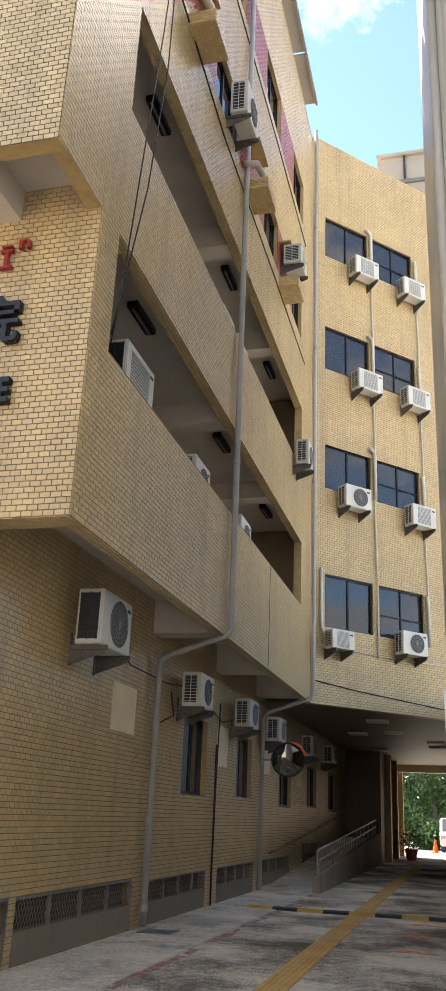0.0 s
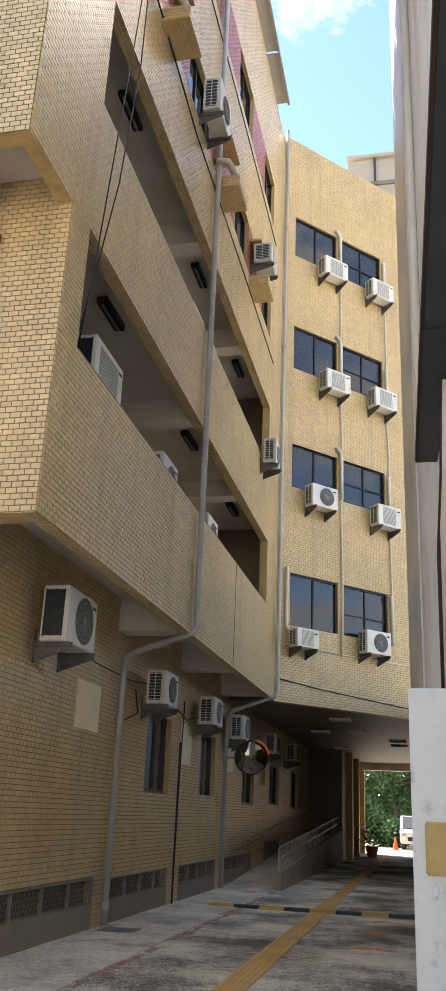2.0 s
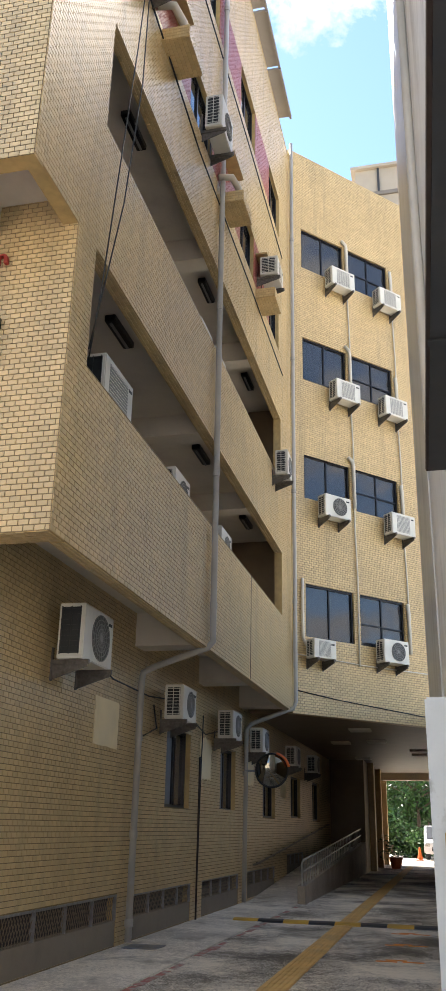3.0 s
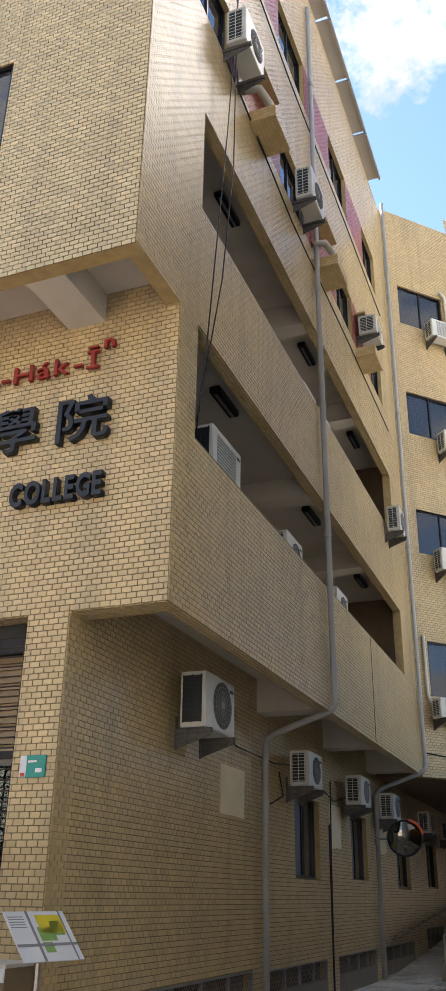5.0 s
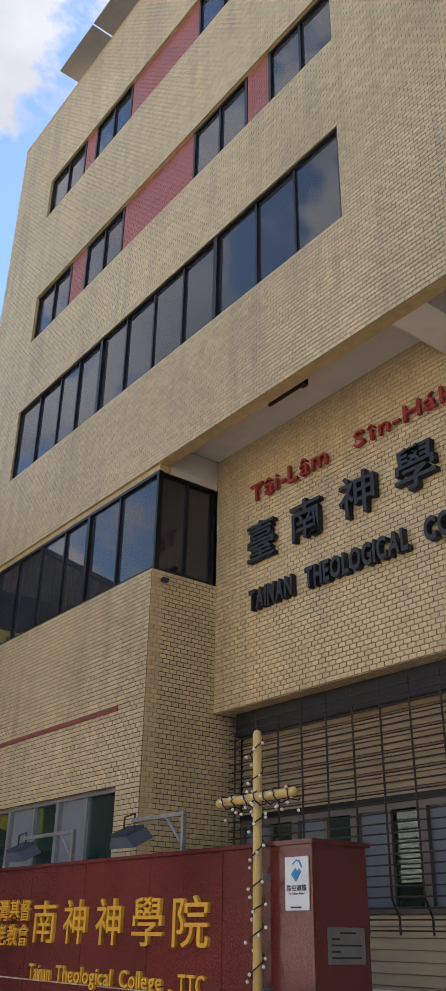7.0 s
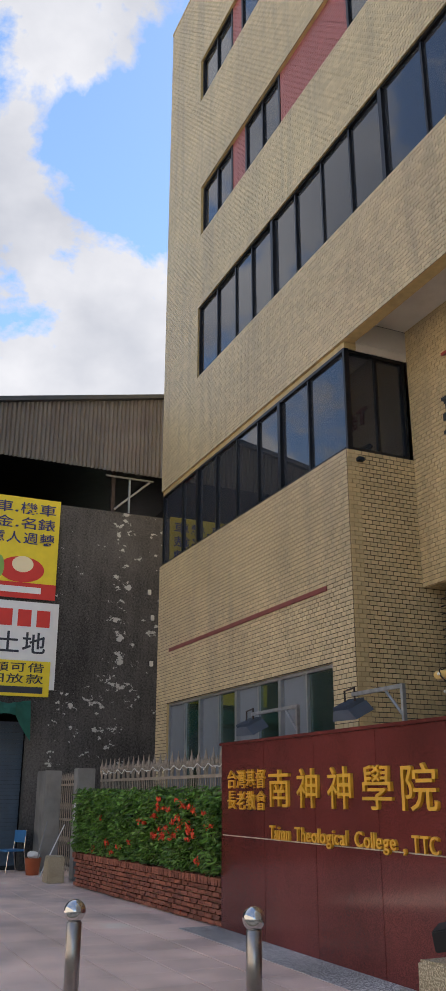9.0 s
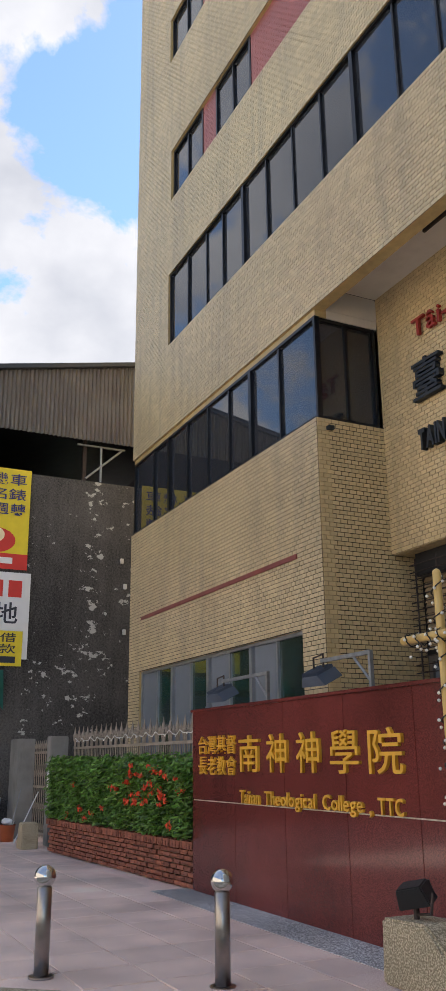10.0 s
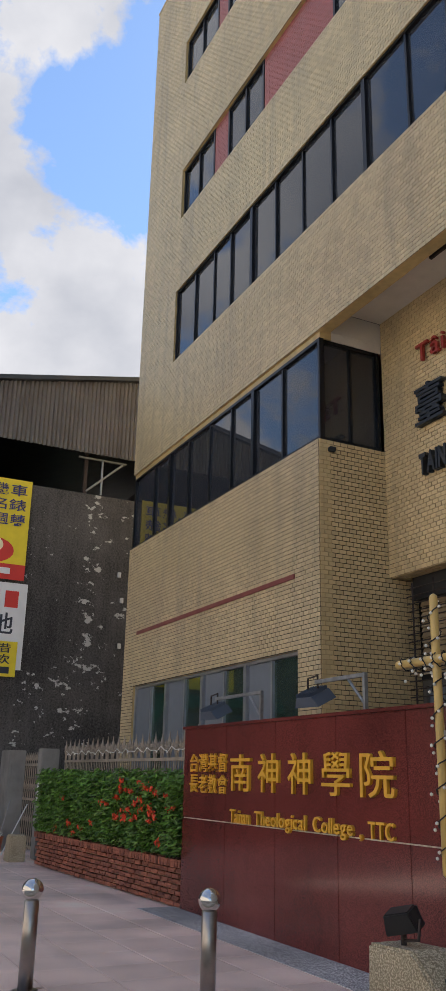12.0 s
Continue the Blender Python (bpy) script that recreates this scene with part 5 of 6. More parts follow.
chair = thing("metal_chair", "blue seated chair with bent tube legs", "chair", (-20.62, 4.28, 0))
m = pose(-20.62, 4.28, -0.012, 0, 0, 20)
part("seat", boxed(-0.22, 0.22, -0.22, 0.22, 0.43, 0.47, 0.01, m=m), BLUE, chair)
part("backrest", boxed(-0.22, 0.22, 0.2, 0.23, 0.6, 0.85, 0.01, m=m), BLUE, chair)
for x in (-0.21, 0.21):
    for pts in ([(x, -0.22, 0), (x, -0.18, 0.43)], [(x, 0.28, 0), (x, 0.2, 0.45), (x, 0.23, 0.86)]):
        bm = bmesh.new()
        tube(bm, [m @ Vector(p) for p in pts], 0.012, 6)
        part("leg", bm, CHROME, chair)
conduit = thing("wall_conduit", "thin conduit with small boxes on the shed wall", "conduit", (-20.9, 7, 4))
for y, z in ((7.35, 6.4), (7.45, 5.75), (7.45, 4.6)):
    part("box", boxed(-20.99, -20.92, y, y + 0.08, z, z + 0.13, 0.008), AC_WHITE, conduit)


# ---- ground-floor front opening: roller box, louvres, window, siding, grille ----
front_bay = thing("barred_shopfront", "recessed window with beige louvres behind iron bars", "window", (-7.5, 7.8, 0))
OX0, OX1, OY = -9.67, -5.5, 7.86
part("roller_box", boxed(OX0, OX1, OY - 0.12, OY + 0.2, 3.98, 4.31, 0.01), BLACK, front_bay)
for k in range(14):
    z = 2.98 + k * 0.0715
    bm = bmesh.new()
    prism(bm, [(OY, z), (OY + 0.05, z + 0.005), (OY + 0.05, z + 0.07), (OY + 0.03, z + 0.0695)], OX0, OX1, "x")
    part("louvre", bm, LOUVRE, front_bay)
part("lintel", boxed(OX0, OX1, OY - 0.03, OY + 0.06, 2.9, 2.975), FRAME, front_bay)
GF = Plane((0, OY, 0), (1, 0, 0), (0, -1, 0))
window(front_bay, GF, OX0, OX1, 1.78, 2.9, 8, 0.0, 0.07, bars=BRONZE_ALU, glazing=CLEAR_GLASS, screens=(0, 2, 4, 6), mullions=(2, 4, 6), label="aluminium sliding window with insect screens")
for k in range(16):
    z = 0.0 + k * 0.111
    bm = bmesh.new()
    prism(bm, [(OY, z + 0.004), (OY + 0.03, z), (OY + 0.03, z + 0.111), (OY + 0.012, z + 0.108)], OX0, OX1, "x")
    part("siding_board", bm, SIDING, front_bay)
part("back_panel", boxed(OX0, OX1, OY + 0.06, OY + 0.1, 0, 1.78), SIDING, front_bay)
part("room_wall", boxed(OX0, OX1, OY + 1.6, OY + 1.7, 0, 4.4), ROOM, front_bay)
grille = thing("window_grille", "rusty iron bar grille bent in at the foot", "grille", (-7.5, 7.62, 1.5))
k = 0
while 1.62 + k * 0.104 < 4.12:
    z = 1.62 + k * 0.104
    y = 7.62 + (0.1 if z < 1.75 else 0.0)
    bm = bmesh.new()
    tube(bm, [(OX0 + 0.02, y, z), (OX1 - 0.02, y, z)], 0.0085, 6)
    part("bar", bm, IRON, grille)
    k += 1
for k in range(10):
    x = OX0 + 0.12 + k * 0.44
    bm = bmesh.new()
    tube(bm, [(x, 7.64, 4.2), (x, 7.64, 1.92), (x, 7.74, 1.74), (x, 7.74, 1.58)], 0.012, 6)
    part("upright", bm, IRON, grille)
ledge = thing("planter_ledge", "white mosaic tiled planter ledge under the window", "planter", (-6.5, 7.2, 0))
part("body", boxed(-8.5, -4.98, 6.98, 7.48, 0, 1.06), GROUT, ledge)
for k in range(70):
    x = -8.5 + k * 0.0503
    part("tile", boxed(x + 0.003, x + 0.047, 6.972, 6.985, 0.955, 1.06), WHITE, ledge)
part("top", boxed(-8.51, -4.97, 6.965, 7.5, 1.06, 1.09, 0.005), SOFFIT, ledge)
plate = thing("address_plate", "teal and white enamel address plate on the tiled pier", "plate", (-5.24, 7.49, 2.76))
part("board", boxed(-5.39, -5.10, 7.478, 7.494, 2.655, 2.865, 0.003), TEAL, plate)
part("white_edge", boxed(-5.388, -5.315, 7.474, 7.477, 2.658, 2.862), WHITE, plate)
part("red_mark", boxed(-5.375, -5.33, 7.471, 7.4735, 2.665, 2.70), SIGN_RED, plate)
part("text_bar", boxed(-5.30, -5.20, 7.474, 7.477, 2.795, 2.815), WHITE, plate)
part("text_bar", boxed(-5.21, -5.135, 7.474, 7.477, 2.70, 2.74), WHITE, plate)
board = thing("map_board", "tilted white campus map board on a steel post", "sign", (-4.85, 7.0, 1.3))
m = pose(-4.72, 7.12, 1.31, 50, 0, 78)
part("panel", boxed(-0.36, 0.36, -0.24, 0.24, -0.012, 0.0, 0.002, m=m), WHITE, board)
for a, b, c, d, mat in ((-0.02, 0.3, 0.02, 0.2, SIGN_YELLOW), (-0.05, 0.14, -0.05, 0.08, MAP_GREEN), (0.12, 0.26, 0.0, 0.14, MAP_GREEN), (-0.05, 0.06, -0.16, -0.06, MAP_GREEN)):
    part("map_patch", boxed(a, b, c, d, 0.0005, 0.002, m=m), mat, board)
for a, b, c, d in ((-0.12, -0.09, -0.24, 0.24), (-0.36, 0.36, -0.10, -0.075), (0.28, 0.30, -0.24, 0.24)):
    part("map_road", boxed(a, b, c, d, 0.0025, 0.0035, m=m), AC_GREY, board)
for k in range(5):
    part("text_bar", boxed(-0.34, -0.16, 0.18 - k * 0.025, 0.188 - k * 0.025, 0.0005, 0.002, m=m), AC_GREY, board)
bm = bmesh.new()
tube(bm, [(-4.76, 7.12, 0), (-4.76, 7.12, 1.3)], 0.03, 8)
part("post", bm, BRUSHED, board)
lamp = thing("soffit_lamp", "slim dark batten lamp under the soffit", "lamp", (-7.6, 6.93, 8.25))
bm = bmesh.new()
box(bm, -7.98, -7.3, 6.91, 6.96, 8.2, 8.25, 0.01)
box(bm, -7.32, -7.22, 6.89, 6.98, 8.19, 8.3)
part("batten", bm, IRON, lamp)

# ---- air conditioners ----
def ac_unit(w, d, h, fan=0.72, slats=None, side=True, bracket="below", square=False, name_label="ivory outdoor air conditioner unit on steel brackets"):
    """An outdoor unit that looks along -y, its back 0.1 m off the wall at y = 0, its foot at z = 0."""
    t = thing("air_conditioner", name_label, "air conditioner")
    y0, y1 = -0.1 - d, -0.1
    part("casing", boxed(-w / 2, w / 2, y0, y1, 0, h, 0.012), AC_WHITE, t)
    r = min(h, w) * fan / 2
    cx, cz = (w / 2 - r - 0.09 * w) * -1 if not square else 0.04, h / 2
    cx = w * 0.06 if not square else -w * 0.02
    if square:
        part("grille_backing", boxed(cx - r, cx + r, y0 - 0.004, y0 - 0.001, cz - r, cz + r), AC_GREY, t)
        bm = bmesh.new()
        for k in range(14):
            z = cz - r + 2 * r * (k + 0.5) / 14
            box(bm, cx - r, cx + r, y0 - 0.012, y0 - 0.005, z - 0.005, z + 0.005)
        tagged(part("grille", bm, AC_WHITE, t), kind="stuff")
    else:
        # Flat disc on the casing; its dark grey paints the well's shade.
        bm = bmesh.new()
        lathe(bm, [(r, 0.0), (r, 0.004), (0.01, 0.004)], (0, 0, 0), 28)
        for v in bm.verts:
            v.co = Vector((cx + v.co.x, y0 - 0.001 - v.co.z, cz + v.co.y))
        part("fan_shade_disc", bm, FAN_SHADE, t)
        bm = bmesh.new()
        for q in (1.0, 0.8, 0.6, 0.4, 0.22):
            tube(bm, [(cx + r * q * math.cos(a), y0 - 0.012, cz + r * q * math.sin(a)) for a in np.linspace(0, 2 * math.pi, 25)], 0.005, 5, False)
        for k in range(20):
            a = 2 * math.pi * k / 20
            tube(bm, [(cx + r * 0.2 * math.cos(a), y0 - 0.01, cz + r * 0.2 * math.sin(a)), (cx + r * math.cos(a + 0.25), y0 - 0.01, cz + r * math.sin(a + 0.25))], 0.004, 4)
        bmesh.ops.create_cone(bm, cap_ends=True, segments=16, radius1=r * 0.2, radius2=r * 0.17, depth=0.012, matrix=Matrix.Translation((cx, y0 - 0.01, cz)) @ pose(0, 0, 0, 90))
        part("fan_guard", bm, AC_GREY, t)
    if side:
        part("fin_panel", boxed(-w / 2 - 0.004, -w / 2 - 0.001, y0 + 0.05, y1 - 0.03, 0.06, h - 0.05), AC_DARK, t)
        for k in range(3):
            y = y0 + 0.06 + (y1 - y0 - 0.1) * k / 2
            part("fin_bar", boxed(-w / 2 - 0.012, -w / 2 - 0.0045, y - 0.006, y + 0.006, 0.05, h - 0.04), slats or AC_WHITE, t)
        bm = bmesh.new()
        for k in range(9):
            z = 0.08 + (h - 0.15) * k / 8
            box(bm, -w / 2 - 0.01, -w / 2 - 0.0045, y0 + 0.05, y1 - 0.03, z - 0.004, z + 0.004)
        tagged(part("fin_slats", bm, slats or AC_WHITE, t), kind="stuff")
    part("badge", boxed(w / 2 - 0.17, w / 2 - 0.06, y0 - 0.004, y0 - 0.001, h - 0.13, h - 0.09), AC_DARK, t)
    if bracket:
        for x in (-w / 2 + 0.1, w / 2 - 0.1):
            bm = bmesh.new()
            box(bm, x - 0.025, x + 0.025, y0 - 0.05, 0, -0.06, -0.002)
            box(bm, x - 0.022, x + 0.022, -0.02, 0, -0.25 if bracket == "below" else -0.05, 0.15 if bracket == "below" else 0.4)
            prism(bm, [(-0.02, -0.24), (-0.02, -0.06), (y0 - 0.03, -0.06), (y0 - 0.03, -0.09)], x - 0.006, x + 0.006, "x")
            part("bracket", bm, BRACKET, t, "galvanised steel bracket")
    return t


def turn(pl):
    return math.degrees(math.atan2(pl.n.y, pl.n.x)) + 90


def hang(unit, pl, u, z, d=0.0):
    p = pl.at(u, z, d)
    return pose(p.x, p.y, p.z, 0, 0, turn(pl))


first = ac_unit(0.98, 0.34, 0.68, 0.86, AC_DARK, name_label="large ivory outdoor air conditioner unit with a wide fan")
first.matrix_basis = hang(first, ALLEY_LOW, 10.36, 3.5, 0.12)
low = ac_unit(0.84, 0.32, 0.56, 0.78)
low.matrix_basis = hang(low, ALLEY_LOW, 14.8, 3.3, 0.1)
tagged(low, group="air conditioners along the lane")
for y, z in ((18.5, 3.33), (21.65, 3.3), (26.6, 3.3), (30.8, 3.35)):
    copy_thing(low, hang(low, ALLEY_LOW, y, z, 0.1))
high = ac_unit(0.84, 0.32, 0.72, 0.7, bracket="long", name_label="ivory outdoor air conditioner unit hung before an upper window")
high.matrix_basis = hang(high, ALLEY, 8.95, 13.42)
copy_thing(high, hang(high, ALLEY, 12.5, 13.5))
small = ac_unit(0.62, 0.3, 0.62, 0.7, bracket="below", name_label="small ivory outdoor unit at the wall's end")
small.matrix_basis = hang(small, ALLEY, 19.4, 9.5)
win_ac = ac_unit(0.75, 0.42, 0.5, square=True, bracket="below", name_label="old window air conditioner in a tiled ledge box")
win_ac.matrix_basis = hang(win_ac, ALLEY, 17.5, 13.75)
r_sq = ac_unit(0.9, 0.36, 0.62, 0.8, square=True, name_label="ivory box air conditioner under a window of the rear wing")
r_sq.matrix_basis = hang(r_sq, REAR, 1.72, 17.02)
tagged(r_sq, group="air conditioners of the rear wing")
for u, z in ((3.66, 17.02), (1.78, 13.2), (3.68, 13.22), (3.7, 9.5)):
    copy_thing(r_sq, hang(r_sq, REAR, u, z))
r_fan = ac_unit(0.9, 0.34, 0.62, 0.8, name_label="ivory fan unit under a window of the rear wing")
r_fan.matrix_basis = hang(r_fan, REAR, 1.28, 9.53)
copy_thing(r_fan, hang(r_fan, REAR, 3.2, 5.8))
r_low = ac_unit(0.72, 0.34, 0.48, 0.8, square=True, name_label="low ivory box air conditioner with a louvred front")
r_low.matrix_basis = hang(r_low, REAR, 0.72, 5.65)
sill = ac_unit(1.05, 0.34, 0.86, 0.8, AC_DARK, square=True, bracket="", name_label="tall ivory outdoor unit standing in the open corridor")
part("stand", boxed(-0.45, 0.45, -0.42, -0.12, -1.5, 0), STEEL, sill)
sill.matrix_basis = pose(-4.64, 9.87, 6.5, 0, 0, 90)
mid = ac_unit(0.85, 0.32, 0.62, 0.7, bracket="", name_label="ivory outdoor unit standing in the open corridor")
part("stand", boxed(-0.4, 0.4, -0.4, -0.1, -1.4, 0), STEEL, mid)
mid.matrix_basis = pose(-4.6, 12.9, 6.42, 0, 0, 90)
for y, z in ((16.0, 6.45), (14.1, 9.95), (15.2, 9.95)):
    copy_thing(mid, pose(-4.6, y, z, 0, 0, 90))

# tiled ledges that carry the old window units
for y in (10.2, 14.1, 17.5):
    t = thing("tiled_ledge", "tile-clad ledge box under an upper window", "ledge", (-3.7, y, 13.2), "tiled ledges")
    L = Plane((-3.42, 0, 0), (0, 1, 0), (1, 0, 0))
    part("box", boxed(-3.88, -3.42, y - 0.4, y + 0.4, 13.12, 13.36), REVEAL, t)
    tile_mesh("tiles", L, tile_rows([(y - 0.4, y + 0.4, 13.12, 13.36)], []), TILE, t)
    U = Plane((0, y - 0.4, 0), (1, 0, 0), (0, -1, 0))
    tile_mesh("tiles", U, tile_rows([(-3.88, -3.42, 13.12, 13.36)], []), TILE, t)
    underside(t, -3.88, -3.42, y - 0.4, y + 0.4, 13.12, "y")
    part("hood", boxed(-3.88, -3.6, y - 0.42, y + 0.42, 14.3, 14.34), REVEAL, t)
for y, z in ((10.0, 13.42), (13.95, 13.42)):
    t = thing("air_duct", "bent cream duct from a window unit", "duct", (-3.7, y, z))
    bm = bmesh.new()
    tube(bm, [(-3.85, y - 0.5, z + 0.1), (-3.62, y - 0.4, z + 0.15), (-3.55, y - 0.1, z + 0.1), (-3.5, y + 0.2, z - 0.2)], 0.07, 10)
    part("hose", bm, WHITE_PIPE, t, smooth=True)

# ---- pipes and cables ----
def pipe(name, label, pts, r, mat, category="pipe", rings=()):
    t = thing(name, label, category, tuple(pts[-1]))
    bm = bmesh.new()
    tube(bm, pts, r, 12)
    part("run", bm, mat, t, smooth=True)
    for p in rings:
        bm = bmesh.new()
        lathe(bm, [(r * 1.0, -0.05), (r * 1.22, -0.05), (r * 1.22, 0.05), (r * 1.0, 0.05)], p, 12)
        part("collar", bm, mat, t)
    return t


pipe("drain_pipe", "grey rainwater pipe down the tiled wall", [(-3.79, 13.5, 20.5), (-3.79, 13.52, 11.5), (-3.79, 13.6, 4.55), (-3.79, 13.62, 4.42), (-3.86, 13.6, 4.32), (-4.72, 13.4, 3.98), (-4.86, 13.38, 3.9), (-4.88, 13.37, 3.75), (-4.88, 13.36, 0.05)], 0.052, PIPE,
     rings=[(-3.79, 13.5, 18), (-3.79, 13.52, 14.2), (-3.79, 13.53, 10.6), (-3.79, 13.56, 7.3), (-3.79, 13.6, 5.0), (-4.88, 13.37, 2.9), (-4.88, 13.36, 1.5), (-4.88, 13.36, 0.3)])
pipe("drain_pipe", "grey rainwater pipe in the corner of the wings", [(-3.74, 21.6, 21.6), (-3.74, 21.62, 4.5), (-3.8, 21.6, 4.35), (-4.75, 21.2, 3.95), (-4.86, 21.15, 3.8), (-4.87, 21.1, 0.05)], 0.052, PIPE,
     rings=[(-3.74, 21.6, 18), (-3.74, 21.6, 14), (-3.74, 21.6, 10), (-3.74, 21.6, 7), (-4.87, 21.1, 2.8), (-4.87, 21.1, 1.4)])
for pts in ([(-4.9, 11.0, 3.9), (-4.92, 12.2, 3.62), (-4.92, 13.9, 3.6), (-4.92, 15.6, 3.75)], [(-4.93, 17.4, 3.7), (-4.93, 17.3, 2.2), (-4.95, 17.3, 0.1)], [(-4.93, 15.3, 3.85), (-4.9, 16.6, 3.5), (-4.93, 17.6, 3.35), (-4.93, 19.2, 3.6)], [(-4.93, 14.2, 3.5), (-4.8, 14.0, 3.1), (-4.93, 13.7, 2.95)]):
    pipe("wall_cable", "black cable clipped along the lower wall", pts, 0.012, CABLE, "cable")
pipe("wall_pipe", "thin rusty pipe against the tiled wall", [(-4.95, 17.3, 2.9), (-4.95, 17.3, 0.0)], 0.018, IRON)
pipe("hanging_cable", "black cables hanging down the corner", [(-3.72, 8.95, 15.5), (-3.7, 8.8, 14.6), (-3.7, 8.45, 11.5), (-3.7, 8.05, 8.6), (-3.72, 7.9, 7.2), (-3.85, 8.02, 6.5)], 0.009, CABLE, "cable")
pipe("hanging_cable", "black cables hanging down the corner", [(-3.72, 8.85, 15.5), (-3.68, 8.7, 13.5), (-3.66, 8.6, 11.0), (-3.68, 8.3, 8.8), (-3.7, 7.98, 7.5), (-3.85, 8.0, 6.6)], 0.009, CABLE, "cable")
for z0, z1 in ((12.9, 13.3), (16.6, 16.85)):
    pipe("wall_cable", "dark cable along the upper wall", [(-3.84, 8.6, z1), (-3.84, 12.0, z0), (-3.84, 16.5, z0 + 0.05), (-3.84, 20.5, z0)], 0.014, CABLE, "cable")
pipe("wall_seam", "dark expansion seam in the parapet", [(-3.872, 16.9, 4.33), (-3.872, 16.9, 6.4)], 0.008, CABLE, "seam")
for u, tops in ((2.2, ((17.55, 18.95), (13.75, 15.15), (10.1, 11.5))), (4.08, ((17.6, 18.6), (13.8, 14.7), (10.1, 11.1), (6.2, 7.5)))):
    for a, b in tops:
        pts = [REAR.at(u, a, 0.07), REAR.at(u, b - 0.12, 0.07), REAR.at(u - 0.03, b, 0.08), REAR.at(u - (0.2 if u < 3 else 0.02), b + 0.1, 0.08)]
        pipe("pipe_trunking", "cream pipe trunking above an air conditioner", [tuple(p) for p in pts], 0.055, WHITE_PIPE)
    pts = [REAR.at(u + (0.04 if i % 2 else 0), z, 0.05) for i, z in enumerate((17.2, 15.5, 13.4, 11.8, 9.6, 8.0, 6.3 if u > 3 else 5.65))]
    pipe("thin_pipe", "thin cream pipe running down the rear wing", [tuple(p) for p in pts], 0.022, WHITE_PIPE)
pipe("thin_pipe", "thin cream pipe beside a window", [tuple(REAR.at(*p)) for p in ((0.3, 7.75, 0.06), (0.3, 6.2, 0.06), (0.38, 6.0, 0.1))], 0.04, WHITE_PIPE)
pipe("thin_pipe", "thin pipe along the foot of the rear wing", [tuple(REAR.at(*p)) for p in ((0.05, 5.75, 0.03), (2.4, 5.7, 0.03), (4.9, 5.72, 0.03))], 0.016, WHITE_PIPE)
pipe("wall_cable", "sagging dark cable on the rear wing", [tuple(REAR.at(*p)) for p in ((0.05, 4.85, 0.02), (1.5, 4.72, 0.02), (3.2, 4.62, 0.02), (5.2, 4.5, 0.02))], 0.014, CABLE, "cable")

# ---- lamps in the open corridors and in the passage ----
for y in (10.38, 14.95, 19.0):
    for z in (8.3, 11.99):
        t = thing("ceiling_light", "dark batten light fitting on the corridor ceiling", "ceiling light", (-4.46, y, z), "corridor lights")
        part("housing", boxed(-4.54, -4.38, y - 0.4, y + 0.4, z - 0.05, z + 0.05, 0.008), FRAME, t)
        part("tube", boxed(-4.48, -4.44, y - 0.36, y + 0.36, z - 0.085, z - 0.052, 0.01), AC_GREY, t)
for y, x in ((26, -2.6), (29.5, -2.4), (33, -1.2), (35, -1.2), (30, -3.6), (37, -3.5)):
    t = thing("ceiling_light", "unlit white panel light under the passage", "ceiling light", (x, y, 4.28), "passage lights")
    part("diffuser", boxed(x - 0.3, x + 0.3, y - 0.3, y + 0.3, 4.24, 4.31, 0.01), SOFFIT, t)

VENT_KERB = material("grimy_concrete", (0.24, 0.205, 0.16), 0.8, vary=0.2, scale=2, stain=0.5, stain_color=(0.12, 0.10, 0.08), stain_scale=(2, 2, 2), bump=0.2)
RAMP_STONE = speckled("washed_ramp_stone", (0.22, 0.18, 0.14), (0.42, 0.35, 0.28), 60, 0.8, 0.4)
VENT_WIRE = material("brown_expanded_mesh", (0.22, 0.18, 0.13), 0.6, 0.1, vary=0.2, scale=5)
# ---- lower wall: vents, patches, mirror ----
for a, b, c, d in VENTS:
    t = thing("vent_panel", "dark steel mesh vent above a concrete kerb", "vent", (-5, (a + b) / 2, c), "vents along the lane")
    split = c + (d - c) * 0.48
    part("kerb", boxed(-5.12, -5.005, a, b, c - 0.03, split), VENT_KERB, t)
    # Black sheet painted in for the unlit space behind the mesh.
    part("backing", boxed(-5.16, -5.14, a, b, split, d), BLACK, t)
    n = max(2, round((b - a) / 0.85))
    for k in range(n + 1):
        y = a + (b - a) * k / n
        part("post", boxed(-5.05, -5.0, max(a, y - 0.018), min(b, y + 0.018), split, d), STEEL, t)
    part("rail", boxed(-5.05, -4.995, a, b, d - 0.03, d), STEEL, t)
    bm = bmesh.new()
    step = 0.075
    for k in range(int((b - a) / step) + 1):
        y = a + k * step
        for s in (1, -1):
            y2 = y + s * (d - split) * 0.55
            if a <= y2 <= b:
                tube(bm, [(-5.03 + 0.003 * s, y, split), (-5.03 + 0.003 * s, y2, d - 0.03)], 0.0045, 4, False)
    tagged(part("mesh_wire", bm, VENT_WIRE, t), kind="stuff")
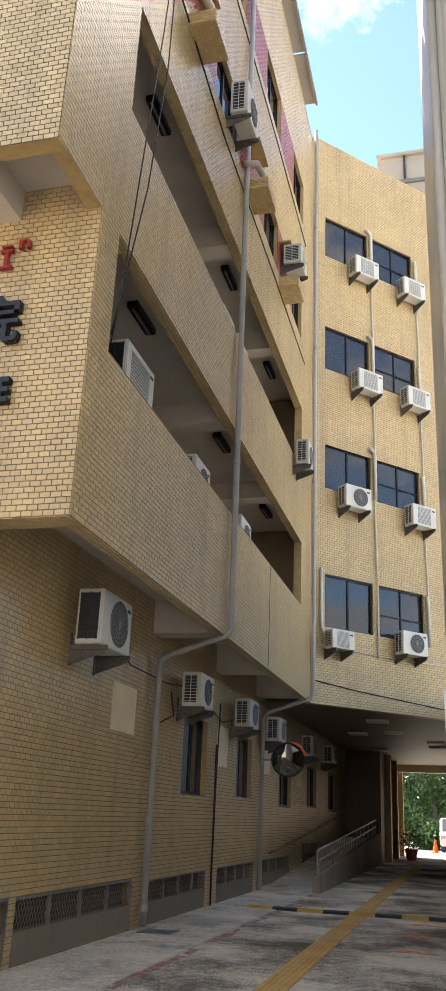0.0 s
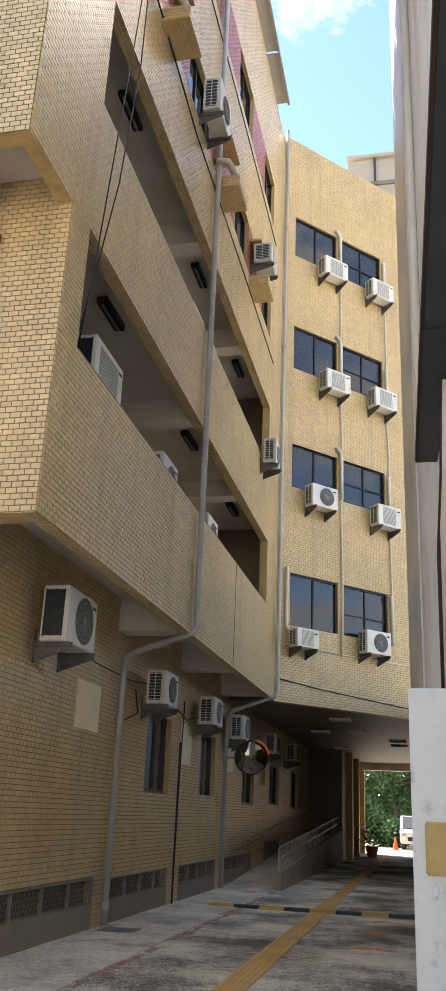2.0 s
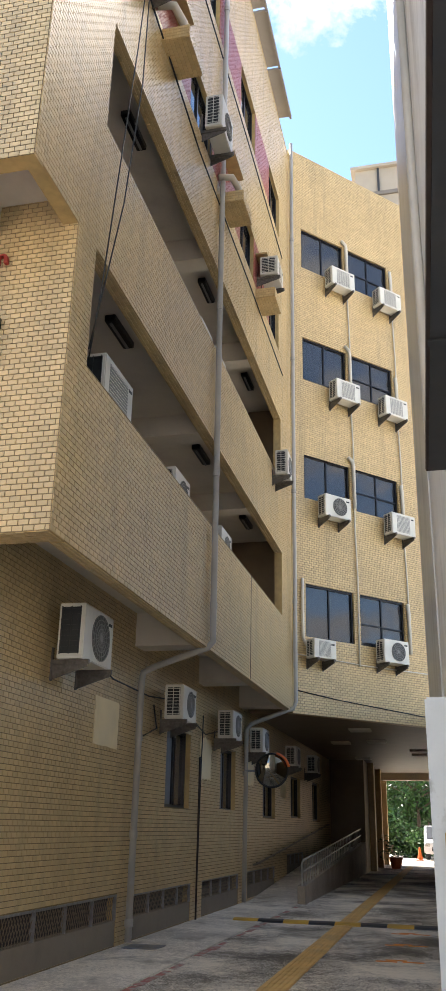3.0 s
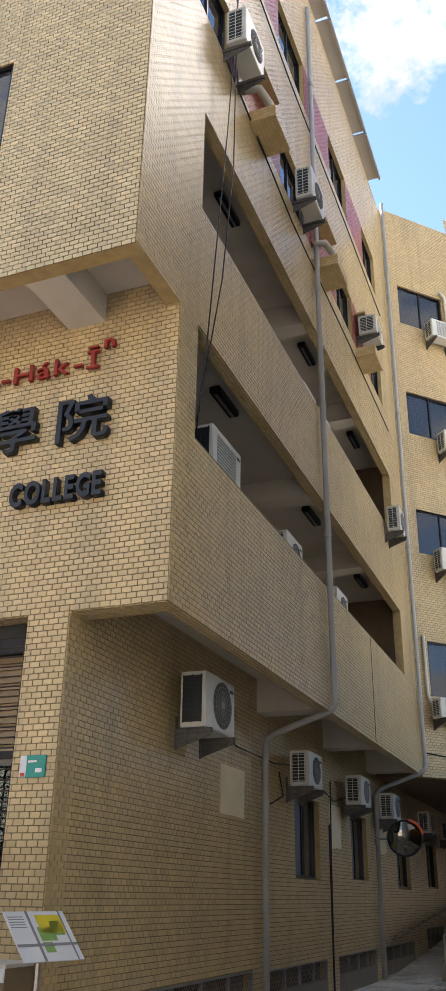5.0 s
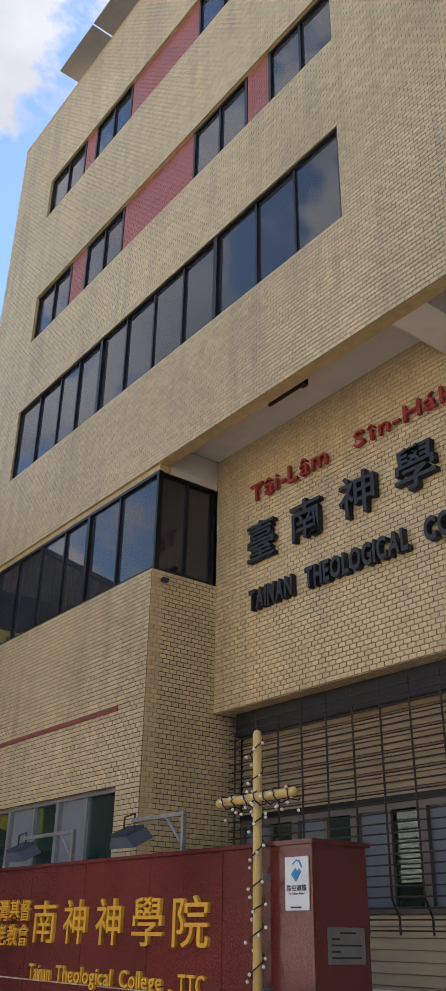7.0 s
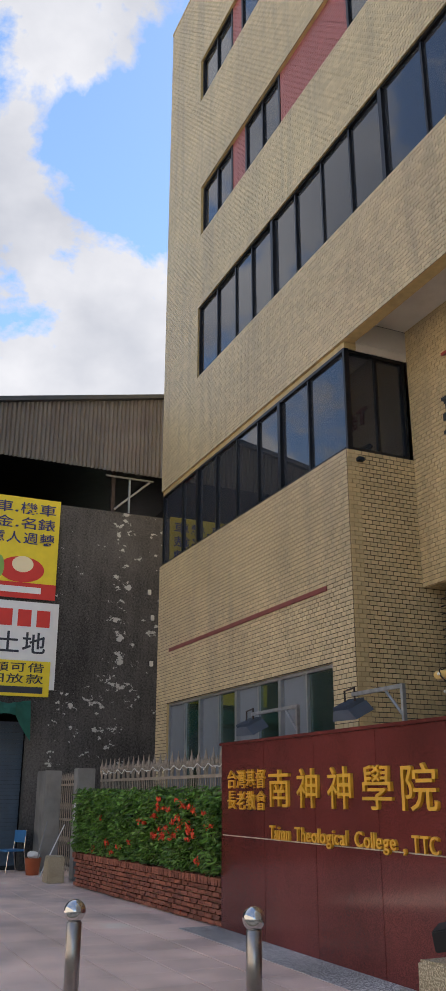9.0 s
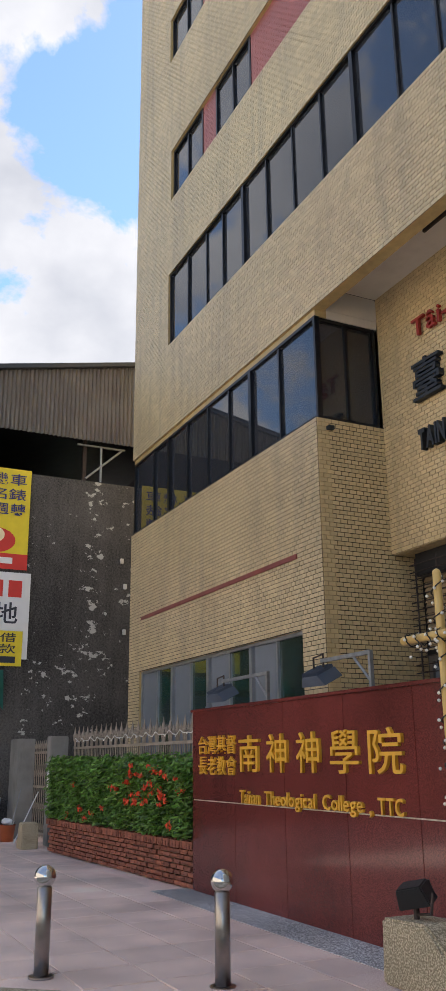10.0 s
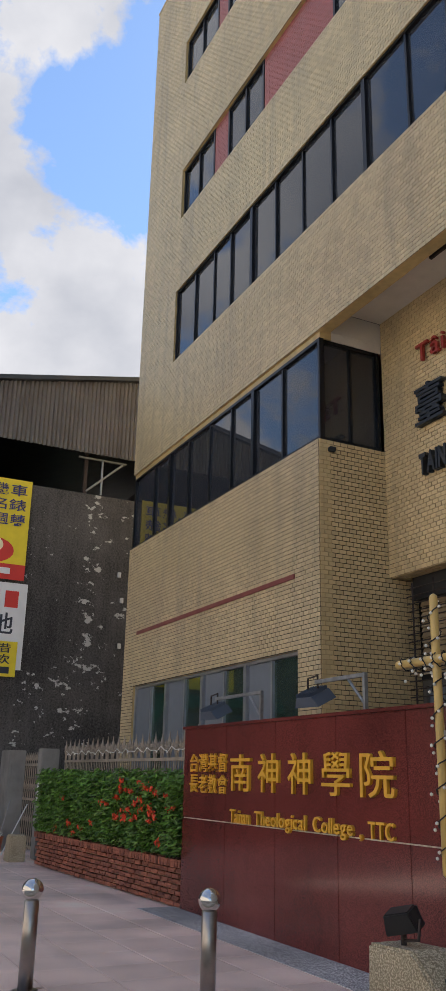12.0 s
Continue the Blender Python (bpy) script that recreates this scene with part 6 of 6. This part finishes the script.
for k, (y, z, w, h) in enumerate(((12.24, 3.0, 0.95, 0.66), (17.9, 2.9, 0.85, 0.8), (22.3, 2.9, 0.7, 0.6), (26.9, 2.8, 0.9, 0.7))):
    R3 = random.Random(k)
    pts = []
    for q in range(28):
        a = q / 28 * 4
        e, f = int(a), a % 1
        p = [(-1 + 2 * f, 1), (1, 1 - 2 * f), (1 - 2 * f, -1), (-1, -1 + 2 * f)][e]
        j = 0.02 if k == 0 else 0.09
        pts.append((y + p[0] * w / 2 * (1 + R3.uniform(-j, j)), z + p[1] * h / 2 * (1 + R3.uniform(-j, j))))
    bm = bmesh.new()
    prism(bm, pts, -5.0, -4.985, "x")
    tagged(part("cream_patch", bm, CREAM, None, ""), "cream painted mortar patch on the tiles", "patch")
mirror = thing("traffic_mirror", "round convex traffic mirror with orange hood", "mirror", (-4.3, 21.4, 2.85))
bm = bmesh.new()
prof = [(max(0.001, 0.02 * k), 0.10 - 0.10 * (k / 18) ** 2) for k in range(0, 19)]
lathe(bm, prof[::-1], (0, 0, 0), 32, False)
m = Matrix.Translation((-4.2, 20.9, 2.86)) @ pose(0, 0, 0, 100, 0, 18)
for v in bm.verts:
    v.co = m @ v.co
part("glass", bm, MIRROR, mirror, smooth=True)
bm = bmesh.new()
tube(bm, [m @ Vector((0.375 * math.cos(a), 0.375 * math.sin(a), 0)) for a in np.linspace(0, 2 * math.pi, 33)], 0.02, 8, False)
part("rim", bm, BLACK, mirror)
bm = bmesh.new()
tube(bm, [m @ Vector((0.40 * math.cos(a), 0.40 * math.sin(a), 0.05)) for a in np.linspace(0.25, 1.35, 14)], 0.03, 8)
part("hood", bm, ORANGE, mirror, "faded orange hood")
bm = bmesh.new()
tube(bm, [(-4.2, 20.93, 2.86), (-4.25, 21.1, 2.86), (-4.86, 21.1, 2.86)], 0.025, 8)
part("arm", bm, STEEL, mirror)

# ---- ramp, handrails, bump and markings in the lane ----
ramp = thing("access_ramp", "concrete ramp with a low side wall", "ramp", (-4.3, 29, 0))
bm = bmesh.new()
prism(bm, [(22.1, 0.0), (37.9, 0.0), (37.9, 0.95), (36.5, 0.95)], -4.98, -3.78, "x")
part("slope", bm, CONCRETE, ramp)
bm = bmesh.new()
prism(bm, [(21.85, 0), (37.9, 0), (37.9, 1.15), (36.9, 1.12), (21.85, 0.38)], -3.78, -3.6, "x")
part("side_wall", bm, RAMP_STONE, ramp)
rail = thing("ramp_railing", "stainless tube railing along the ramp", "railing", (-3.69, 29, 0.4))
def ramp_top(y):
    return 0.38 + (y - 21.85) * (1.12 - 0.38) / (36.9 - 21.85)
for o in (0.28, 0.52):
    bm = bmesh.new()
    tube(bm, [(-3.69, 21.95, ramp_top(21.95) + o - 0.08), (-3.69, 22.1, ramp_top(22.1) + o), (-3.69, 36.7, ramp_top(36.7) + o)], 0.022, 8)
    part("rail", bm, RAIL_STEEL, rail)
for k in range(34):
    y = 22.0 + k * 0.44
    bm = bmesh.new()
    tube(bm, [(-3.69, y, ramp_top(y)), (-3.69, y, ramp_top(y) + 0.51)], 0.013 if k % 6 else 0.022, 6)
    part("baluster", bm, RAIL_STEEL, rail)
grab = thing("wall_handrail", "dark round handrail on wall brackets", "handrail", (-4.9, 27, 0.9))
bm = bmesh.new()
tube(bm, [(-4.95, 22.5, 0.78), (-4.88, 22.55, 0.79), (-4.88, 36.5, 1.78)], 0.025, 8)
part("rail", bm, HANDRAIL, grab)
for k in range(8):
    y = 23 + k * 1.9
    part("bracket", boxed(-5.0, -4.88, y, y + 0.03, 0.79 + (y - 22.5) * 0.0709 - 0.05, 0.79 + (y - 22.5) * 0.0709), HANDRAIL, grab)
bump = thing("speed_bump", "black and yellow rubber speed bump across the lane", "speed bump", (-2.4, 17.7, 0))
for k in range(8):
    x = -4.3 + k * 0.47
    bm = bmesh.new()
    prism(bm, [(17.5, 0.0), (17.85, 0.0), (17.8, 0.035), (17.73, 0.05), (17.62, 0.05), (17.55, 0.035)], x + 0.004, x + 0.466, "x")
    part("segment", bm, BLACK if k % 2 else BUMP_YELLOW, bump)
strip = thing("tactile_strip", "yellow ribbed guide strip along the lane", "guide strip", (-2.24, 20, 0), kind="structure")
part("base", boxed(-2.4, -2.08, 1.5, 46, 0.0, 0.008), YELLOW, strip)
bm = bmesh.new()
for k in range(5):
    x = -2.372 + k * 0.062
    y = 1.6
    while y < 30:
        box(bm, x, x + 0.034, y, y + 0.28, 0.008, 0.015)
        y += 0.3
tagged(part("rib", bm, YELLOW, strip), kind="stuff")
R4 = random.Random(8)
for k in range(26):
    y = 7.2 + k * 0.62
    if R4.random() < 0.75:
        tagged(finish("red_paint_line", boxed(-3.72 + R4.uniform(-0.02, 0.02), -3.62 + R4.uniform(-0.03, 0.02), y, y + R4.uniform(0.2, 0.6), 0.0, 0.004), RED_PAINT), "faded red painted kerb line", "road marking", "red line marks")
for y in (13.2, 15.0, 16.6):
    for dx, dy in ((0, 0), (0.12, 0.14), (0.35, 0.02)):
        tagged(finish("orange_mark", boxed(-1.35 + dx, -1.35 + dx + 0.28, y + dy, y + dy + 0.09, 0.0, 0.004), ORANGE_PAINT), "orange sprayed mark on the asphalt", "road marking", "orange marks")
cover = thing("drain_cover", "dark steel drain cover at the pipe foot", "drain cover", (-4.6, 13.2, 0))
part("plate", boxed(-4.85, -4.35, 13.0, 13.5, 0.01, 0.02), STEEL, cover)

# ---- gate post and fittings on the lane's other side ----
gp = thing("gate_pillar", "pale blue painted concrete gate pillar with flaking paint", "pillar", (0.0, 5.6, 0))
part("shaft", boxed(-0.37, 0.35, 5.5, 6.1, 0, 2.39, 0.012), POST_PAINT, gp)
meter = thing("bell_cover", "aged ochre plastic cover box screwed to the pillar", "box", (-0.22, 5.48, 1.5))
part("cover", boxed(-0.30, -0.115, 5.47, 5.5, 1.36, 1.64, 0.008), OCHRE, meter)
for x in (-0.285, -0.13):
    for z in (1.375, 1.625):
        bm = bmesh.new()
        bmesh.ops.create_icosphere(bm, subdivisions=1, radius=0.006, matrix=Matrix.Translation((x, 5.47, z)))
        part("screw", bm, STEEL, meter)
hook = thing("wall_hook", "small painted hook on the pillar", "hook", (-0.25, 5.49, 1.28))
bm = bmesh.new()
tube(bm, [(-0.25, 5.5, 1.3), (-0.25, 5.47, 1.29), (-0.25, 5.455, 1.26), (-0.25, 5.47, 1.24)], 0.011, 6)
part("bend", bm, POST_PAINT, hook)
def nb(u, z, d):
    return tuple(NB.at(u, z, d))
pipe("wall_pipe", "white rain pipe with a hopper on the neighbour wall", [nb(6.2, 13.5, 0.06), nb(6.2, 8, 0.06), nb(6.2, 5.6, 0.06)], 0.06, WHITE_PIPE)
hopper = thing("rain_hopper", "cream rain hopper at the head of the pipe", "hopper", nb(6.2, 13.5, 0.06))
bm = bmesh.new()
lathe(bm, [(0.07, -0.25), (0.1, -0.15), (0.17, 0.0), (0.18, 0.28), (0.16, 0.32)], nb(6.2, 13.6, 0.12), 14)
part("bowl", bm, WHITE_PIPE, hopper, smooth=True)
slot = thing("slot_window", "narrow dark window slot in the plaster wall", "window", nb(4.9, 11, 0))
part("pane", boxed(4.75, 5.15, 0.002, 0.02, 10.2, 12.2, m=NB.matrix()), AC_DARK, slot)
for k in range(3):
    pipe("loose_wire", "thin loose wire dangling on the plaster", [nb(6.9 + 0.2 * k + 0.12 * math.sin(i * 2.1 + k), 15.6 - i * 0.45 - k * 0.5, 0.05 + 0.03 * (i % 2)) for i in range(7)], 0.008, CABLE, "cable")
pipe("conduit", "rusty conduit bent along the neighbour wall", [nb(9.2, 4.9, 0.05), nb(8.9, 4.4, 0.05), nb(8.2, 3.9, 0.05), nb(8.0, 2.4, 0.05)], 0.025, IRON)
pipe("conduit", "cream conduit bent along the neighbour wall", [nb(9.6, 4.9, 0.05), nb(9.3, 4.2, 0.06), nb(8.9, 3.9, 0.06), nb(8.6, 2.4, 0.06)], 0.03, WHITE_PIPE)

# ---- beyond the passage: trees, van, plants ----
def tree(x, y, h, r, seed, leaves=2600):
    q = random.Random(seed)
    t = thing("tree", "leafy green tree with an uneven crown", "tree", (x, y, 0), "trees behind the passage")
    bm = bmesh.new()
    tube(bm, [(x, y, 0), (x + 0.1, y, h * 0.3), (x - 0.05, y + 0.1, h * 0.6), (x, y, h * 0.9)], [0.16, 0.12, 0.08, 0.02], 8)
    for k in range(7):
        a, z = q.uniform(0, 6.28), h * q.uniform(0.35, 0.7)
        tube(bm, [(x, y, z), (x + math.cos(a) * r * 0.5, y + math.sin(a) * r * 0.5, z + 0.6), (x + math.cos(a) * r * 0.85, y + math.sin(a) * r * 0.85, z + 1.0)], [0.06, 0.04, 0.01], 6)
    part("trunk", bm, BARK, t)
    vs, fs = [], []
    clumps = [(x + q.gauss(0, r * 0.5), y + q.gauss(0, r * 0.5), h * q.uniform(0.35, 1.0), q.uniform(0.4, 0.9)) for _ in range(22)]
    for k in range(leaves):
        cx, cy, cz, cr = q.choice(clumps)
        c = Vector((q.gauss(cx, cr * 0.5), q.gauss(cy, cr * 0.5), q.gauss(cz, cr * 0.4)))
        e = Euler((q.uniform(0, 6), q.uniform(0, 6), q.uniform(0, 6))).to_matrix()
        s = q.uniform(0.09, 0.18)
        b = len(vs)
        vs += [tuple(c + e @ Vector(p)) for p in ((-s * 0.5, 0, 0), (0, -s, 0), (s * 0.5, 0, 0), (0, s, 0))]
        fs.append((b, b + 1, b + 2, b + 3))
    me = bpy.data.meshes.new("crown")
    me.from_pydata(vs, [], fs)
    me.materials.append(TREE_LEAF)
    me.polygons.foreach_set("use_smooth", [False] * len(me.polygons))
    ob = new("crown", me)
    ob.parent, ob.matrix_parent_inverse = t, t.matrix_basis.inverted()
    tagged(ob, kind="stuff")


for k, (x, y, h, r) in enumerate(((-3.2, 66, 5.5, 1.8), (-1.0, 72, 6.5, 2.2), (1.5, 70, 6.0, 2.2), (-5.5, 74, 7.0, 2.4), (3.5, 76, 7.5, 2.4), (-2.2, 80, 8.0, 2.6), (0.5, 82, 8.0, 2.6), (-4.5, 62, 3.0, 1.3), (-2.6, 61, 1.3, 0.8), (-2.4, 64, 7.5, 2.6), (0.2, 66, 7.0, 2.6), (-4.4, 68, 8.0, 2.8), (2.6, 67, 7.5, 2.6), (-1.2, 76, 9.5, 3.2))):
    tree(x, y, h, r, k, 3600)
slab("boundary_wall", -14, 12, 86, 86.4, 0, 5.0, DARK_CONCRETE, "grey boundary wall behind the trees", "wall")
van = thing("van", "white van parked beyond the passage", "van", (-0.9, 58.40, 0))
bm = bmesh.new()
prism(bm, [(56.40, 0.35), (60.60, 0.35), (60.70, 1.0), (60.50, 1.85), (58.00, 1.9), (57.00, 1.15), (56.35, 0.95)], -1.85, -0.15, "x")
bmesh.ops.bevel(bm, geom=bm.edges[:], offset=0.06, segments=2, affect="EDGES")
part("body", bm, WHITE, van)
bm = bmesh.new()
prism(bm, [(57.00, 1.17), (57.95, 1.84), (57.90, 1.86), (56.95, 1.2)], -1.7, -0.3, "x")
part("windscreen", bm, AC_DARK, van)
for x in (-1.8, -0.45):
    for y in (57.20, 59.80):
        bm = bmesh.new()
        lathe(bm, [(0.1, -0.1), (0.33, -0.1), (0.33, 0.1), (0.1, 0.1)], (0, 0, 0), 18)
        for v in bm.verts:
            v.co = pose(x + 0.12, y, 0.33, 0, 90, 0) @ v.co
        part("wheel", bm, BLACK, van)
    part("headlight", boxed(x + 0.02, x + 0.3, 56.33, 56.39, 0.75, 0.92, 0.02), CHROME, van)
part("grille", boxed(-1.4, -0.6, 56.34, 56.38, 0.5, 0.72), BLACK, van)
pot = thing("potted_plant", "leafy plant in a terracotta pot", "plant", (-2.75, 43.4, 0))
bm = bmesh.new()
lathe(bm, [(0.2, 0), (0.3, 0.45), (0.33, 0.46), (0.28, 0.46)], (-2.75, 43.4, 0), 16)
part("pot", bm, TERRACOTTA, pot)
bm = bmesh.new()
q = random.Random(3)
for k in range(260):
    c = Vector((-2.75 + q.gauss(0, 0.3), 43.4 + q.gauss(0, 0.3), 0.9 + q.gauss(0, 0.28)))
    e = Euler((q.uniform(0, 6), q.uniform(0, 6), q.uniform(0, 6))).to_matrix()
    bm.faces.new([bm.verts.new(c + e @ Vector(p)) for p in ((-0.03, 0, 0), (0, -0.09, 0), (0.03, 0, 0), (0, 0.09, 0))])
tagged(part("leaves", bm, TREE_LEAF, pot), kind="stuff")
cone = thing("traffic_cone", "orange traffic cone by the wall", "cone", (-2.1, 56, 0))
bm = bmesh.new()
lathe(bm, [(0.2, 0.03), (0.16, 0.06), (0.04, 0.7), (0.02, 0.71)], (-2.1, 56, 0), 14)
part("cone_body", bm, ORANGE, cone)
part("foot", boxed(-2.32, -1.88, 55.78, 56.22, 0, 0.03), ORANGE, cone)

# ---- pieces of the ground: pavers, kerb stones, planter bricks ----
def pieces(name, parent, mesh, places):
    for p in places:
        ob = new(name, mesh)
        ob.parent, ob.matrix_parent_inverse = parent, parent.matrix_basis.inverted()
        ob.matrix_basis = p


def piece_mesh(name, w, d, h, mat, bevel=0.004):
    bm = boxed(-w / 2, w / 2, -d / 2, d / 2, 0, h)
    top = [e for e in bm.edges if all(v.co.z > h - 1e-4 for v in e.verts)]
    bmesh.ops.bevel(bm, geom=top, offset=bevel, segments=1, affect="EDGES")
    me = bpy.data.meshes.new(name)
    bm.to_mesh(me)
    bm.free()
    me.materials.append(mat)
    return me


q = random.Random(12)
PW, PD = 0.60, 0.60
places = []
for i in range(24):
    for j in range(10):
        x, y = -19.3 + i * PW, -1.0 + j * PD + 0.0
        off = (Vector((x, y, 0)) - KERB_A).dot(kerb_out)
        if off < -0.5 and y < 4.8 and not (x > -11.5 and y > 4.4):
            places.append(pose(x, y, -0.012 + q.uniform(-0.0008, 0.0008), q.gauss(0, 0.05), q.gauss(0, 0.05), 0))
pieces("paver", pavement, piece_mesh("paver", PW - 0.011, PD - 0.011, 0.012, PAVER, 0.003), places)
kerb = thing("kerb", "beige stone kerb along the forecourt edge", "kerb", (-6.7, 2.7, 0), kind="structure")
ang = math.degrees(math.atan2(kerb_way.y, kerb_way.x))
pieces("kerb_stone", kerb, piece_mesh("kerb_stone", 0.795, 0.2, 0.16, ROUGH_GRANITE, 0.012), [pose(*(KERB_A + kerb_way * (0.4 + 0.8 * k) + kerb_out * -0.1 + Vector((0, 0, -0.155))), 0, 0, ang) for k in range(8)])

bang = math.degrees(math.atan2(pl_way.y, pl_way.x))
def rough_brick(w, d, h, seed):
    bm = boxed(-w / 2, w / 2, -d / 2, d / 2, 0, h)
    bmesh.ops.bevel(bm, geom=bm.edges[:], offset=0.007, segments=1, affect="EDGES")
    qq = random.Random(seed)
    for v in bm.verts:
        v.co += Vector((qq.uniform(-0.004, 0.004), qq.uniform(-0.008, 0.008), qq.uniform(-0.003, 0.003)))
    me = bpy.data.meshes.new("brick")
    bm.to_mesh(me)
    bm.free()
    me.materials.append(BRICK)
    return me
stretch = [rough_brick(0.205, 0.09, 0.052, s) for s in range(4)]
caps = [rough_brick(0.058, 0.2, 0.10, 10 + s) for s in range(3)]
for row in range(7):
    u = 0.1 - (0.11 if row % 2 else 0)
    while u < BL:
        if u > 0:
            p = BED.at(u, 0.005 + row * 0.066, -0.02 + q.uniform(-0.01, 0.012))
            pieces("brick", planter, stretch[q.randrange(4)], [pose(*p, 0, q.gauss(0, 0.5), bang + q.gauss(0, 1))])
        u += 0.22
u = 0.04
while u < BL:
    pieces("cap_brick", planter, caps[q.randrange(3)], [pose(*BED.at(u, 0.47, -0.04 + q.uniform(-0.008, 0.01)), 0, q.gauss(0, 1.5), bang)])
    u += 0.067


# ---- wall tiles, last ----
def lay_tiles():
    near = []
    for ob, pl, rects, holes, red in TILED:
        tiles = tile_rows(rects, holes)
        beige = [t for t in tiles if not any(r[0] < (t[0] + t[1]) / 2 < r[1] and r[2] < (t[2] + t[3]) / 2 < r[3] for r in red)]
        reds = [t for t in tiles if any(r[0] < (t[0] + t[1]) / 2 < r[1] and r[2] < (t[2] + t[3]) / 2 < r[3] for r in red)]
        if ob.name.startswith("wall_sign"):
            near = [t for t in beige if -5.5 < t[0] < -5.0 and 1.2 < t[2] < 4.9][:300]
            picked = set(near)
            beige = [t for t in beige if t not in picked]
            lay_single(near, pl, ob)
        if beige:
            tile_mesh("tiles", pl, beige, WORN_TILE if pl is FRONT else TILE, ob)
        if reds:
            tile_mesh("red_tiles", pl, reds, RED_TILE, ob)


def lay_single(tiles, pl, parent):
    """The tiles next to the lane's corner, each an object on a shared slab of its length."""
    slabs = {}
    rot = pl.matrix().to_3x3().to_4x4()
    for u0, u1, v0, v1 in tiles:
        key = (round(u1 - u0, 3), round(v1 - v0, 3))
        if key not in slabs:
            bm = boxed(-key[0] / 2, key[0] / 2, -0.004, PROUD, -key[1] / 2, key[1] / 2)
            bmesh.ops.recalc_face_normals(bm, faces=bm.faces)
            slabs[key] = bpy.data.meshes.new("tile")
            bm.to_mesh(slabs[key])
            bm.free()
            slabs[key].materials.append(TILE_SINGLE)
        ob = new("tile", slabs[key])
        ob.parent = parent
        ob.matrix_basis = Matrix.Translation(pl.at((u0 + u1) / 2, (v0 + v1) / 2)) @ rot @ pose(0, 0, 0, rng.normal(0, 0.8), 0, rng.normal(0, 0.5))


TILE_SINGLE = material("glazed_tile_single", (0.60, 0.452, 0.238), chance=0.09, **TILE_LOOK)
lay_tiles()
underside(college, -9.85, -3.9, 6.37, 6.55, 7.93)
underside(college, -9.85, -3.9, 7.51, 7.85, 4.31)
underside(college, -4.05, -3.89, 7.9, 21.9, 4.31, "y")
underside(college, -4.05, -3.89, 8.05, 20.48, 7.98, "y")
underside(college, -4.05, -3.89, 8.07, 20.33, 11.55, "y")
